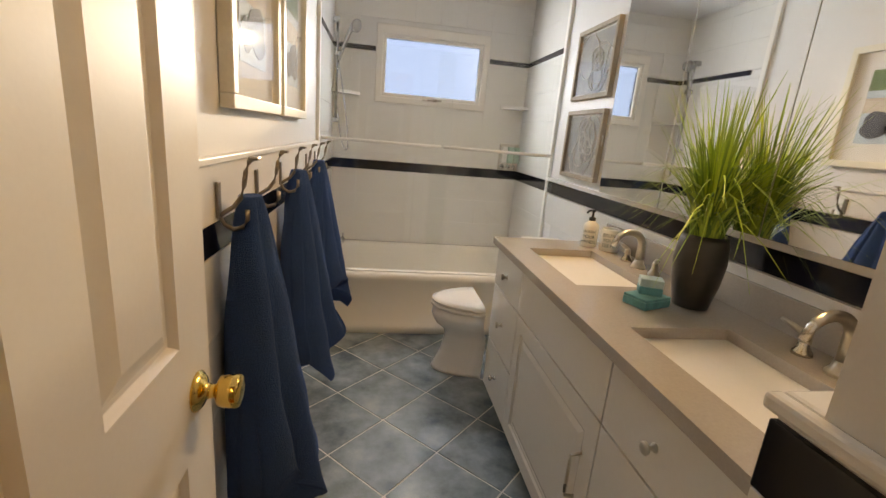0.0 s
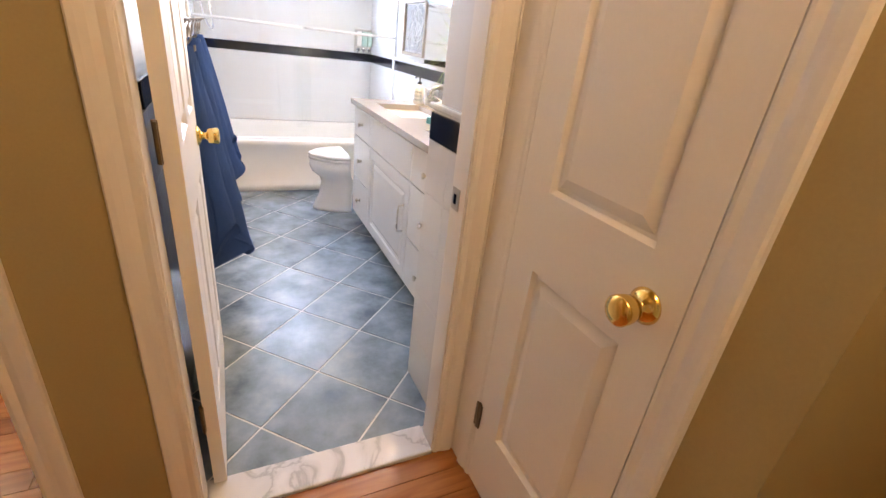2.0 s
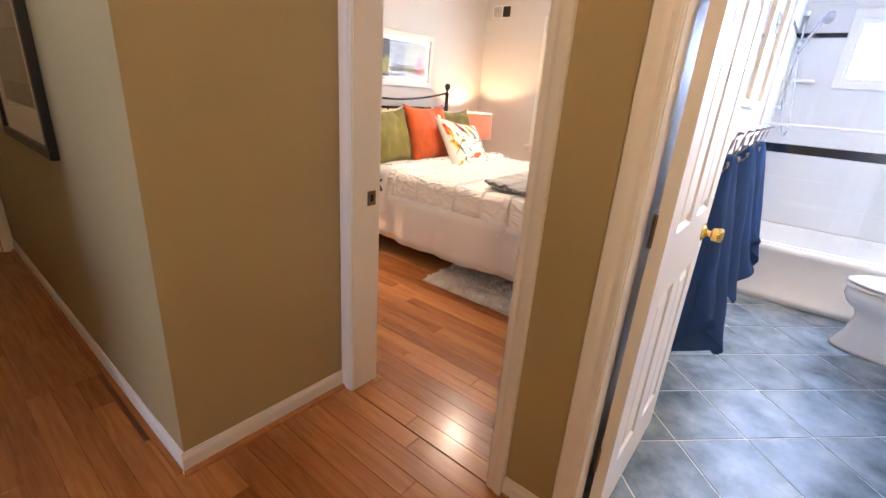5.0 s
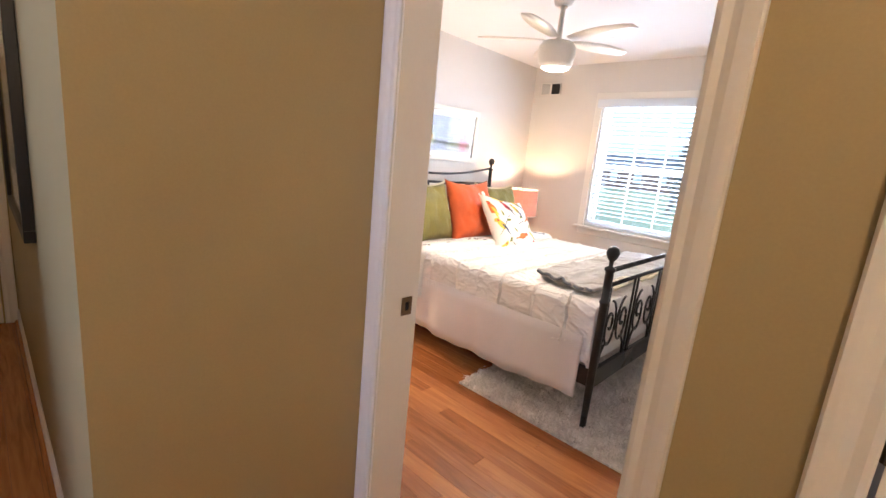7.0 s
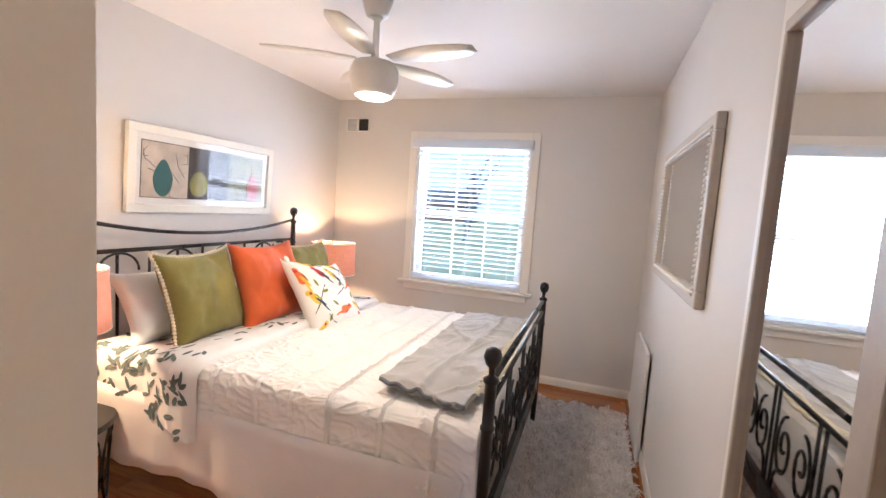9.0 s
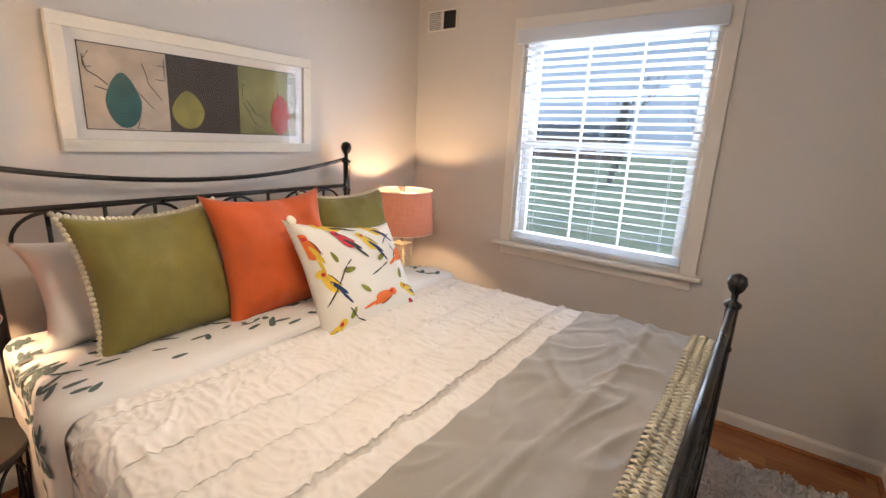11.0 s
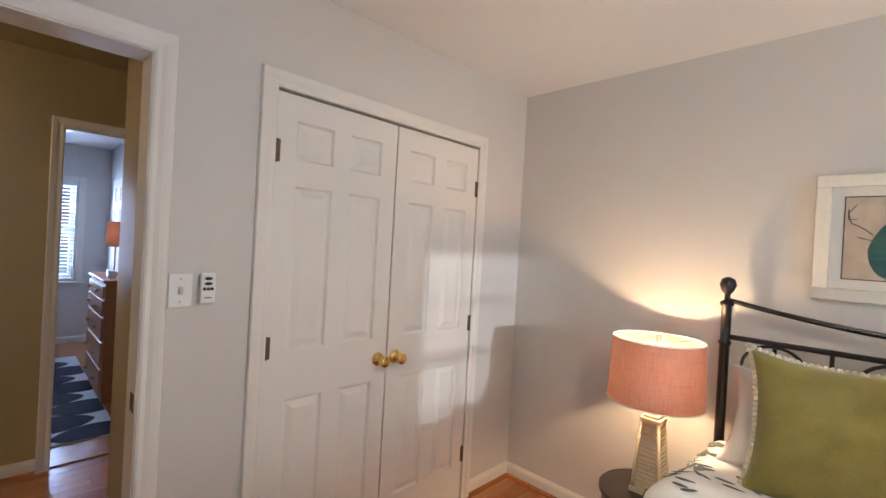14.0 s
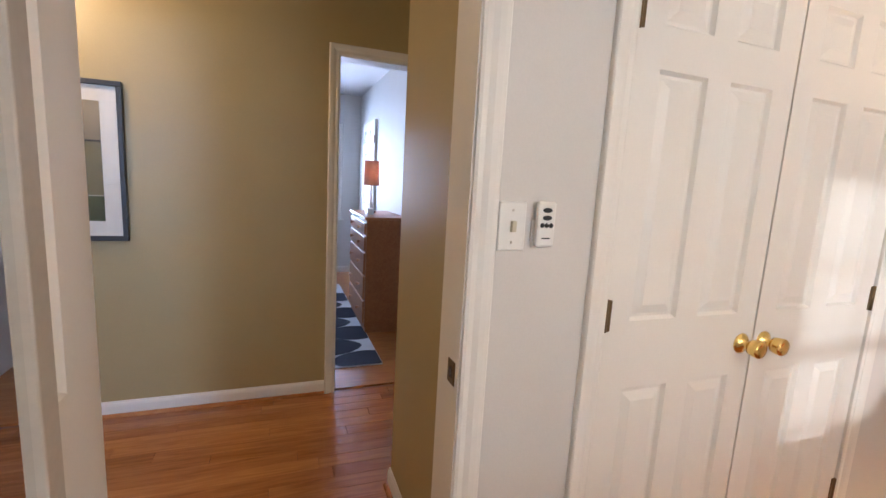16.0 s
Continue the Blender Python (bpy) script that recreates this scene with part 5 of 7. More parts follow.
# the foot end turns down inside the footboard
low = [bm.verts.new((X1 + 0.005, v.co.y, min(v.co.z, max(0.36, v.co.z - 0.26)))) for v in grid[NXQ]]
for j in range(NSQ):
    bm.faces.new((grid[NXQ][j], low[j], low[j + 1], grid[NXQ][j + 1])).smooth = True
comforter = thing("comforter", (0, 0, 0), "rumpled white cotton comforter with ruffled seams across the bed", "comforter")
cover = part("cover", bm, M_COTTON, comforter, "", True)
for rx, k in RUFFLES:
    bm = bmesh.new()
    pts = []
    for j in range(241):
        s = 0.06 + 0.88 * j / 240
        d = s * 2.2
        x = rx + (0.012 * nz(d * 5, 3.1) + 0.004 * nz(d * 17, 7.7)) * (1 + 0.5 * math.sin(rx * 40)) - 0.006
        pts.append(quilt_point(x, s) + Vector((0.003 * math.sin(j * 1.9), 0, 0.0015 + 0.002 * math.sin(j * 1.3))))
    tube(bm, pts, 0.0022 + 0.001 * k, 6)
    part("seam_ruffle", bm, M_COTTON, comforter, "", True)
mod = cover.modifiers.new("thick", "SOLIDIFY")
mod.thickness, mod.offset = 0.008, -1


# turned-down sheet with a leaf print, and the sheet under the pillows
def sheet_point(x, s):
    hem = 0.40 + 0.03 * math.sin(11 * x)
    e = (x + 2.52) / 0.055
    fold = 0.034 * (math.sqrt(max(0.0, 1 - e * e)) if e > 0 else max(0.0, min(1.0, (x + 2.80) / 0.2)))
    y, z, n = quilt_profile(s, x, BY0 - 0.02, BY1 + 0.095, 0.70, hem, hem)
    return Vector((x, y, z)) + n * (fold + 0.006 * nz(x * 3, s * 8, 5.0) + 0.005 * nz(x * 9, s * 24, 9.0))


bm = bmesh.new()
NXS, NSS = 120, 170
grid = [[bm.verts.new(sheet_point(-3.18 + 0.715 * i / NXS, j / NSS)) for j in range(NSS + 1)] for i in range(NXS + 1)]
for i in range(NXS):
    for j in range(NSS):
        bm.faces.new((grid[i][j], grid[i + 1][j], grid[i + 1][j + 1], grid[i][j + 1])).smooth = True
sheet = thing("printed_sheet", (0, 0, 0), "white sheet with small dark leaf print folded over the comforter", "sheet")
part("cloth", bm, M_SHEET, sheet)
bm = bmesh.new()
rg = random.Random(11)
for k in range(250):
    x, s, a = rg.uniform(-3.15, -2.50), (rg.random() if k % 3 else rg.uniform(0.0, 0.16)), rg.uniform(0, math.pi)
    L, W = rg.uniform(0.024, 0.038), rg.uniform(0.009, 0.013)
    c = [sheet_point(x, s), sheet_point(x + 0.004, s), sheet_point(x, min(1, s + 0.003))]
    ex, ey = (c[1] - c[0]).normalized(), (c[2] - c[0])
    ey = ey.normalized() if ey.length > 1e-6 else Vector((0, 1, 0))
    nn = ex.cross(ey).normalized()
    p = c[0] + nn * 0.003
    vs = []
    for j in range(10):
        t = 2 * math.pi * j / 10
        q = (L * math.cos(t), W * math.sin(t) * (1 - 0.25 * math.cos(t)))
        vs.append(bm.verts.new(p + ex * (q[0] * math.cos(a) - q[1] * math.sin(a)) + ey * (q[0] * math.sin(a) + q[1] * math.cos(a))))
    bm.faces.new(vs)
lv = part("leaf_print", bm, M_LEAFINK, sheet, "small dark teal leaves")
lv["kind"] = "stuff"

# throw with a knotted fringe
TX0, TX1, TY0, TY1 = -1.675, -1.275, 1.50, 3.02


def throw_z(x, y):
    base = 0.745 + 0.016 * nz(x * 3, y * 3, 8.0) + 0.016 * abs(nz(x * 6 + 1.2 * nz(y * 4, x * 2), y * 5, 3.3)) + 0.010 * max(0.0, 1 - 5 * abs(nz(x * 4 + y * 2.2, y * 1.6 - x, 6.1))) ** 1.3 + 0.006 * max(0.0, 1 - 5 * abs(nz(x * 9 - y * 3, y * 4, 3.1))) + 0.012 * math.exp(-((x + 1.45 - 0.04 * math.sin(3 * y)) / 0.018) ** 2)
    edge = max(0, y - 2.90)
    return base - edge * edge * 5.0


bm = bmesh.new()
NI, NJ = 90, 190
grid = []
for i in range(NI + 1):
    row = []
    for j in range(NJ + 1):
        u, v = i / NI, j / NJ
        x = TX0 + (TX1 - TX0) * u - 0.012 * (1 - u) * v + 0.010 * nz(v * 6, 2.2)
        y = TY0 + (TY1 - TY0) * v - 0.09 * u * (1 - v) + 0.012 * nz(u * 5, 9.1)
        row.append(bm.verts.new((x, y, throw_z(x, y))))
    grid.append(row)
for i in range(NI):
    for j in range(NJ):
        bm.faces.new((grid[i][j], grid[i + 1][j], grid[i + 1][j + 1], grid[i][j + 1])).smooth = True
thr = thing("throw_blanket", (0, 0, 0), "folded grey-taupe throw with knotted fringe at the bed's foot", "blanket")
tb = part("cloth", bm, M_THROW, thr)
mod = tb.modifiers.new("thick", "SOLIDIFY")
mod.thickness, mod.offset = 0.022, -1
bm = bmesh.new()
tube(bm, [(TX0 + (TX1 - TX0) * k / 30, TY0 - 0.002 - 0.09 * k / 30 + 0.006 * math.sin(k), throw_z(TX0 + (TX1 - TX0) * k / 30, TY0) - 0.008) for k in range(31)], 0.009, 8)
part("folded_edge", bm, M_HEM, thr, "dark grey underside showing at the fold", True)
bm = bmesh.new()
NF = 62
for row in range(3):
    for k in range(NF):
        y = TY0 + 0.03 + (TY1 - TY0 - 0.10) * (k + 0.5 * (row % 2)) / NF
        dy = (TY1 - TY0 - 0.10) / NF * 0.5
        x = TX1 + 0.026 * row
        for s in (-1, 1):
            tube(bm, [(x, y, throw_z(x, y) + 0.004), (x + 0.012, y + s * dy * 0.3, throw_z(x, y) + 0.009), (x + 0.028, y + s * dy, throw_z(x, y) + 0.003)], 0.0036, 5)
fr = part("fringe", bm, M_POM, thr, "cream knotted lattice fringe")
fr["kind"] = "stuff"


def cushion(name, m, size, thick, material, label, category="cushion", group="", n=26, flange=0.0, seed=0, crumple=0.010):
    """A stuffed square cushion: x and z span its face, y its thickness; corners drawn out."""
    th = thing(name, (0, 0, 0), label, category, group)
    th.matrix_world = m
    bm = bmesh.new()
    def surf(u, v, side):
        cu, cv = 1 - abs(u) ** 3.2, 1 - abs(v) ** 3.2
        t = thick / 2 * (cu * cv) ** 0.5
        x = size[0] / 2 * u * (1 - 0.16 * (1 - abs(v) ** 2.4) * abs(u) ** 1.5)
        z = size[1] / 2 * v * (1 - 0.16 * (1 - abs(u) ** 2.4) * abs(v) ** 1.5)
        wr = crumple * nz(u * 2.3 + seed, v * 2.3, side * 3.0) + crumple * 0.5 * nz(u * 6 + seed, v * 5, side * 9.0)
        return Vector((x, side * (t + wr * min(1, t / thick * 3)), z))
    for side in (-1, 1):
        g = [[bm.verts.new(surf(-1 + 2 * i / n, -1 + 2 * j / n, side)) for j in range(n + 1)] for i in range(n + 1)]
        for i in range(n):
            for j in range(n):
                q = (g[i][j], g[i + 1][j], g[i + 1][j + 1], g[i][j + 1])
                bm.faces.new(q if side < 0 else tuple(reversed(q))).smooth = True
    bmesh.ops.remove_doubles(bm, verts=bm.verts, dist=0.0008)
    part("cover", bm, material, th)
    return th, surf


def lean(x, y, z, yaw, back, roll=0.0):
    """Face towards +x, turned by yaw, leaning back, rolled in its own plane."""
    return Matrix.Translation((x, y, z)) @ Matrix.Rotation(math.pi / 2 + radians(yaw), 4, "Z") @ Matrix.Rotation(-radians(back), 4, "X") @ Matrix.Rotation(radians(roll), 4, "Y")


cushion("sleeping_pillow", lean(-3.06, 1.70, 0.865, 0, 30), (0.66, 0.42), 0.16, M_SHEET, "white sleeping pillow propped on the headboard", "pillow", "sleeping pillows", seed=3)
cushion("sleeping_pillow", lean(-3.06, 2.52, 0.855, 0, 30), (0.66, 0.42), 0.16, M_SHEET, "white sleeping pillow propped on the headboard", "pillow", "sleeping pillows", seed=5)
for yc, sd, yw, tall in ((1.74, 1, 4, 0.50), (2.685, 2, -4, 0.49)):
    gp, sf = cushion("velvet_cushion", lean(-2.90, yc, 0.905, yw, 19), (0.53, tall + 0.03), 0.19, M_VELVET, "olive green velvet cushion edged with cream pompoms", "cushion", "olive cushions", seed=sd, crumple=0.018)
    bm = bmesh.new()
    for k in range(30):
        for uv in ((-1, -1 + 2 * k / 29), (-1 + 2 * k / 29, 1)):
            p = sf(uv[0], uv[1], -1)
            bmesh.ops.create_icosphere(bm, subdivisions=1, radius=0.011, matrix=Matrix.Translation(p + Vector((0.004 * uv[0], 0, 0.004 * uv[1]))))
    pp = part("pompom_trim", bm, M_POM, gp, "cream pompom edging", True)
oc, _ = cushion("velvet_cushion", lean(-2.82, 2.175, 0.925, 0, 17), (0.57, 0.56), 0.18, M_RUST, "rust orange velvet cushion between the green ones", "cushion", seed=8, crumple=0.022)
bp_, bsf = cushion("printed_cushion", lean(-2.54, 2.40, 0.826, 5, 36, 10), (0.62, 0.57), 0.18, M_LINEN, "white linen cushion printed with bright sprigs and dabs", "cushion", seed=12, crumple=0.005)
INKS = {"red": mat("red_print", (0.52, 0.03, 0.05), 0.9, vary=0.2, bump=0), "orange": mat("orange_print", (0.72, 0.16, 0.03), 0.9, vary=0.2, bump=0), "yellow": mat("yellow_print", (0.70, 0.50, 0.06), 0.9, vary=0.2, bump=0), "navy": mat("navy_print", (0.02, 0.045, 0.12), 0.9, vary=0.3, bump=0), "olive": mat("olive_print", (0.20, 0.22, 0.03), 0.9, vary=0.3, bump=0), "black": M_INKB}


def dab(bm, u, v, ru, rv, ang, lift=0.003, n=14, pinch=0.0):
    vs = []
    for k in range(n):
        t = 2 * math.pi * k / n
        a, b = ru * math.cos(t), rv * math.sin(t) * (1 - pinch * math.cos(t))
        uu, vv = u + a * math.cos(ang) - b * math.sin(ang), v + a * math.sin(ang) + b * math.cos(ang)
        uu, vv = max(-0.98, min(0.98, uu)), max(-0.98, min(0.98, vv))
        vs.append(bm.verts.new(bsf(uu, vv, -1) + Vector((0, -lift, 0))))
    c = bm.verts.new(bsf(max(-0.98, min(0.98, u)), max(-0.98, min(0.98, v)), -1) + Vector((0, -lift - 0.001, 0)))
    for k in range(n):
        bm.faces.new((vs[k], vs[(k + 1) % n], c))


def twig(bm, pts, w=0.012):
    for (u0, v0), (u1, v1) in zip(pts, pts[1:]):
        a = math.atan2(v1 - v0, u1 - u0)
        dab(bm, (u0 + u1) / 2, (v0 + v1) / 2, math.hypot(u1 - u0, v1 - v0) / 2 + 0.01, w, a, 0.0045, 8)


MOTIFS = ((-0.30, 0.55, "red", 130, "black"), (0.12, 0.50, "yellow", 125, "navy"), (-0.45, 0.86, "yellow", 170, "black"), (0.35, 0.80, "yellow", 140, "navy"), (-0.80, -0.12, "yellow", 125, "navy"), (0.06, -0.48, "orange", 20, "orange"), (0.70, -0.40, "yellow", 160, "black"), (0.72, -0.80, "red", 120, "navy"), (0.78, 0.28, "orange", 30, "orange"), (-0.92, 0.45, "orange", 100, "yellow"), (-0.88, -0.88, "yellow", 40, "black"))
layers = {k: bmesh.new() for k in INKS}
for u, v, c1, ang, c2 in MOTIFS:
    a = radians(ang)
    dx, dy = math.cos(a), math.sin(a)
    dab(layers[c1], u, v, 0.19, 0.10, a, 0.003, pinch=0.3)
    dab(layers[c1], u + 0.19 * dx, v + 0.19 * dy, 0.075, 0.065, a, 0.0035)
    dab(layers[c2], u - 0.12 * dx + 0.03, v - 0.12 * dy, 0.17, 0.036, a + 0.2, 0.0042)
    dab(layers[c2], u - 0.30 * dx, v - 0.30 * dy, 0.16, 0.024, a, 0.0042)
    dab(layers["black"], u - 0.02 * dx + 0.08 * dy, v - 0.02 * dy - 0.08 * dx, 0.14, 0.010, a + 0.15, 0.0045)
    dab(layers["red" if c1 != "red" else "black"], u + 0.15 * dx, v + 0.15 * dy + 0.02, 0.035, 0.03, a, 0.005)
for pts in (((-0.95, -0.45), (-0.7, -0.2), (-0.45, 0.1), (-0.35, 0.18)), ((-0.05, -0.10), (0.2, 0.02), (0.35, 0.10)), ((0.05, -0.75), (0.3, -0.82), (0.5, -0.9)), ((0.4, 0.45), (0.55, 0.62), (0.7, 0.68)), ((-0.6, -0.55), (-0.5, -0.75), (-0.35, -0.85)), ((0.5, 0.1), (0.62, 0.3), (0.55, 0.45))):
    twig(layers["black"], pts)
for u, v, a in ((-0.62, 0.25, 1.9), (-0.42, 0.02, 0.2), (0.25, 0.2, 0.6), (0.55, -0.1, 1.2), (-0.25, -0.3, 2.4), (-0.55, -0.65, 1.0)):
    dab(layers["olive"], u, v, 0.10, 0.04, a, 0.0035, pinch=0.2)
for k, b in layers.items():
    pk = part("print_" + k, b, INKS[k], bp_, k + " printed dabs and sprigs")
    pk["kind"] = "stuff"
bm = bmesh.new()
bp_m = bsf(-0.96, 0.96, -1)
lathe(bm, [(0.004, 0.0), (0.020, 0.004), (0.022, 0.009), (0.016, 0.013)], 18, Matrix.Translation(bp_m + Vector((0.01, -0.008, -0.002))) @ Matrix.Rotation(math.pi / 2, 4, "X"))
part("button", bm, M_POM, bp_, "large cream corner button", True)

# bedside tables and lamps
M_TABLE = mat("black_table_top", (0.012, 0.011, 0.010), 0.35, grain=50, vary=0.3)
M_LAMPW = mat("chalky_cream_lamp_base", (0.62, 0.56, 0.42), 0.7, grain=70, vary=0.12, bump=0.15)
M_SHADE, sn, sl, sb = nodes_of("coral_linen_shade")
sb.inputs["Base Color"].default_value = (0.62, 0.27, 0.19, 1)
sb.inputs["Roughness"].default_value = 0.95
trn = sn.new("ShaderNodeBsdfTranslucent")
stc = sn.new("ShaderNodeTexCoord")
col = []
for scl in ((6, 6, 260), (160, 160, 5)):
    mp_ = sn.new("ShaderNodeMapping")
    mp_.inputs["Scale"].default_value = scl
    sl.new(stc.outputs["Object"], mp_.inputs[0])
    nn_ = sn.new("ShaderNodeTexNoise")
    nn_.inputs["Scale"].default_value = 1.6
    nn_.inputs["Detail"].default_value = 3
    sl.new(mp_.outputs[0], nn_.inputs[0])
    col.append(nn_)
sm = sn.new("ShaderNodeMath")
sm.operation = "MULTIPLY"
sl.new(col[0].outputs[0], sm.inputs[0])
sl.new(col[1].outputs[0], sm.inputs[1])
sr = sn.new("ShaderNodeMapRange")
sr.inputs[1].default_value, sr.inputs[2].default_value = 0.14, 0.36
sl.new(sm.outputs[0], sr.inputs[0])
sc_ = sn.new("ShaderNodeMixRGB")
sc_.inputs[1].default_value, sc_.inputs[2].default_value = (0.42, 0.185, 0.135, 1), (0.50, 0.245, 0.185, 1)
sl.new(sr.outputs[0], sc_.inputs[0])
sl.new(sc_.outputs[0], sb.inputs["Base Color"])
sl.new(sc_.outputs[0], trn.inputs[0])
smx = sn.new("ShaderNodeMixShader")
smx.inputs[0].default_value = 0.055
sl.new(sb.outputs[0], smx.inputs[1])
sl.new(trn.outputs[0], smx.inputs[2])
sl.new(smx.outputs[0], sn["Material Output"].inputs[0])
M_BULB = glow("warm_bulb", (1.0, 0.78, 0.5), 12.0)


def side_table(x, y):
    tb_ = thing("side_table", (x, y, 0), "round black drum side table with looped iron sides", "side table", "bedside tables")
    bm = bmesh.new()
    lathe(bm, [(0.205, 0.398), (0.210, 0.402), (0.210, 0.416), (0.206, 0.420)], 40)
    part("top", bm, M_TABLE, tb_, "", False)
    for z, r in ((0.012, 0.17), (0.392, 0.195)):
        bm = bmesh.new()
        tube(bm, [(r * math.cos(2 * math.pi * k / 36), r * math.sin(2 * math.pi * k / 36), z) for k in range(36)], 0.009, 8, True)
        part("ring", bm, M_IRON, tb_)
    for k in range(8):
        bm = bmesh.new()
        a0 = 2 * math.pi * k / 8
        pts = []
        for j in range(25):
            t = 2 * math.pi * j / 24
            a = a0 + 0.36 * math.sin(t)
            z = 0.202 - 0.182 * math.cos(t)
            r = 0.17 + 0.025 * z / 0.39
            pts.append((r * math.cos(a), r * math.sin(a), z))
        tube(bm, pts[:-1], 0.006, 6, True)
        part("loop", bm, M_IRON, tb_)
    return tb_


def table_lamp(x, y, z):
    la = thing("table_lamp", (x, y, z), "lit table lamp with coral linen drum shade and louvred base", "table lamp", "bedside lamps", 0)
    bm = boxes((-0.068, 0.068, -0.068, 0.068, 0.0, 0.022, 0.004))
    part("plinth", bm, M_LAMPW, la)
    bm = bmesh.new()
    def sq(w, zz):
        return [(-w, -w, zz), (w, -w, zz), (w, w, zz), (-w, w, zz)]
    rs = [[bm.verts.new(p) for p in sq(*a)] for a in ((0.052, 0.022), (0.030, 0.315))]
    for k in range(4):
        bm.faces.new((rs[0][k], rs[0][(k + 1) % 4], rs[1][(k + 1) % 4], rs[1][k]))
    bm.faces.new(rs[1])
    part("core", bm, M_LAMPW, la)
    for k in range(4):
        bm = bmesh.new()
        a, b = [Vector(((0.056 if j == 0 else 0.034) * sx, (0.056 if j == 0 else 0.034) * sy, 0.022 if j == 0 else 0.315)) for j in (0, 1) for sx, sy in [((-1, -1), (1, -1), (1, 1), (-1, 1))[k]]]
        tube(bm, [a, b], 0.010, 4)
        part("corner_post", bm, M_LAMPW, la)
    bm = bmesh.new()
    for j in range(14):
        zz = 0.045 + 0.0185 * j
        w = 0.052 - 0.022 * (zz - 0.022) / 0.293
        for k in range(4):
            box(bm, -w + 0.006, w - 0.006, -w - 0.010, -w + 0.002, zz, zz + 0.010, m=Matrix.Rotation(math.pi / 2 * k, 4, "Z"))
    part("louvres", bm, M_LAMPW, la, "thin horizontal louvre slats")
    bm = boxes((-0.045, 0.045, -0.045, 0.045, 0.315, 0.334, 0.004), (-0.034, 0.034, -0.034, 0.034, 0.334, 0.346, 0.003))
    lathe(bm, [(0.016, 0.346), (0.014, 0.40), (0.018, 0.405), (0.018, 0.45)], 14)
    part("neck", bm, M_LAMPW, la)
    bm = bmesh.new()
    bo_, to_ = 0.410, 0.685
    lathe(bm, [(0.200, bo_), (0.1885, to_)], 56, cap=False)
    s_ = part("shade", bm, M_SHADE, la, "coral linen drum shade", True)
    for zz, rr in ((bo_, 0.200), (to_, 0.1885)):
        bm = bmesh.new()
        tube(bm, [(rr * math.cos(2 * math.pi * k / 48), rr * math.sin(2 * math.pi * k / 48), zz) for k in range(48)], 0.003, 6, True)
        part("shade_rim", bm, M_LINEN, la, "pale rolled rim")
    bm = bmesh.new()
    for k in range(3):
        a = 2 * math.pi * k / 3 + 0.4
        tube(bm, [(0, 0, to_ - 0.02), (0.187 * math.cos(a), 0.187 * math.sin(a), to_ - 0.004)], 0.002, 5)
    for s in (-1, 1):
        tube(bm, [(0.012 * s, 0, 0.44), (0.05 * s, 0, 0.50), (0.05 * s, 0, 0.58), (0.012 * s, 0, to_ - 0.02), (0, 0, to_ - 0.02)], 0.002, 5)
    part("harp", bm, M_NICKEL, la)
    bm = bmesh.new()
    lathe(bm, [(0.004, to_ - 0.02), (0.012, to_ - 0.012), (0.016, to_ + 0.004), (0.010, to_ + 0.018), (0.003, to_ + 0.022)], 12)
    part("finial", bm, M_LINEN, la, "cream ball finial", True)
    return la


for y in (1.115, 3.265):
    side_table(-3.05, y)
    table_lamp(-3.06, y, 0.420)


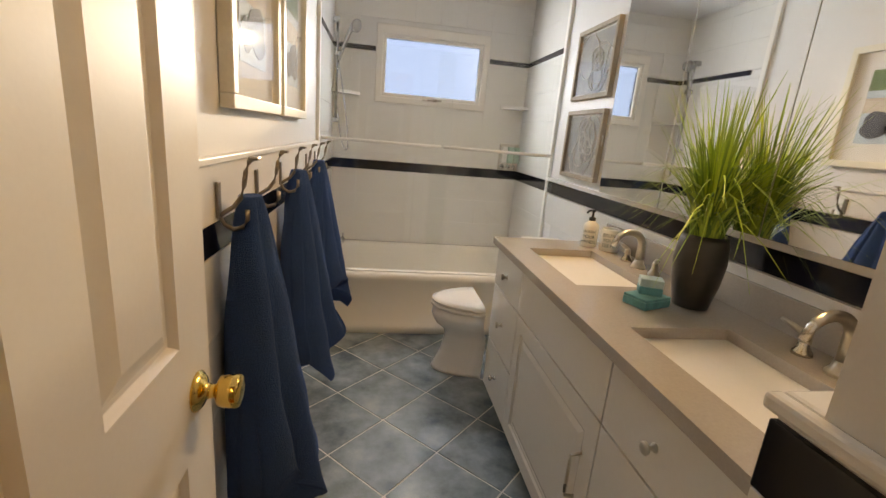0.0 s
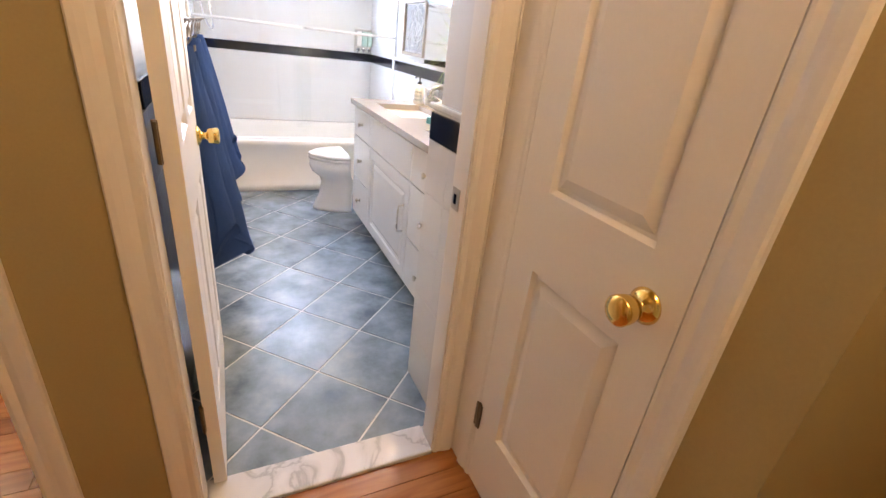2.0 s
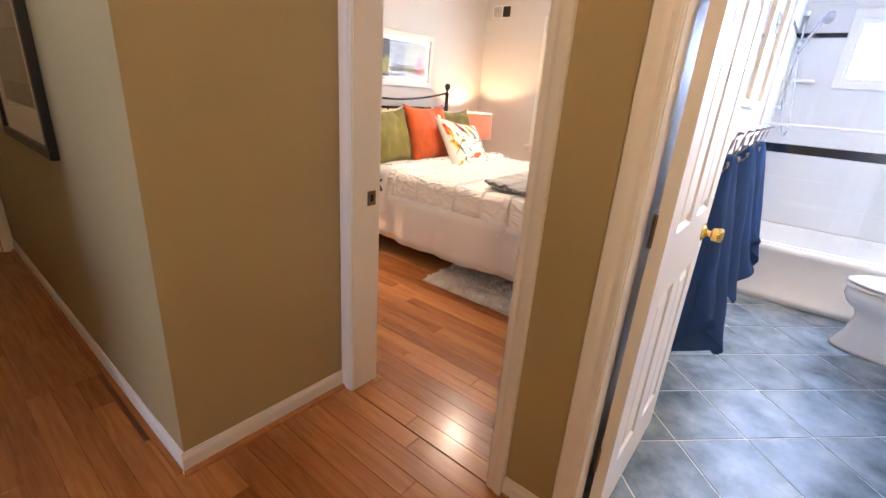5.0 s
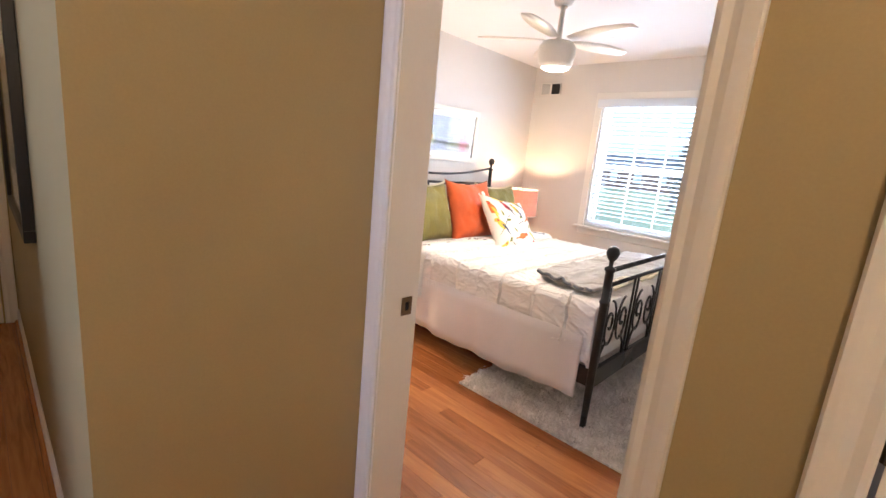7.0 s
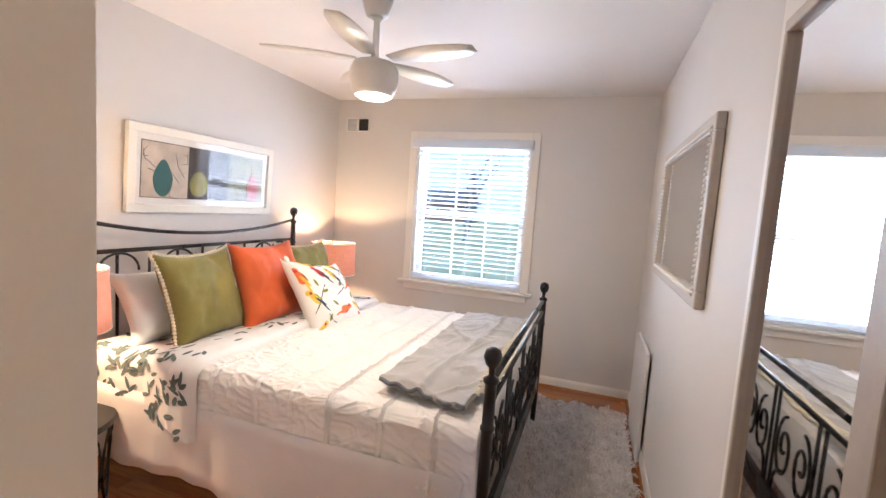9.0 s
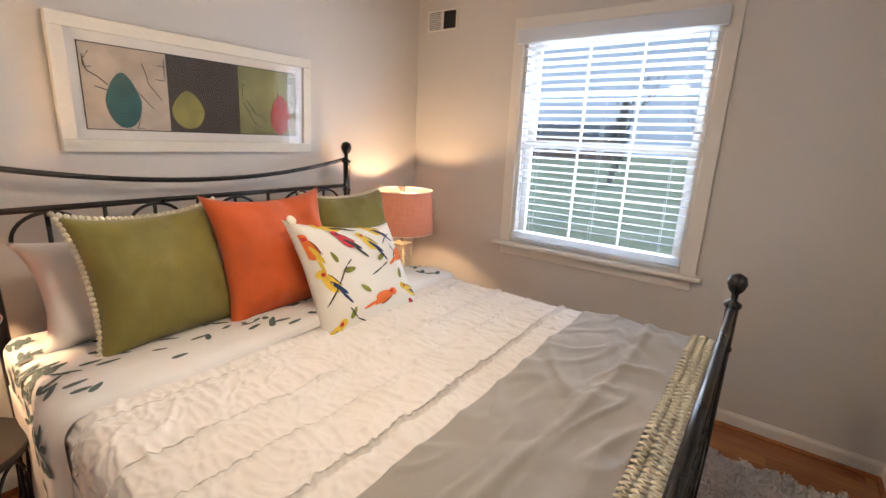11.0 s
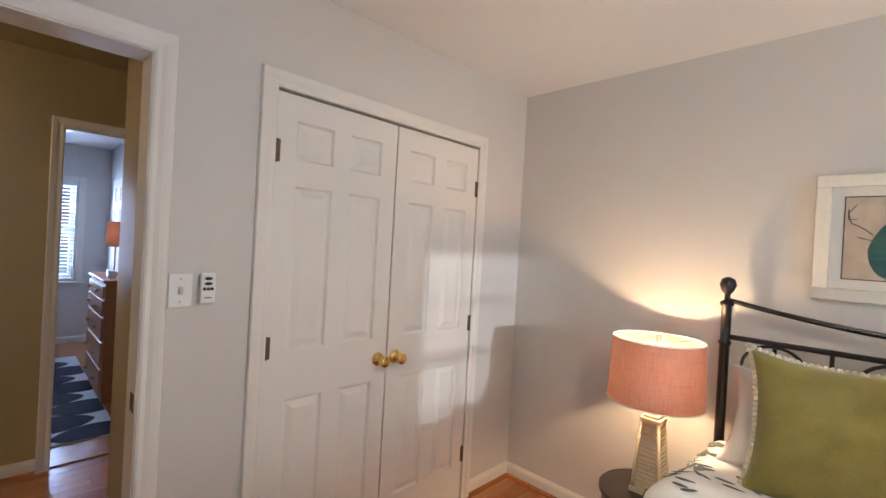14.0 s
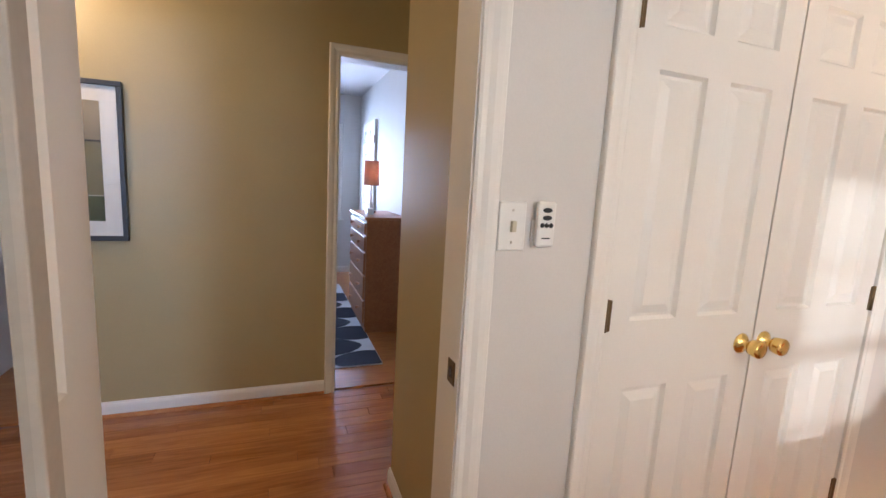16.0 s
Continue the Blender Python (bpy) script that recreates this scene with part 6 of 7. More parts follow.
# wide bird-like silhouettes become plain tall rounded shapes
def art_triptych(th, w, h, y):
    cols = (("left_panel", -0.5, -0.18, M_SAND), ("middle_panel", -0.18, 0.16, mat("umber_paint", (0.045, 0.034, 0.028), 0.7, grain=14, vary=0.4, bump=0)), ("right_panel", 0.16, 0.5, mat("moss_paint", (0.22, 0.22, 0.09), 0.7, grain=9, vary=0.5, bump=0)))
    for nm, a, b, m_ in cols:
        part(nm, boxes((a * w, b * w, y - 0.002, y, -h / 2, h / 2)), m_, th)
    bm = bmesh.new()
    rg = random.Random(3)
    for k in range(14):
        x0, z0 = (rg.uniform(-0.48, -0.2) if k < 8 else rg.uniform(0.2, 0.48)) * w, rg.uniform(-0.45, 0.45) * h
        pts = [(x0, y - 0.003, z0)]
        a = rg.uniform(0, 6)
        for j in range(4):
            a += rg.uniform(-0.9, 0.9)
            x0 = min(max(x0 + 0.04 * math.cos(a), (-0.49 if k < 8 else 0.18) * w), (-0.19 if k < 8 else 0.49) * w)
            z0 = min(max(z0 + 0.04 * math.sin(a), -0.48 * h), 0.48 * h)
            pts.append((x0, y - 0.003, z0))
        tube(bm, pts, 0.0016, 4)
    part("painted_cracks", bm, M_INKB, th, "thin dark branching lines")
    for nm, cx, cz, rx, rz, m_ in (("teal_shape", -0.36, -0.14, 0.068, 0.34, mat("teal_paint", (0.02, 0.10, 0.10), 0.7, grain=16, vary=0.4, bump=0)), ("olive_shape", -0.095, -0.20, 0.075, 0.26, mat("chartreuse_paint", (0.25, 0.23, 0.06), 0.7, grain=16, vary=0.5, bump=0)), ("red_shape", 0.40, -0.18, 0.062, 0.32, mat("coral_paint", (0.36, 0.05, 0.03), 0.7, grain=16, vary=0.3, bump=0))):
        bm = bmesh.new()
        prism(bm, [(cx * w + rx * w * math.cos(t) * (1 - 0.35 * max(0, math.sin(t)) ), max(-h / 2, cz * h + rz * h * math.sin(t) * 1.0)) for t in [2 * math.pi * k / 24 for k in range(24)]], 0.003, 0.0045, Matrix.Translation((0, y, 0)) @ Matrix.Rotation(math.pi / 2, 4, "X"))
        part(nm, bm, m_, th, "plain rounded " + nm.split("_")[0] + " painted shape")
    part("dark_liner", boxes((-w / 2 - 0.004, w / 2 + 0.004, y - 0.0012, y + 0.001, -h / 2 - 0.004, h / 2 + 0.004)), M_INKB, th)


M_WHITEFRAME = mat("white_painted_frame", (0.74, 0.71, 0.63), 0.45, grain=70, vary=0.05, bump=0.06)
picture("triptych_painting", Matrix.Translation((WX + 0.013, 2.176, 1.588)) @ TOWEST @ Matrix.Rotation(radians(2.6), 4, "X"), 1.135, 0.50, 0.048, 0.032, M_WHITEFRAME, "wide three-panel painting in a broad white frame", art_triptych, 0.042)

# ceiling fan
M_FAN = mat("white_fan_enamel", (0.74, 0.72, 0.68), 0.35, vary=0.03, bump=0.0)
fan = thing("ceiling_fan", (-1.975, 1.865, CE), "white ceiling fan with slim blades and a lit drum", "ceiling fan")
bm = bmesh.new()
lathe(bm, [(0.075, 0.0), (0.072, -0.02), (0.055, -0.075), (0.02, -0.08)][::-1], 28)
part("canopy", bm, M_FAN, fan, "", True)
bm = bmesh.new()
lathe(bm, [(0.040, -0.29), (0.018, -0.275), (0.016, -0.10), (0.03, -0.085)], 20)
part("neck", bm, M_FAN, fan, "", True)
bm = bmesh.new()
lathe(bm, [(0.092, -0.455), (0.108, -0.43), (0.12, -0.38), (0.118, -0.33), (0.10, -0.30), (0.04, -0.288)], 32)
part("motor_housing", bm, M_FAN, fan, "", True)
bm = bmesh.new()
lathe(bm, [(0.02, -0.470), (0.07, -0.466), (0.088, -0.456)], 28)
part("light_lens", bm, glow("fan_light_glow", (1.0, 0.90, 0.74), 7.0), fan, "glowing white light lens", True)
for k in range(5):
    a = radians(-10 + 72 * k)
    bm = bmesh.new()
    st = []
    for j in range(13):
        u = j / 12
        r = 0.09 + 0.44 * u
        w = (0.016 + 0.056 * math.sin(math.pi * min(1, 0.12 + 0.72 * u)) ** 1.2) * (1 if j < 12 else 0.75)
        for s in (-1, 1):
            tw = s * w * 0.12
            st.append(Matrix.Rotation(a, 4, "Z") @ Vector((r, s * w + 0.02 * u, -0.285 - tw + 0.005 * u)))
    top_, bot_ = [bm.verts.new(p + Vector((0, 0, 0.004))) for p in st], [bm.verts.new(p) for p in st]
    for j in range(12):
        i0 = 2 * j
        bm.faces.new((top_[i0], top_[i0 + 1], top_[i0 + 3], top_[i0 + 2])).smooth = True
        bm.faces.new((bot_[i0], bot_[i0 + 2], bot_[i0 + 3], bot_[i0 + 1])).smooth = True
        bm.faces.new((top_[i0], top_[i0 + 2], bot_[i0 + 2], bot_[i0]))
        bm.faces.new((top_[i0 + 1], bot_[i0 + 1], bot_[i0 + 3], top_[i0 + 3]))
    bm.faces.new((top_[0], bot_[0], bot_[1], top_[1]))
    bm.faces.new((top_[24], top_[25], bot_[25], bot_[24]))
    part("blade", bm, M_FAN, fan)

# bedroom window
M_VINYL = mat("white_vinyl", (0.80, 0.79, 0.76), 0.35, vary=0.02, bump=0.0)
M_BLIND = mat("white_blind_slat", (0.80, 0.82, 0.84), 0.45, vary=0.02, bump=0.0)
bt_ = M_BLIND.node_tree
btr = bt_.nodes.new("ShaderNodeBsdfTranslucent")
btr.inputs[0].default_value = (0.80, 0.84, 0.88, 1)
bmx = bt_.nodes.new("ShaderNodeMixShader")
bmx.inputs[0].default_value = 0.45
bt_.links.new(bt_.nodes["Principled BSDF"].outputs[0], bmx.inputs[1])
bt_.links.new(btr.outputs[0], bmx.inputs[2])
bt_.links.new(bmx.outputs[0], bt_.nodes["Material Output"].inputs[0])
M_PANE = clear_glass("window_pane", (0.97, 0.985, 1.0))


def sash_window(name, x0, x1, z0, z1, y, out, label, lites=3):
    """A double-hung window in a wall whose room face is at y; out is the way outside."""
    w = thing(name, (0, 0, 0), label, "window")
    w["kind"] = "structure"
    zm = (z0 + z1) / 2
    def yy(a, b):
        return (y + out * a, y + out * b) if out > 0 else (y + out * b, y + out * a)
    part("window_frame", boxes((x0, x0 + 0.03, *yy(0.0, 0.13), z0, z1), (x1 - 0.03, x1, *yy(0.0, 0.13), z0, z1), (x0 + 0.03, x1 - 0.03, *yy(0.0, 0.13), z1 - 0.03, z1), (x0 + 0.03, x1 - 0.03, *yy(0.0, 0.13), z0, z0 + 0.025)), M_VINYL, w)
    for nm, a, b, d in (("upper_sash", zm - 0.015, z1 - 0.03, 0.085), ("lower_sash", z0 + 0.025, zm + 0.02, 0.055)):
        s = part(nm, boxes((x0 + 0.03, x0 + 0.075, *yy(d, d + 0.028), a, b), (x1 - 0.075, x1 - 0.03, *yy(d, d + 0.028), a, b), (x0 + 0.075, x1 - 0.075, *yy(d, d + 0.028), a, a + 0.042), (x0 + 0.075, x1 - 0.075, *yy(d, d + 0.028), b - 0.042, b)), M_VINYL, w)
        g = part("pane", boxes((x0 + 0.075, x1 - 0.075, *yy(d + 0.012, d + 0.016), a + 0.042, b - 0.042)), M_PANE, s)
        g.visible_shadow = False
        for k in range(1, lites):
            xm = x0 + 0.075 + (x1 - x0 - 0.15) * k / lites
            part("muntin", boxes((xm - 0.005, xm + 0.005, *yy(d + 0.005, d + 0.023), a + 0.042, b - 0.042)), M_VINYL, s)
        zz = (a + b) / 2
        part("muntin", boxes((x0 + 0.075, x1 - 0.075, *yy(d + 0.0055, d + 0.0225), zz - 0.005, zz + 0.005)), M_VINYL, s)
    return w


wd = sash_window("window_bedroom", -2.50, -1.44, 0.79, 2.07, NY, 1, "white double-hung window with muntins and open blinds")
bm = bmesh.new()
for r in ((-2.565, -2.495, NY - 0.018, NY + 0.001, 0.785, 2.165), (-1.445, -1.375, NY - 0.018, NY + 0.001, 0.785, 2.165), (-2.495, -1.445, NY - 0.018, NY + 0.001, 2.065, 2.165)):
    box(bm, *r, 0.004)
part("casing", bm, M_TRIM, wd)
part("window_sill", boxes((-2.605, -1.345, NY - 0.06, NY + 0.05, 0.765, 0.788, 0.005)), M_TRIM, wd)
part("apron", boxes((-2.56, -1.39, NY - 0.016, NY + 0.001, 0.70, 0.764, 0.004)), M_TRIM, wd)

bl = thing("window_blind", (0, 0, 0), "white two-inch slat blind lowered with its slats open", "blind")
part("valance", boxes((-2.525, -1.425, NY - 0.06, NY - 0.019, 2.015, 2.095, 0.004)), M_BLIND, bl)
part("headrail", boxes((-2.48, -1.46, NY - 0.018, NY + 0.035, 2.02, 2.066, 0.003)), M_BLIND, bl)
zs = 1.99
tilt = Matrix.Rotation(radians(-14), 4, "X")
slat_me = None
while zs > 0.90:
    if slat_me is None:
        bm = boxes((-0.512, 0.512, -0.024, 0.024, -0.0013, 0.0013))
        slat_me = mesh_of(bm, "slat", M_BLIND)
    ob = new("slat", slat_me)
    ob.parent = bl
    ob.matrix_basis = Matrix.Translation((-1.97, NY + 0.012, zs)) @ tilt
    zs -= 0.0425
part("bottom_rail", boxes((-2.482, -1.458, NY - 0.012, NY + 0.036, 0.822, 0.862, 0.002), (-2.482, -1.458, NY - 0.014, NY + 0.038, 0.797, 0.819, 0.004)), M_BLIND, bl)
bm = bmesh.new()
for x in (-2.36, -1.97, -1.58):
    for d in (-0.014, 0.038):
        tube(bm, [(x, NY + d, 0.82), (x, NY + d, 2.02)], 0.0012, 4)
part("ladder_cords", bm, M_BLIND, bl)
bm = bmesh.new()
tube(bm, [(-1.50, NY - 0.022, 2.0), (-1.50, NY - 0.022, 1.05)], 0.0018, 5)
part("pull_cord", bm, M_BLIND, bl)
bm = bmesh.new()
tube(bm, [(-2.44, NY - 0.022, 2.0), (-2.44, NY - 0.022, 1.0)], 0.003, 6)
part("tilt_wand", bm, M_BLIND, bl)

# wall register
vt = thing("air_vent", (-3.135, NY, 2.222), "small white wall air register, half of it dark", "vent")
part("backing", boxes((-0.118, 0.118, -0.004, -0.001, -0.06, 0.06)), M_BLACKPL, vt)
part("frame", boxes((-0.125, 0.125, -0.012, -0.0045, 0.055, 0.066, 0.002), (-0.125, 0.125, -0.012, -0.0045, -0.066, -0.055, 0.002), (-0.125, -0.115, -0.012, -0.0045, -0.055, 0.055), (0.115, 0.125, -0.012, -0.0045, -0.055, 0.055), (-0.008, 0.010, -0.012, -0.0045, -0.055, 0.055)), M_TRIM, vt)
for k in range(9):
    part("slat", boxes((-0.115, -0.008, -0.008, -0.0048, -0.052 + 0.0118 * k, -0.043 + 0.0118 * k)), M_GROUT, vt)

# switch and fan remote beside the doorway
sw = thing("light_switch", (-1.404, SY, 1.268), "white single toggle light switch plate", "light switch")
part("plate", boxes((-0.036, 0.036, 0.001, 0.007, -0.058, 0.058, 0.003)), M_VINYL, sw)
part("toggle", boxes((-0.006, 0.006, 0.007, 0.018, -0.013, 0.013, 0.002)), M_LAMPW, sw)
for z in (-0.038, 0.038):
    bm = bmesh.new()
    lathe(bm, [(0.0035, 0.0), (0.002, 0.0015)], 8, Matrix.Translation((0, 0.007, z)) @ Matrix.Rotation(-math.pi / 2, 4, "X"))
    part("screw", bm, M_NICKEL, sw)
rm = thing("fan_remote", (-1.485, SY, 1.273), "white fan remote with dark buttons in a wall cradle", "remote")
part("cradle", boxes((-0.028, 0.028, 0.001, 0.010, -0.055, 0.01, 0.004)), M_VINYL, rm)
part("body", boxes((-0.025, 0.025, 0.010, 0.026, -0.052, 0.056, 0.006)), M_VINYL, rm)
for z, xs in ((0.036, (-0.0,)), (0.018, (0.0,)), (0.0, (-0.012, 0.0, 0.012))):
    for x in xs:
        bm = bmesh.new()
        lathe(bm, [(0.006, 0.0), (0.005, 0.002)], 12, Matrix.Translation((x, 0.026, z)) @ Matrix.Rotation(-math.pi / 2, 4, "X") @ Matrix.Diagonal((1.0 if len(xs) > 1 else 2.2, 1, 1, 1)))
        part("button", bm, M_INKB, rm)
part("printed_line", boxes((-0.012, 0.012, 0.0262, 0.0266, -0.032, -0.029)), M_INKB, rm)

# tall mirror on the open door
M_GREYFRAME = mat("greige_mirror_frame", (0.46, 0.41, 0.35), 0.45, grain=60, vary=0.08, bump=0.05)
dm = thing("door_mirror", (DW[1] - 0.0485, 0.152, 0.0), "tall narrow mirror in a pale frame hung on the open door", "mirror", "", 90.0)
mx0, mx1, mz0, mz1 = 0.215, 0.60, 0.55, 1.82
bm = bmesh.new()
for r in ((mx0, mx1, 0.0, 0.028, mz1 - 0.02, mz1), (mx0, mx1, 0.0, 0.028, mz0, mz0 + 0.02), (mx0, mx0 + 0.045, 0.0, 0.028, mz0 + 0.02, mz1 - 0.02), (mx1 - 0.012, mx1, 0.0, 0.028, mz0 + 0.02, mz1 - 0.02)):
    box(bm, *r, 0.003)
part("frame", bm, M_GREYFRAME, dm)
part("mirror_glass", boxes((mx0 + 0.04, mx1 - 0.01, 0.010, 0.016, mz0 + 0.015, mz1 - 0.015)), M_MIRROR, dm)
part("backing", boxes((mx0 + 0.004, mx1 - 0.004, -0.004, 0.006, mz0 + 0.004, mz1 - 0.004)), M_BLACKPL, dm)

# wide wall mirror with a beaded frame
wm = thing("wall_mirror", (EX - 0.001, 2.27, 1.53), "wide mirror in a carved whitewashed frame", "mirror")
W2, H2, F2 = 1.20, 0.71, 0.065
bm = bmesh.new()
for r in ((-0.035, 0, -W2 / 2, W2 / 2, H2 / 2 - F2, H2 / 2), (-0.035, 0, -W2 / 2, W2 / 2, -H2 / 2, -H2 / 2 + F2), (-0.035, 0, -W2 / 2, -W2 / 2 + F2, -H2 / 2 + F2, H2 / 2 - F2), (-0.035, 0, W2 / 2 - F2, W2 / 2, -H2 / 2 + F2, H2 / 2 - F2)):
    box(bm, *r, 0.006)
part("frame", bm, M_GREYFRAME, wm)
part("mirror_glass", boxes((-0.018, -0.010, -W2 / 2 + F2 - 0.01, W2 / 2 - F2 + 0.01, -H2 / 2 + F2 - 0.01, H2 / 2 - F2 + 0.01)), M_MIRROR, wm)
bm = bmesh.new()
for k in range(60):
    for z in (-H2 / 2 + F2 * 0.75, H2 / 2 - F2 * 0.75):
        bmesh.ops.create_icosphere(bm, subdivisions=1, radius=0.009, matrix=Matrix.Translation((-0.036, -W2 / 2 + F2 * 0.75 + (W2 - F2 * 1.5) * k / 59, z)))
for k in range(30):
    for y in (-W2 / 2 + F2 * 0.75, W2 / 2 - F2 * 0.75):
        bmesh.ops.create_icosphere(bm, subdivisions=1, radius=0.009, matrix=Matrix.Translation((-0.036, y, -H2 / 2 + F2 * 0.75 + (H2 - F2 * 1.5) * k / 29)))
part("beading", bm, M_TRIM, wm, "whitewashed carved beading", True)
single("wall_board", boxes((EX - 0.034, EX - 0.014, 2.72, 3.30, 0.002, 0.69, 0.003)), M_WALL, "plain white board standing against the wall", "board")
# wall outlet with a plug, door stops
ot = thing("wall_outlet", (-2.53, NY, 0.35), "white wall outlet with a plug in it", "outlet")
part("plate", boxes((-0.036, 0.036, -0.006, -0.001, -0.058, 0.058, 0.003)), M_VINYL, ot)
part("plug", boxes((-0.015, 0.015, -0.035, -0.006, -0.035, -0.008, 0.004)), M_VINYL, ot)
for x, y, dx in ((WX + 0.012, 0.62, 1),):
    bm = bmesh.new()
    tube(bm, [(x, y, 0.05), (x + 0.055, y, 0.05)], 0.006, 8)
    lathe(bm, [(0.011, 0.0), (0.011, 0.012)], 12, Matrix.Translation((x + 0.055, y, 0.05)) @ Matrix.Rotation(math.pi / 2, 4, "Y"))
    single("door_stop", bm, M_VINYL, "small spring door stop on the baseboard", "door stop")

# shag rug
M_SHAG = mat("grey_beige_shag", (0.70, 0.64, 0.59), 0.95, grain=25, vary=0.35, bump=0.3, stain=9)
rug = thing("shag_rug", (0, 0, 0), "grey-beige shag rug under the foot of the bed", "rug")
RX0, RX1, RY0, RY1 = -1.91, -0.54, 1.16, 3.40
part("backing", boxes((RX0, RX1, RY0, RY1, 0.001, 0.012)), M_SHAG, rug)
rg = random.Random(21)
vs_, fs_ = [], []
for k in range(34000):
    x, y = rg.uniform(RX0, RX1), rg.uniform(RY0, RY1)
    clump = nz(x * 14, y * 14, 2.0)
    a = 9.0 * nz(x * 9, y * 9, 4.0) + rg.uniform(-0.7, 0.7)
    l, h = rg.uniform(0.016, 0.040), rg.uniform(0.016, 0.030) * (1.0 + 1.3 * clump)
    w = rg.uniform(0.003, 0.005)
    dx, dy = math.cos(a), math.sin(a)
    i = len(vs_)
    vs_ += [(x - dy * w, y + dx * w, 0.012), (x + dy * w, y - dx * w, 0.012), (x + dx * l * 0.6 + dy * w, y + dy * l * 0.6 - dx * w, 0.012 + h), (x + dx * l * 0.6 - dy * w, y + dy * l * 0.6 + dx * w, 0.012 + h), (x + dx * l * 1.5, y + dy * l * 1.5, 0.012 + h * 0.6)]
    fs_ += [(i, i + 1, i + 2, i + 3), (i + 3, i + 2, i + 4)]
me = bpy.data.meshes.new("pile")
me.from_pydata(vs_, [], fs_)
M_PILE, pn, pl_, pb = nodes_of("shag_pile")
pb.inputs["Roughness"].default_value = 0.95
pg = pn.new("ShaderNodeNewGeometry")
pr_ = pn.new("ShaderNodeValToRGB")
pr_.color_ramp.elements[0].color = (0.55, 0.49, 0.44, 1)
pr_.color_ramp.elements[1].color = (0.95, 0.90, 0.85, 1)
pt = pn.new("ShaderNodeTexNoise")
pt.inputs["Scale"].default_value = 13
ptc = pn.new("ShaderNodeTexCoord")
pl_.new(ptc.outputs["Object"], pt.inputs[0])
pm = pn.new("ShaderNodeMath")
pm.operation = "MULTIPLY_ADD"
pl_.new(pg.outputs["Random Per Island"], pm.inputs[0])
pm.inputs[1].default_value = 0.5
pl_.new(pt.outputs[0], pm.inputs[2])
ps = pn.new("ShaderNodeMath")
ps.operation = "SUBTRACT"
pl_.new(pm.outputs[0], ps.inputs[0])
ps.inputs[1].default_value = 0.2
pl_.new(ps.outputs[0], pr_.inputs[0])
pl_.new(pr_.outputs[0], pb.inputs["Base Color"])
me.materials.append(M_PILE)
pile = new("pile", me)
pile.parent = rug
tagged(pile, "long tufted shag pile", kind="stuff")

# ---- bedroom across the hall ----
M_PINE = wood("honey_pine", (0.46, 0.20, 0.08), (0.30, 0.11, 0.04), 0.35, axis=1)
M_RUGNAVY = cloth("navy_rug", (0.006, 0.008, 0.026), sheen=0.0)
M_RUGWHITE = cloth("white_rug", (0.66, 0.66, 0.68))
M_RUGGREY = cloth("grey_rug", (0.30, 0.30, 0.33))
w2 = sash_window("window_second_bedroom", -1.66, -0.65, 0.78, 2.0, B2S, -1, "white double-hung window with a half-open blind", 2)
part("casing", boxes((-1.73, -1.66, B2S - 0.001, B2S + 0.018, 0.77, 2.07, 0.004), (-0.65, -0.58, B2S - 0.001, B2S + 0.018, 0.77, 2.07, 0.004), (-1.66, -0.65, B2S - 0.001, B2S + 0.018, 2.0, 2.07, 0.004), (-1.76, -0.55, B2S - 0.001, B2S + 0.05, 0.745, 0.769, 0.004)), M_TRIM, w2)
b2 = thing("window_blind", (0, 0, 0), "white slat blind in the window across the hall", "blind")
part("headrail", boxes((-1.65, -0.66, B2S - 0.03, B2S + 0.03, 1.95, 2.0, 0.003)), M_BLIND, b2)
for k in range(26):
    ob = new("slat", slat_me)
    ob.parent = b2
    ob.matrix_basis = Matrix.Translation((-1.155, B2S - 0.02, 1.93 - 0.0425 * k)) @ Matrix.Diagonal((0.96, 1, 1, 1)) @ Matrix.Rotation(radians(12), 4, "X")
dr = thing("dresser", (0, 0, 0), "tall honey pine dresser with six drawers", "dresser")
DX0, DX1, DY0, DY1, DH = -1.965, -1.60, -3.48, -2.68, 1.03
part("carcass", boxes((DX0, DX1, DY0, DY1, 0.06, DH - 0.025)), M_PINE, dr)
part("top", boxes((DX0, DX1 + 0.02, DY0 - 0.02, DY1 + 0.02, DH - 0.024, DH, 0.005)), M_PINE, dr)
part("plinth", boxes((DX0 + 0.02, DX1 - 0.01, DY0 + 0.01, DY1 - 0.01, 0.0, 0.059)), M_PINE, dr)
zb = 0.08
for hh in (0.215, 0.215, 0.2, 0.135, 0.115):
    dw = part("drawer", boxes((DX1 + 0.001, DX1 + 0.018, DY0 + 0.02, DY1 - 0.02, zb + 0.006, zb + hh - 0.006, 0.004)), M_PINE, dr)
    for y in (DY0 + 0.2, DY1 - 0.2):
        bm = bmesh.new()
        lathe(bm, [(0.008, 0.0), (0.008, 0.012), (0.016, 0.018), (0.014, 0.028), (0.004, 0.031)], 14, Matrix.Translation((DX1 + 0.018, y, zb + hh / 2)) @ Matrix.Rotation(math.pi / 2, 4, "Y"))
        part("knob", bm, M_PINE, dw, "", True)
    zb += hh + 0.006
l2 = thing("dresser_lamp", (-1.73, -3.2, DH), "slim lamp with an orange lit shade on the dresser", "table lamp")
bm = bmesh.new()
lathe(bm, [(0.05, 0.0), (0.05, 0.012), (0.008, 0.02), (0.008, 0.27)], 16)
part("stem", bm, M_IRON, l2)
bm = bmesh.new()
lathe(bm, [(0.075, 0.26), (0.068, 0.49)], 28, cap=False)
part("shade", bm, M_SHADE, l2, "glowing orange shade", True)
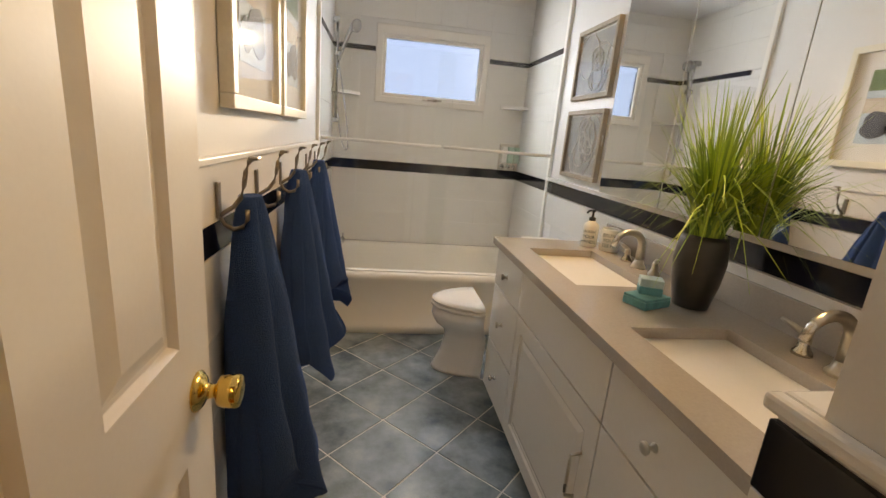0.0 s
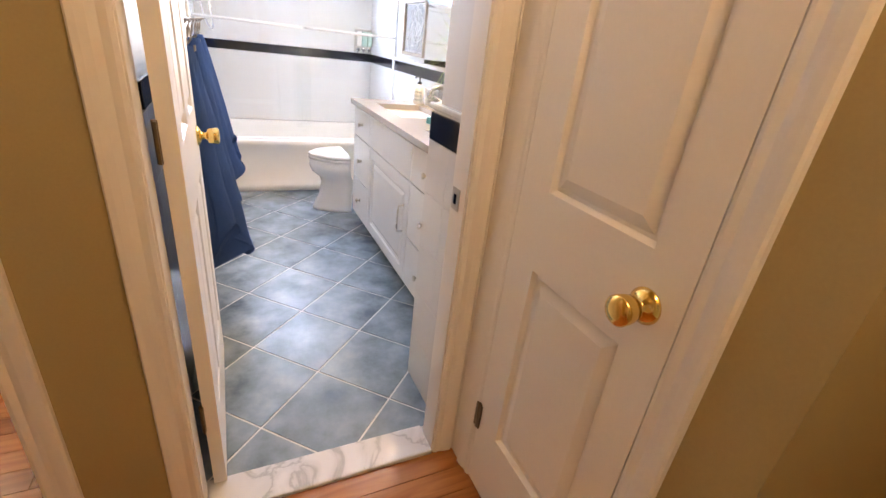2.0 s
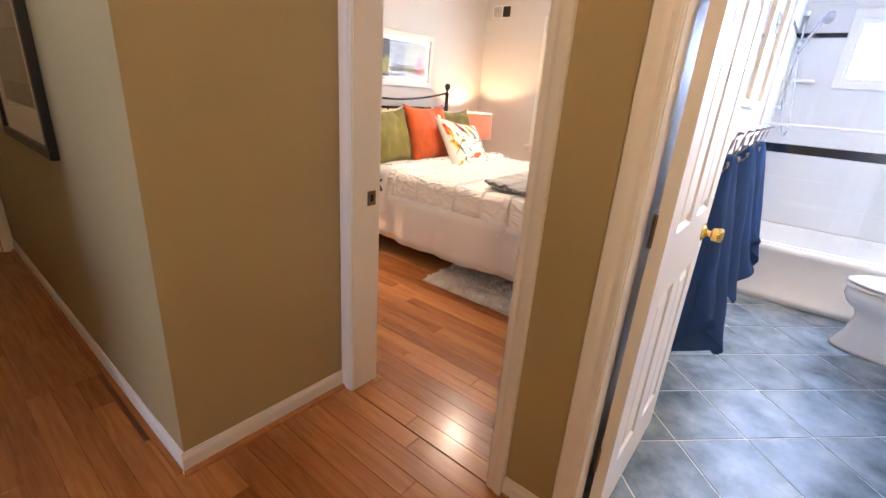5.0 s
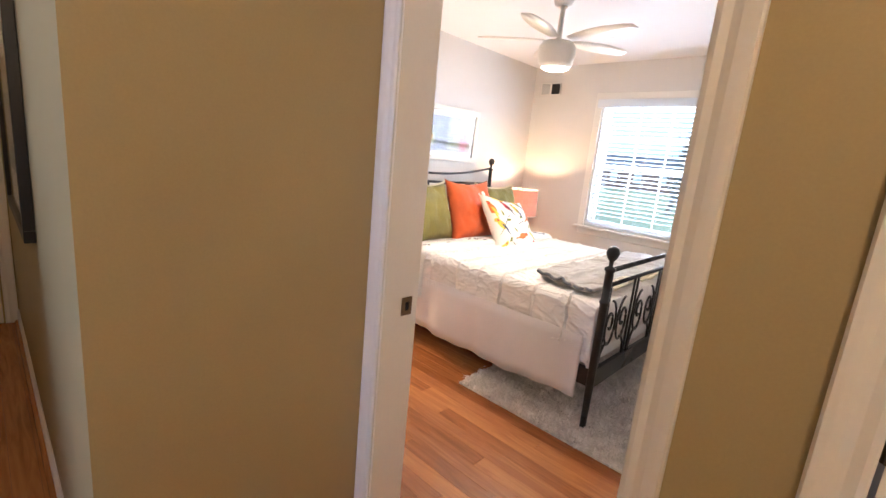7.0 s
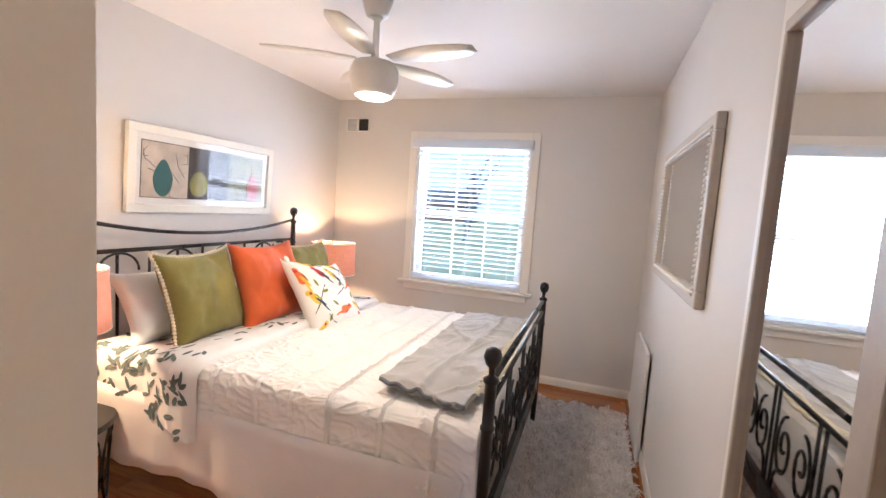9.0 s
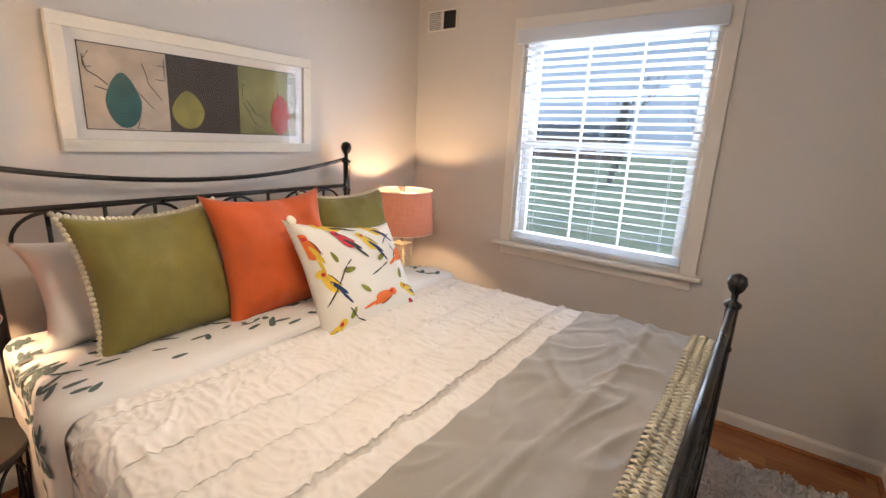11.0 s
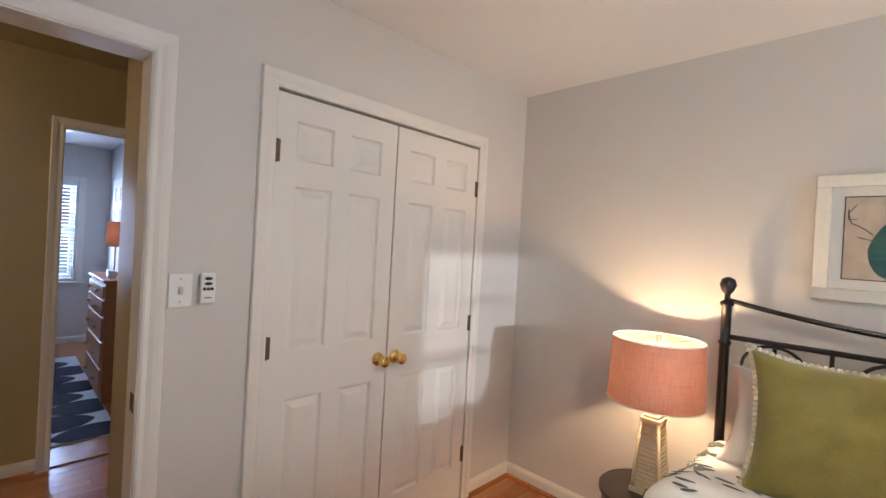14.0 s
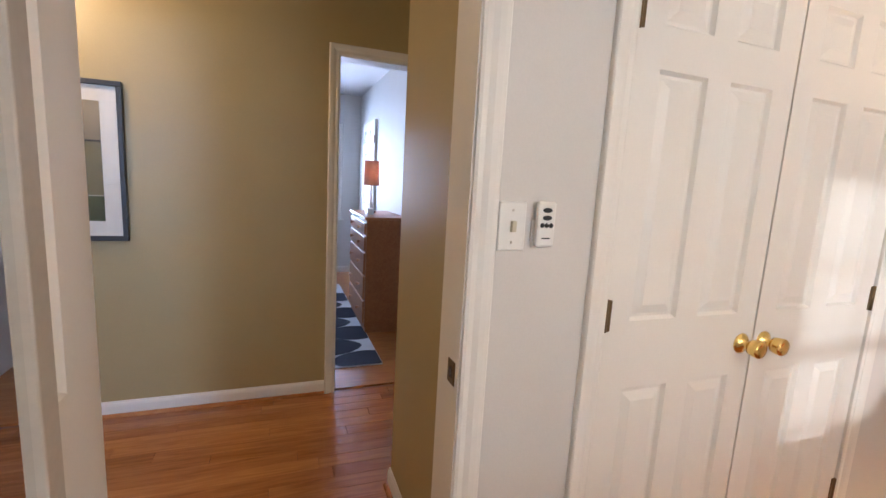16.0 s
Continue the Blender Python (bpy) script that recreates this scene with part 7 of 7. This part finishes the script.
bulb("dresser_lamp_bulb", (-1.73, -3.2, DH + 0.38), 5, WARM, 0.02)
ob_ = thing("trinket_box", (-1.68, -3.0, DH), "small pale trinket box on the dresser", "box")
part("body", boxes((-0.03, 0.03, -0.05, 0.05, 0.0, 0.04, 0.004)), M_WHITEMUG, ob_)
part("lid", boxes((-0.032, 0.032, -0.052, 0.052, 0.041, 0.055, 0.004)), M_WHITEMUG, ob_)
d2 = door_leaf("closet_door", (-1.955, -4.15, 0.012), -90, 0.7, six_panels(0.7), "shut white panelled closet door beyond the dresser", None, (), 0.0, 1)

# patterned rug: navy ovals on white
r2 = thing("patterned_rug", (0, 0, 0), "navy and white rug with large interlocking ovals", "rug")
PX0, PX1, PY0, PY1 = -1.62, 0.4, -4.53, -2.0
part("field", boxes((PX0, PX1, PY0, PY1, 0.0, 0.008, 0.002)), M_RUGWHITE, r2)


def leaf_oval(cx, cy, rx, ry):
    """A pointed oval cut off at the rug's edges."""
    pts = [(cx + rx * math.cos(t), cy + ry * math.copysign(abs(math.sin(t)) ** 1.35, math.sin(t))) for t in [2 * math.pi * k / 32 for k in range(32)]]
    return [(min(max(x, PX0 + 0.005), PX1 - 0.005), min(max(y, PY0 + 0.005), PY1 - 0.005)) for x, y in pts]


for i in range(6):
    for j in range(9):
        cx, cy = PX0 + 0.10 + 0.50 * i + (0.25 if j % 2 else 0), PY1 - 0.10 - 0.30 * j
        if cx > PX1 or cy < PY0 + 0.05:
            continue
        bm = bmesh.new()
        prism(bm, leaf_oval(cx, cy, 0.262, 0.175), 0.0085, 0.0105)
        part("oval", bm, M_RUGNAVY, r2)
        if PX0 + 0.3 < cx + 0.25 < PX1 - 0.05 and (i + j) % 2:
            bm = bmesh.new()
            prism(bm, [(cx + 0.25 + 0.05 * a, cy + 0.03 * b) for a, b in ((-1, -1), (1, -1), (1, 1), (-1, 1))], 0.0108, 0.0122)
            part("square", bm, M_RUGGREY, r2)

# ---- outdoors ----
M_LAWN = mat("winter_lawn", (0.40, 0.46, 0.28), 0.95, grain=6, vary=0.4, bump=0.4, stain=0.6)
M_BARK = mat("grey_bark", (0.24, 0.23, 0.22), 0.95, grain=12, vary=0.4, bump=0.6)
M_NEEDLE = mat("conifer_green", (0.08, 0.12, 0.10), 0.9, grain=8, vary=0.4, bump=0.0)
M_BRICK = mat("far_brick_wall", (0.34, 0.22, 0.18), 0.9, grain=6, vary=0.3)
M_ROOF = mat("far_roof", (0.22, 0.22, 0.24), 0.9, grain=6, vary=0.3)
M_SKYCARD, kn, kl, kb = nodes_of("pale_sky_backdrop")
kb.inputs["Base Color"].default_value = (0, 0, 0, 1)
kb.inputs["Emission Color"].default_value = (0.56, 0.75, 1.0, 1)
kb.inputs["Emission Strength"].default_value = 1.1
structure("ground", boxes((-160, 160, -160, 160, -0.75, -0.65)), M_LAWN, "pale winter lawn round the house", "ground")
bm = bmesh.new()
rings = []
for j in range(10):
    e = 0.5 * math.pi * j / 10
    rings.append([bm.verts.new((95 * math.cos(e) * math.cos(2 * math.pi * k / 32), 95 * math.cos(e) * math.sin(2 * math.pi * k / 32), 95 * math.sin(e) - 0.7)) for k in range(32)])
for lo_, hi_ in zip(rings, rings[1:]):
    for k in range(32):
        bm.faces.new((lo_[k], lo_[(k + 1) % 32], hi_[(k + 1) % 32], hi_[k]))
bm.faces.new(rings[-1])
bd_ = structure("backdrop_sky", bm, M_SKYCARD, "pale bluish-white hazy sky", "backdrop")
bd_.visible_shadow = False


def bare_tree(x, y, h, seed):
    rg = random.Random(seed)
    tr = thing("bare_tree", (x, y, -0.65), "leafless winter tree with fine branching twigs", "tree", "garden trees")
    bm = bmesh.new()
    def limb(p, d, l, r, depth):
        pts, rad = [p], [r]
        q = p.copy()
        for k in range(4):
            d = (d + Vector((rg.uniform(-0.18, 0.18), rg.uniform(-0.18, 0.18), 0.05))).normalized()
            q = q + d * l / 4
            pts.append(q.copy())
            rad.append(max(0.004, r * (1 - 0.13 * (k + 1))))
        tube(bm, pts, r, 5 if depth else 8, radii=rad)
        if depth < 4:
            for k in range(3 if depth else 5):
                i = rg.randint(1, 4)
                nd = (d + Vector((rg.uniform(-0.9, 0.9), rg.uniform(-0.9, 0.9), rg.uniform(0.0, 0.6)))).normalized()
                limb(pts[i], nd, l * rg.uniform(0.5, 0.72), rad[i] * 0.6, depth + 1)
    limb(Vector((0, 0, 0)), Vector((0, 0, 1)), h * 0.42, h * 0.018, 0)
    part("trunk", bm, M_BARK, tr)


def conifer(x, y, h, seed):
    rg = random.Random(seed)
    tr = thing("conifer", (x, y, -0.65), "dark green conifer with drooping layered boughs", "tree", "garden trees")
    bm = bmesh.new()
    tube(bm, [(0, 0, 0), (0, 0, h)], 0.1, 8, radii=[h * 0.02, 0.02])
    part("trunk", bm, M_BARK, tr)
    vs, fs = [], []
    for k in range(2600):
        u = rg.random() ** 0.8
        z = h * (0.08 + 0.90 * u)
        rmax = h * 0.24 * (1 - u) * (0.75 + 0.35 * math.sin(z * 5.0)) + 0.08
        r, a = rmax * rg.uniform(0.3, 1.05), rg.uniform(0, 6.283)
        c = Vector((r * math.cos(a), r * math.sin(a), z - 0.15 * r))
        d = Vector((math.cos(a + rg.uniform(-0.5, 0.5)), math.sin(a + rg.uniform(-0.5, 0.5)), rg.uniform(-0.5, 0.1))) * rg.uniform(0.12, 0.32)
        s = Vector((-d.y, d.x, rg.uniform(-0.08, 0.08))) * 0.22
        i = len(vs)
        vs += [c - s, c + s, c + d * 0.7 + s * 0.6, c + d, c + d * 0.7 - s * 0.6]
        fs.append((i, i + 1, i + 2, i + 3, i + 4))
    me = bpy.data.meshes.new("crown")
    me.from_pydata(vs, [], fs)
    me.materials.append(M_NEEDLE)
    cr_ = new("crown", me)
    cr_.parent = tr
    tagged(cr_, "layered dark green needles", kind="stuff")


for x, y, h, s in ((-2.2, 14.5, 7.5, 1), (-8.4, 26.0, 9.0, 2), (-0.5, 31.0, 9.5, 3)):
    bare_tree(x, y, h, s)
for x, y, h, s in ((-11.4, 38.0, 5.4, 1), (-2.4, 44.0, 5.0, 3)):
    conifer(x, y, h, s)


def house(x, y, w, d, h, rz):
    ho = thing("neighbour_house", (x, y, -0.65), "brick neighbour house with a dark gabled roof", "house", "neighbour houses", rz)
    part("wall", boxes((-w / 2, w / 2, -d / 2, d / 2, 0, h)), M_BRICK, ho)
    bm = bmesh.new()
    prism(bm, [(-d / 2 - 0.3, 0), (d / 2 + 0.3, 0), (0, 1.9)], -w / 2 - 0.3, w / 2 + 0.3, Matrix.Translation((0, 0, h)) @ Matrix(((0, 0, 1, 0), (1, 0, 0, 0), (0, 1, 0, 0), (0, 0, 0, 1))))
    part("roof", bm, M_ROOF, ho)
    for s in (-1, 1):
        for k in range(4):
            xx = -w / 2 + w * (k + 0.5) / 4
            part("window", boxes((xx - 0.5, xx + 0.5, s * d / 2 - 0.03, s * d / 2 + 0.03, 0.9, 2.2, 0.01)), M_VINYL, ho)


house(-26.0, 66.0, 13, 8, 3.0, 6)
house(9.0, 72.0, 11, 8, 3.0, -4)
house(-7.5, -58.0, 14, 8, 4.5, 0)

# ---- pieces of floors and walls ----
def plank_rows(parent, x0, x1, y0, y1, seed, avoid=None):
    rg = random.Random(seed)
    wdt, made = 0.0825, {}
    y = y0
    while y < y1 - 0.005:
        w = min(wdt, y1 - y)
        x = x0 - rg.uniform(0, 0.8)
        while x < x1:
            l = rg.choice((0.7, 0.9, 1.1, 1.35))
            a, b = max(x, x0), min(x + l, x1)
            x += l
            if b - a < 0.03:
                continue
            if avoid and avoid(a, b, y, y + w):
                continue
            key = (round(b - a, 3), round(w, 3))
            if key not in made:
                bm = boxes((0.0006, key[0] - 0.0006, 0.0006, key[1] - 0.0006, -0.012, 0.0))
                top = [f for f in bm.faces if f.normal.z > 0.5 or all(v.co.z > -0.001 for v in f.verts)]
                bmesh.ops.bevel(bm, geom=list({e for f in top for e in f.edges}), offset=0.0012, segments=1, affect="EDGES")
                made[key] = mesh_of(bm, "plank", M_OAK)
            ob = new("plank", made[key])
            ob.parent = parent
            ob.location = (a, y, 0.0)
        y += wdt


O = bpy.data.objects
plank_rows(O["floor_bedroom"], WX, EX, -0.0, NY, 1)
plank_rows(O["floor_hall"], -2.2, 1.8, -1.655, 0.0, 2, lambda a, b, y, w: y > -0.79 and (b > 0.542 or a < -1.45) and (a > 0.5 or b < -1.37))
bm = bmesh.new()
for k in range(12):
    box(bm, -4.3, -2.2, -1.65 + 0.0825 * k + 0.0006, -1.65 + 0.0825 * k + 0.0819, -0.012, 0.0)
    box(bm, 1.8, 3.1, -1.65 + 0.0825 * k + 0.0006, -1.65 + 0.0825 * k + 0.0819, -0.012, 0.0)
fb_ = part("far_planks", bm, M_OAK, O["floor_hall"])
fb_["kind"] = "stuff"


def clip(poly, axis, limit, keep_less):
    out = []
    for k, p in enumerate(poly):
        q = poly[(k + 1) % len(poly)]
        pin = (p[axis] <= limit) == keep_less
        qin = (q[axis] <= limit) == keep_less
        if pin:
            out.append(p)
        if pin != qin:
            t = (limit - p[axis]) / (q[axis] - p[axis])
            out.append((p[0] + t * (q[0] - p[0]), p[1] + t * (q[1] - p[1])))
    return out


M_FTILE, tn, tl, tb2 = nodes_of("blue_grey_floor_tile")
ttc = tn.new("ShaderNodeTexCoord")
toi = tn.new("ShaderNodeObjectInfo")
tv = tn.new("ShaderNodeVectorMath")
tv.operation = "MULTIPLY_ADD"
tl.new(toi.outputs["Random"], tv.inputs[0])
tv.inputs[1].default_value = (13, 29, 5)
tl.new(ttc.outputs["Object"], tv.inputs[2])
t1 = tn.new("ShaderNodeTexNoise")
t1.inputs["Scale"].default_value = 6.5
t1.inputs["Detail"].default_value = 5
t1.inputs["Roughness"].default_value = 0.6
tl.new(tv.outputs[0], t1.inputs[0])
tm = tn.new("ShaderNodeMapRange")
tm.inputs[1].default_value, tm.inputs[2].default_value = 0.3, 0.72
tl.new(t1.outputs[0], tm.inputs[0])
tc2 = tn.new("ShaderNodeMixRGB")
tc2.inputs[1].default_value, tc2.inputs[2].default_value = (0.085, 0.12, 0.145, 1), (0.31, 0.37, 0.40, 1)
tl.new(tm.outputs[0], tc2.inputs[0])
tl.new(tc2.outputs[0], tb2.inputs["Base Color"])
tr2 = tn.new("ShaderNodeMapRange")
tr2.inputs[3].default_value, tr2.inputs[4].default_value = 0.13, 0.26
tl.new(t1.outputs[0], tr2.inputs[0])
tl.new(tr2.outputs[0], tb2.inputs["Roughness"])
tbp = tn.new("ShaderNodeBump")
tbp.inputs["Strength"].default_value = 0.12
tbp.inputs["Distance"].default_value = 0.01
tl.new(t1.outputs[0], tbp.inputs["Height"])
tl.new(tbp.outputs[0], tb2.inputs["Normal"])
HD = 0.232
full = None
for i in range(-3, 6):
    for j in range(-3, 13):
        if (i + j) % 2:
            continue
        cx, cy = 0.160 + HD * i, 0.508 - HD + HD * j
        g = HD - 0.0055
        poly = [(cx - g, cy), (cx, cy - g), (cx + g, cy), (cx, cy + g)]
        for ax, lim, less in ((0, BW, False), (0, BE, True), (1, 0.109, False), (1, 2.85, True)):
            poly = clip(poly, ax, lim, less)
            if len(poly) < 3:
                break
        if len(poly) < 3:
            continue
        bm = bmesh.new()
        prism(bm, [(x - cx, y - cy) for x, y in poly], -0.006, 0.0015)
        if len(poly) == 4 and abs(poly[0][0] - (cx - g)) < 1e-6 and full is not None:
            bm.free()
            me = full
        else:
            me = mesh_of(bm, "tile", M_FTILE)
            if len(poly) == 4 and abs(poly[0][0] - (cx - g)) < 1e-6 and abs(poly[2][0] - (cx + g)) < 1e-6:
                full = me
        ob = new("tile", me)
        ob.parent = O["floor_bath"]
        ob.location = (cx, cy, 0)


def wall_tiles(parent, m, w, h, tw, tht, skip=None, z0=0.0):
    """White tiles on a wall face: x 0..w, z z0..h, facing -y in the frame m."""
    made = {}
    zz = z0
    while zz < h - 0.01:
        hh = min(tht, h - zz)
        xx = 0.0
        while xx < w - 0.01:
            ww = min(tw, w - xx)
            if not (skip and skip(xx, xx + ww, zz, zz + hh)):
                key = (round(ww, 3), round(hh, 3))
                if key not in made:
                    made[key] = mesh_of(boxes((0.0004, key[0] - 0.0004, -0.009, -0.0005, 0.0004, key[1] - 0.0004, 0.0007)), "tile", M_BTILE)
                ob = new("tile", made[key])
                ob.parent = parent
                ob.matrix_world = m @ Matrix.Translation((xx, 0, zz))
            xx += tw
        zz += tht


def win_gap(a, b, c, d):
    a, b = a + BW, b + BW
    return b > 0.03 and a < 0.90 and d > 1.56 and c < 2.12


TWD, THT = 0.2015, 0.2
wall_tiles(O["wall_bath_north"], Matrix.Translation((BW, BN, 0)), BE - BW, BAND0, TWD, THT, None, 0.425)
wall_tiles(O["wall_bath_north"], Matrix.Translation((BW, BN, 0)), BE - BW, TH0, TWD, THT, win_gap, BAND1)
wall_tiles(O["wall_bath_north"], Matrix.Translation((BW, BN, 0)), BE - BW, BCE, TWD, THT, win_gap, TH1)
ME = Matrix.Translation((BE, BN - 0.012, 0)) @ TOEAST
MW = Matrix.Translation((BW, 2.88, 0)) @ TOWEST
for z0_, z1_ in ((0.425, BAND0), (BAND1, TH0), (TH1, BCE)):
    wall_tiles(O["wall_bath_east"], ME, 0.75, z1_, TWD, THT, None, z0_)
    wall_tiles(O["wall_bath_west"], MW, 0.86, z1_, TWD, THT, None, z0_)
wall_tiles(O["wall_bath_east"], Matrix.Translation((BE, 2.97, 0)) @ TOEAST, 2.51, BAND0, TWD, THT, None, 0.82)
wall_tiles(O["wall_bath_east"], Matrix.Translation((BE, 2.83, 0)) @ TOEAST, 0.73, 0.82, TWD, THT, None, 0.02)
wall_tiles(O["wall_bath_west"], Matrix.Translation((BW, 0.14, 0)) @ TOWEST, 2.70, BAND0, TWD, THT, None, 0.02)
wall_tiles(O["wall_bath_stub"], Matrix.Translation((0.527, 0.412, 0)) @ TOEAST, 0.33, 0.983, 0.16, THT, None, 0.0)
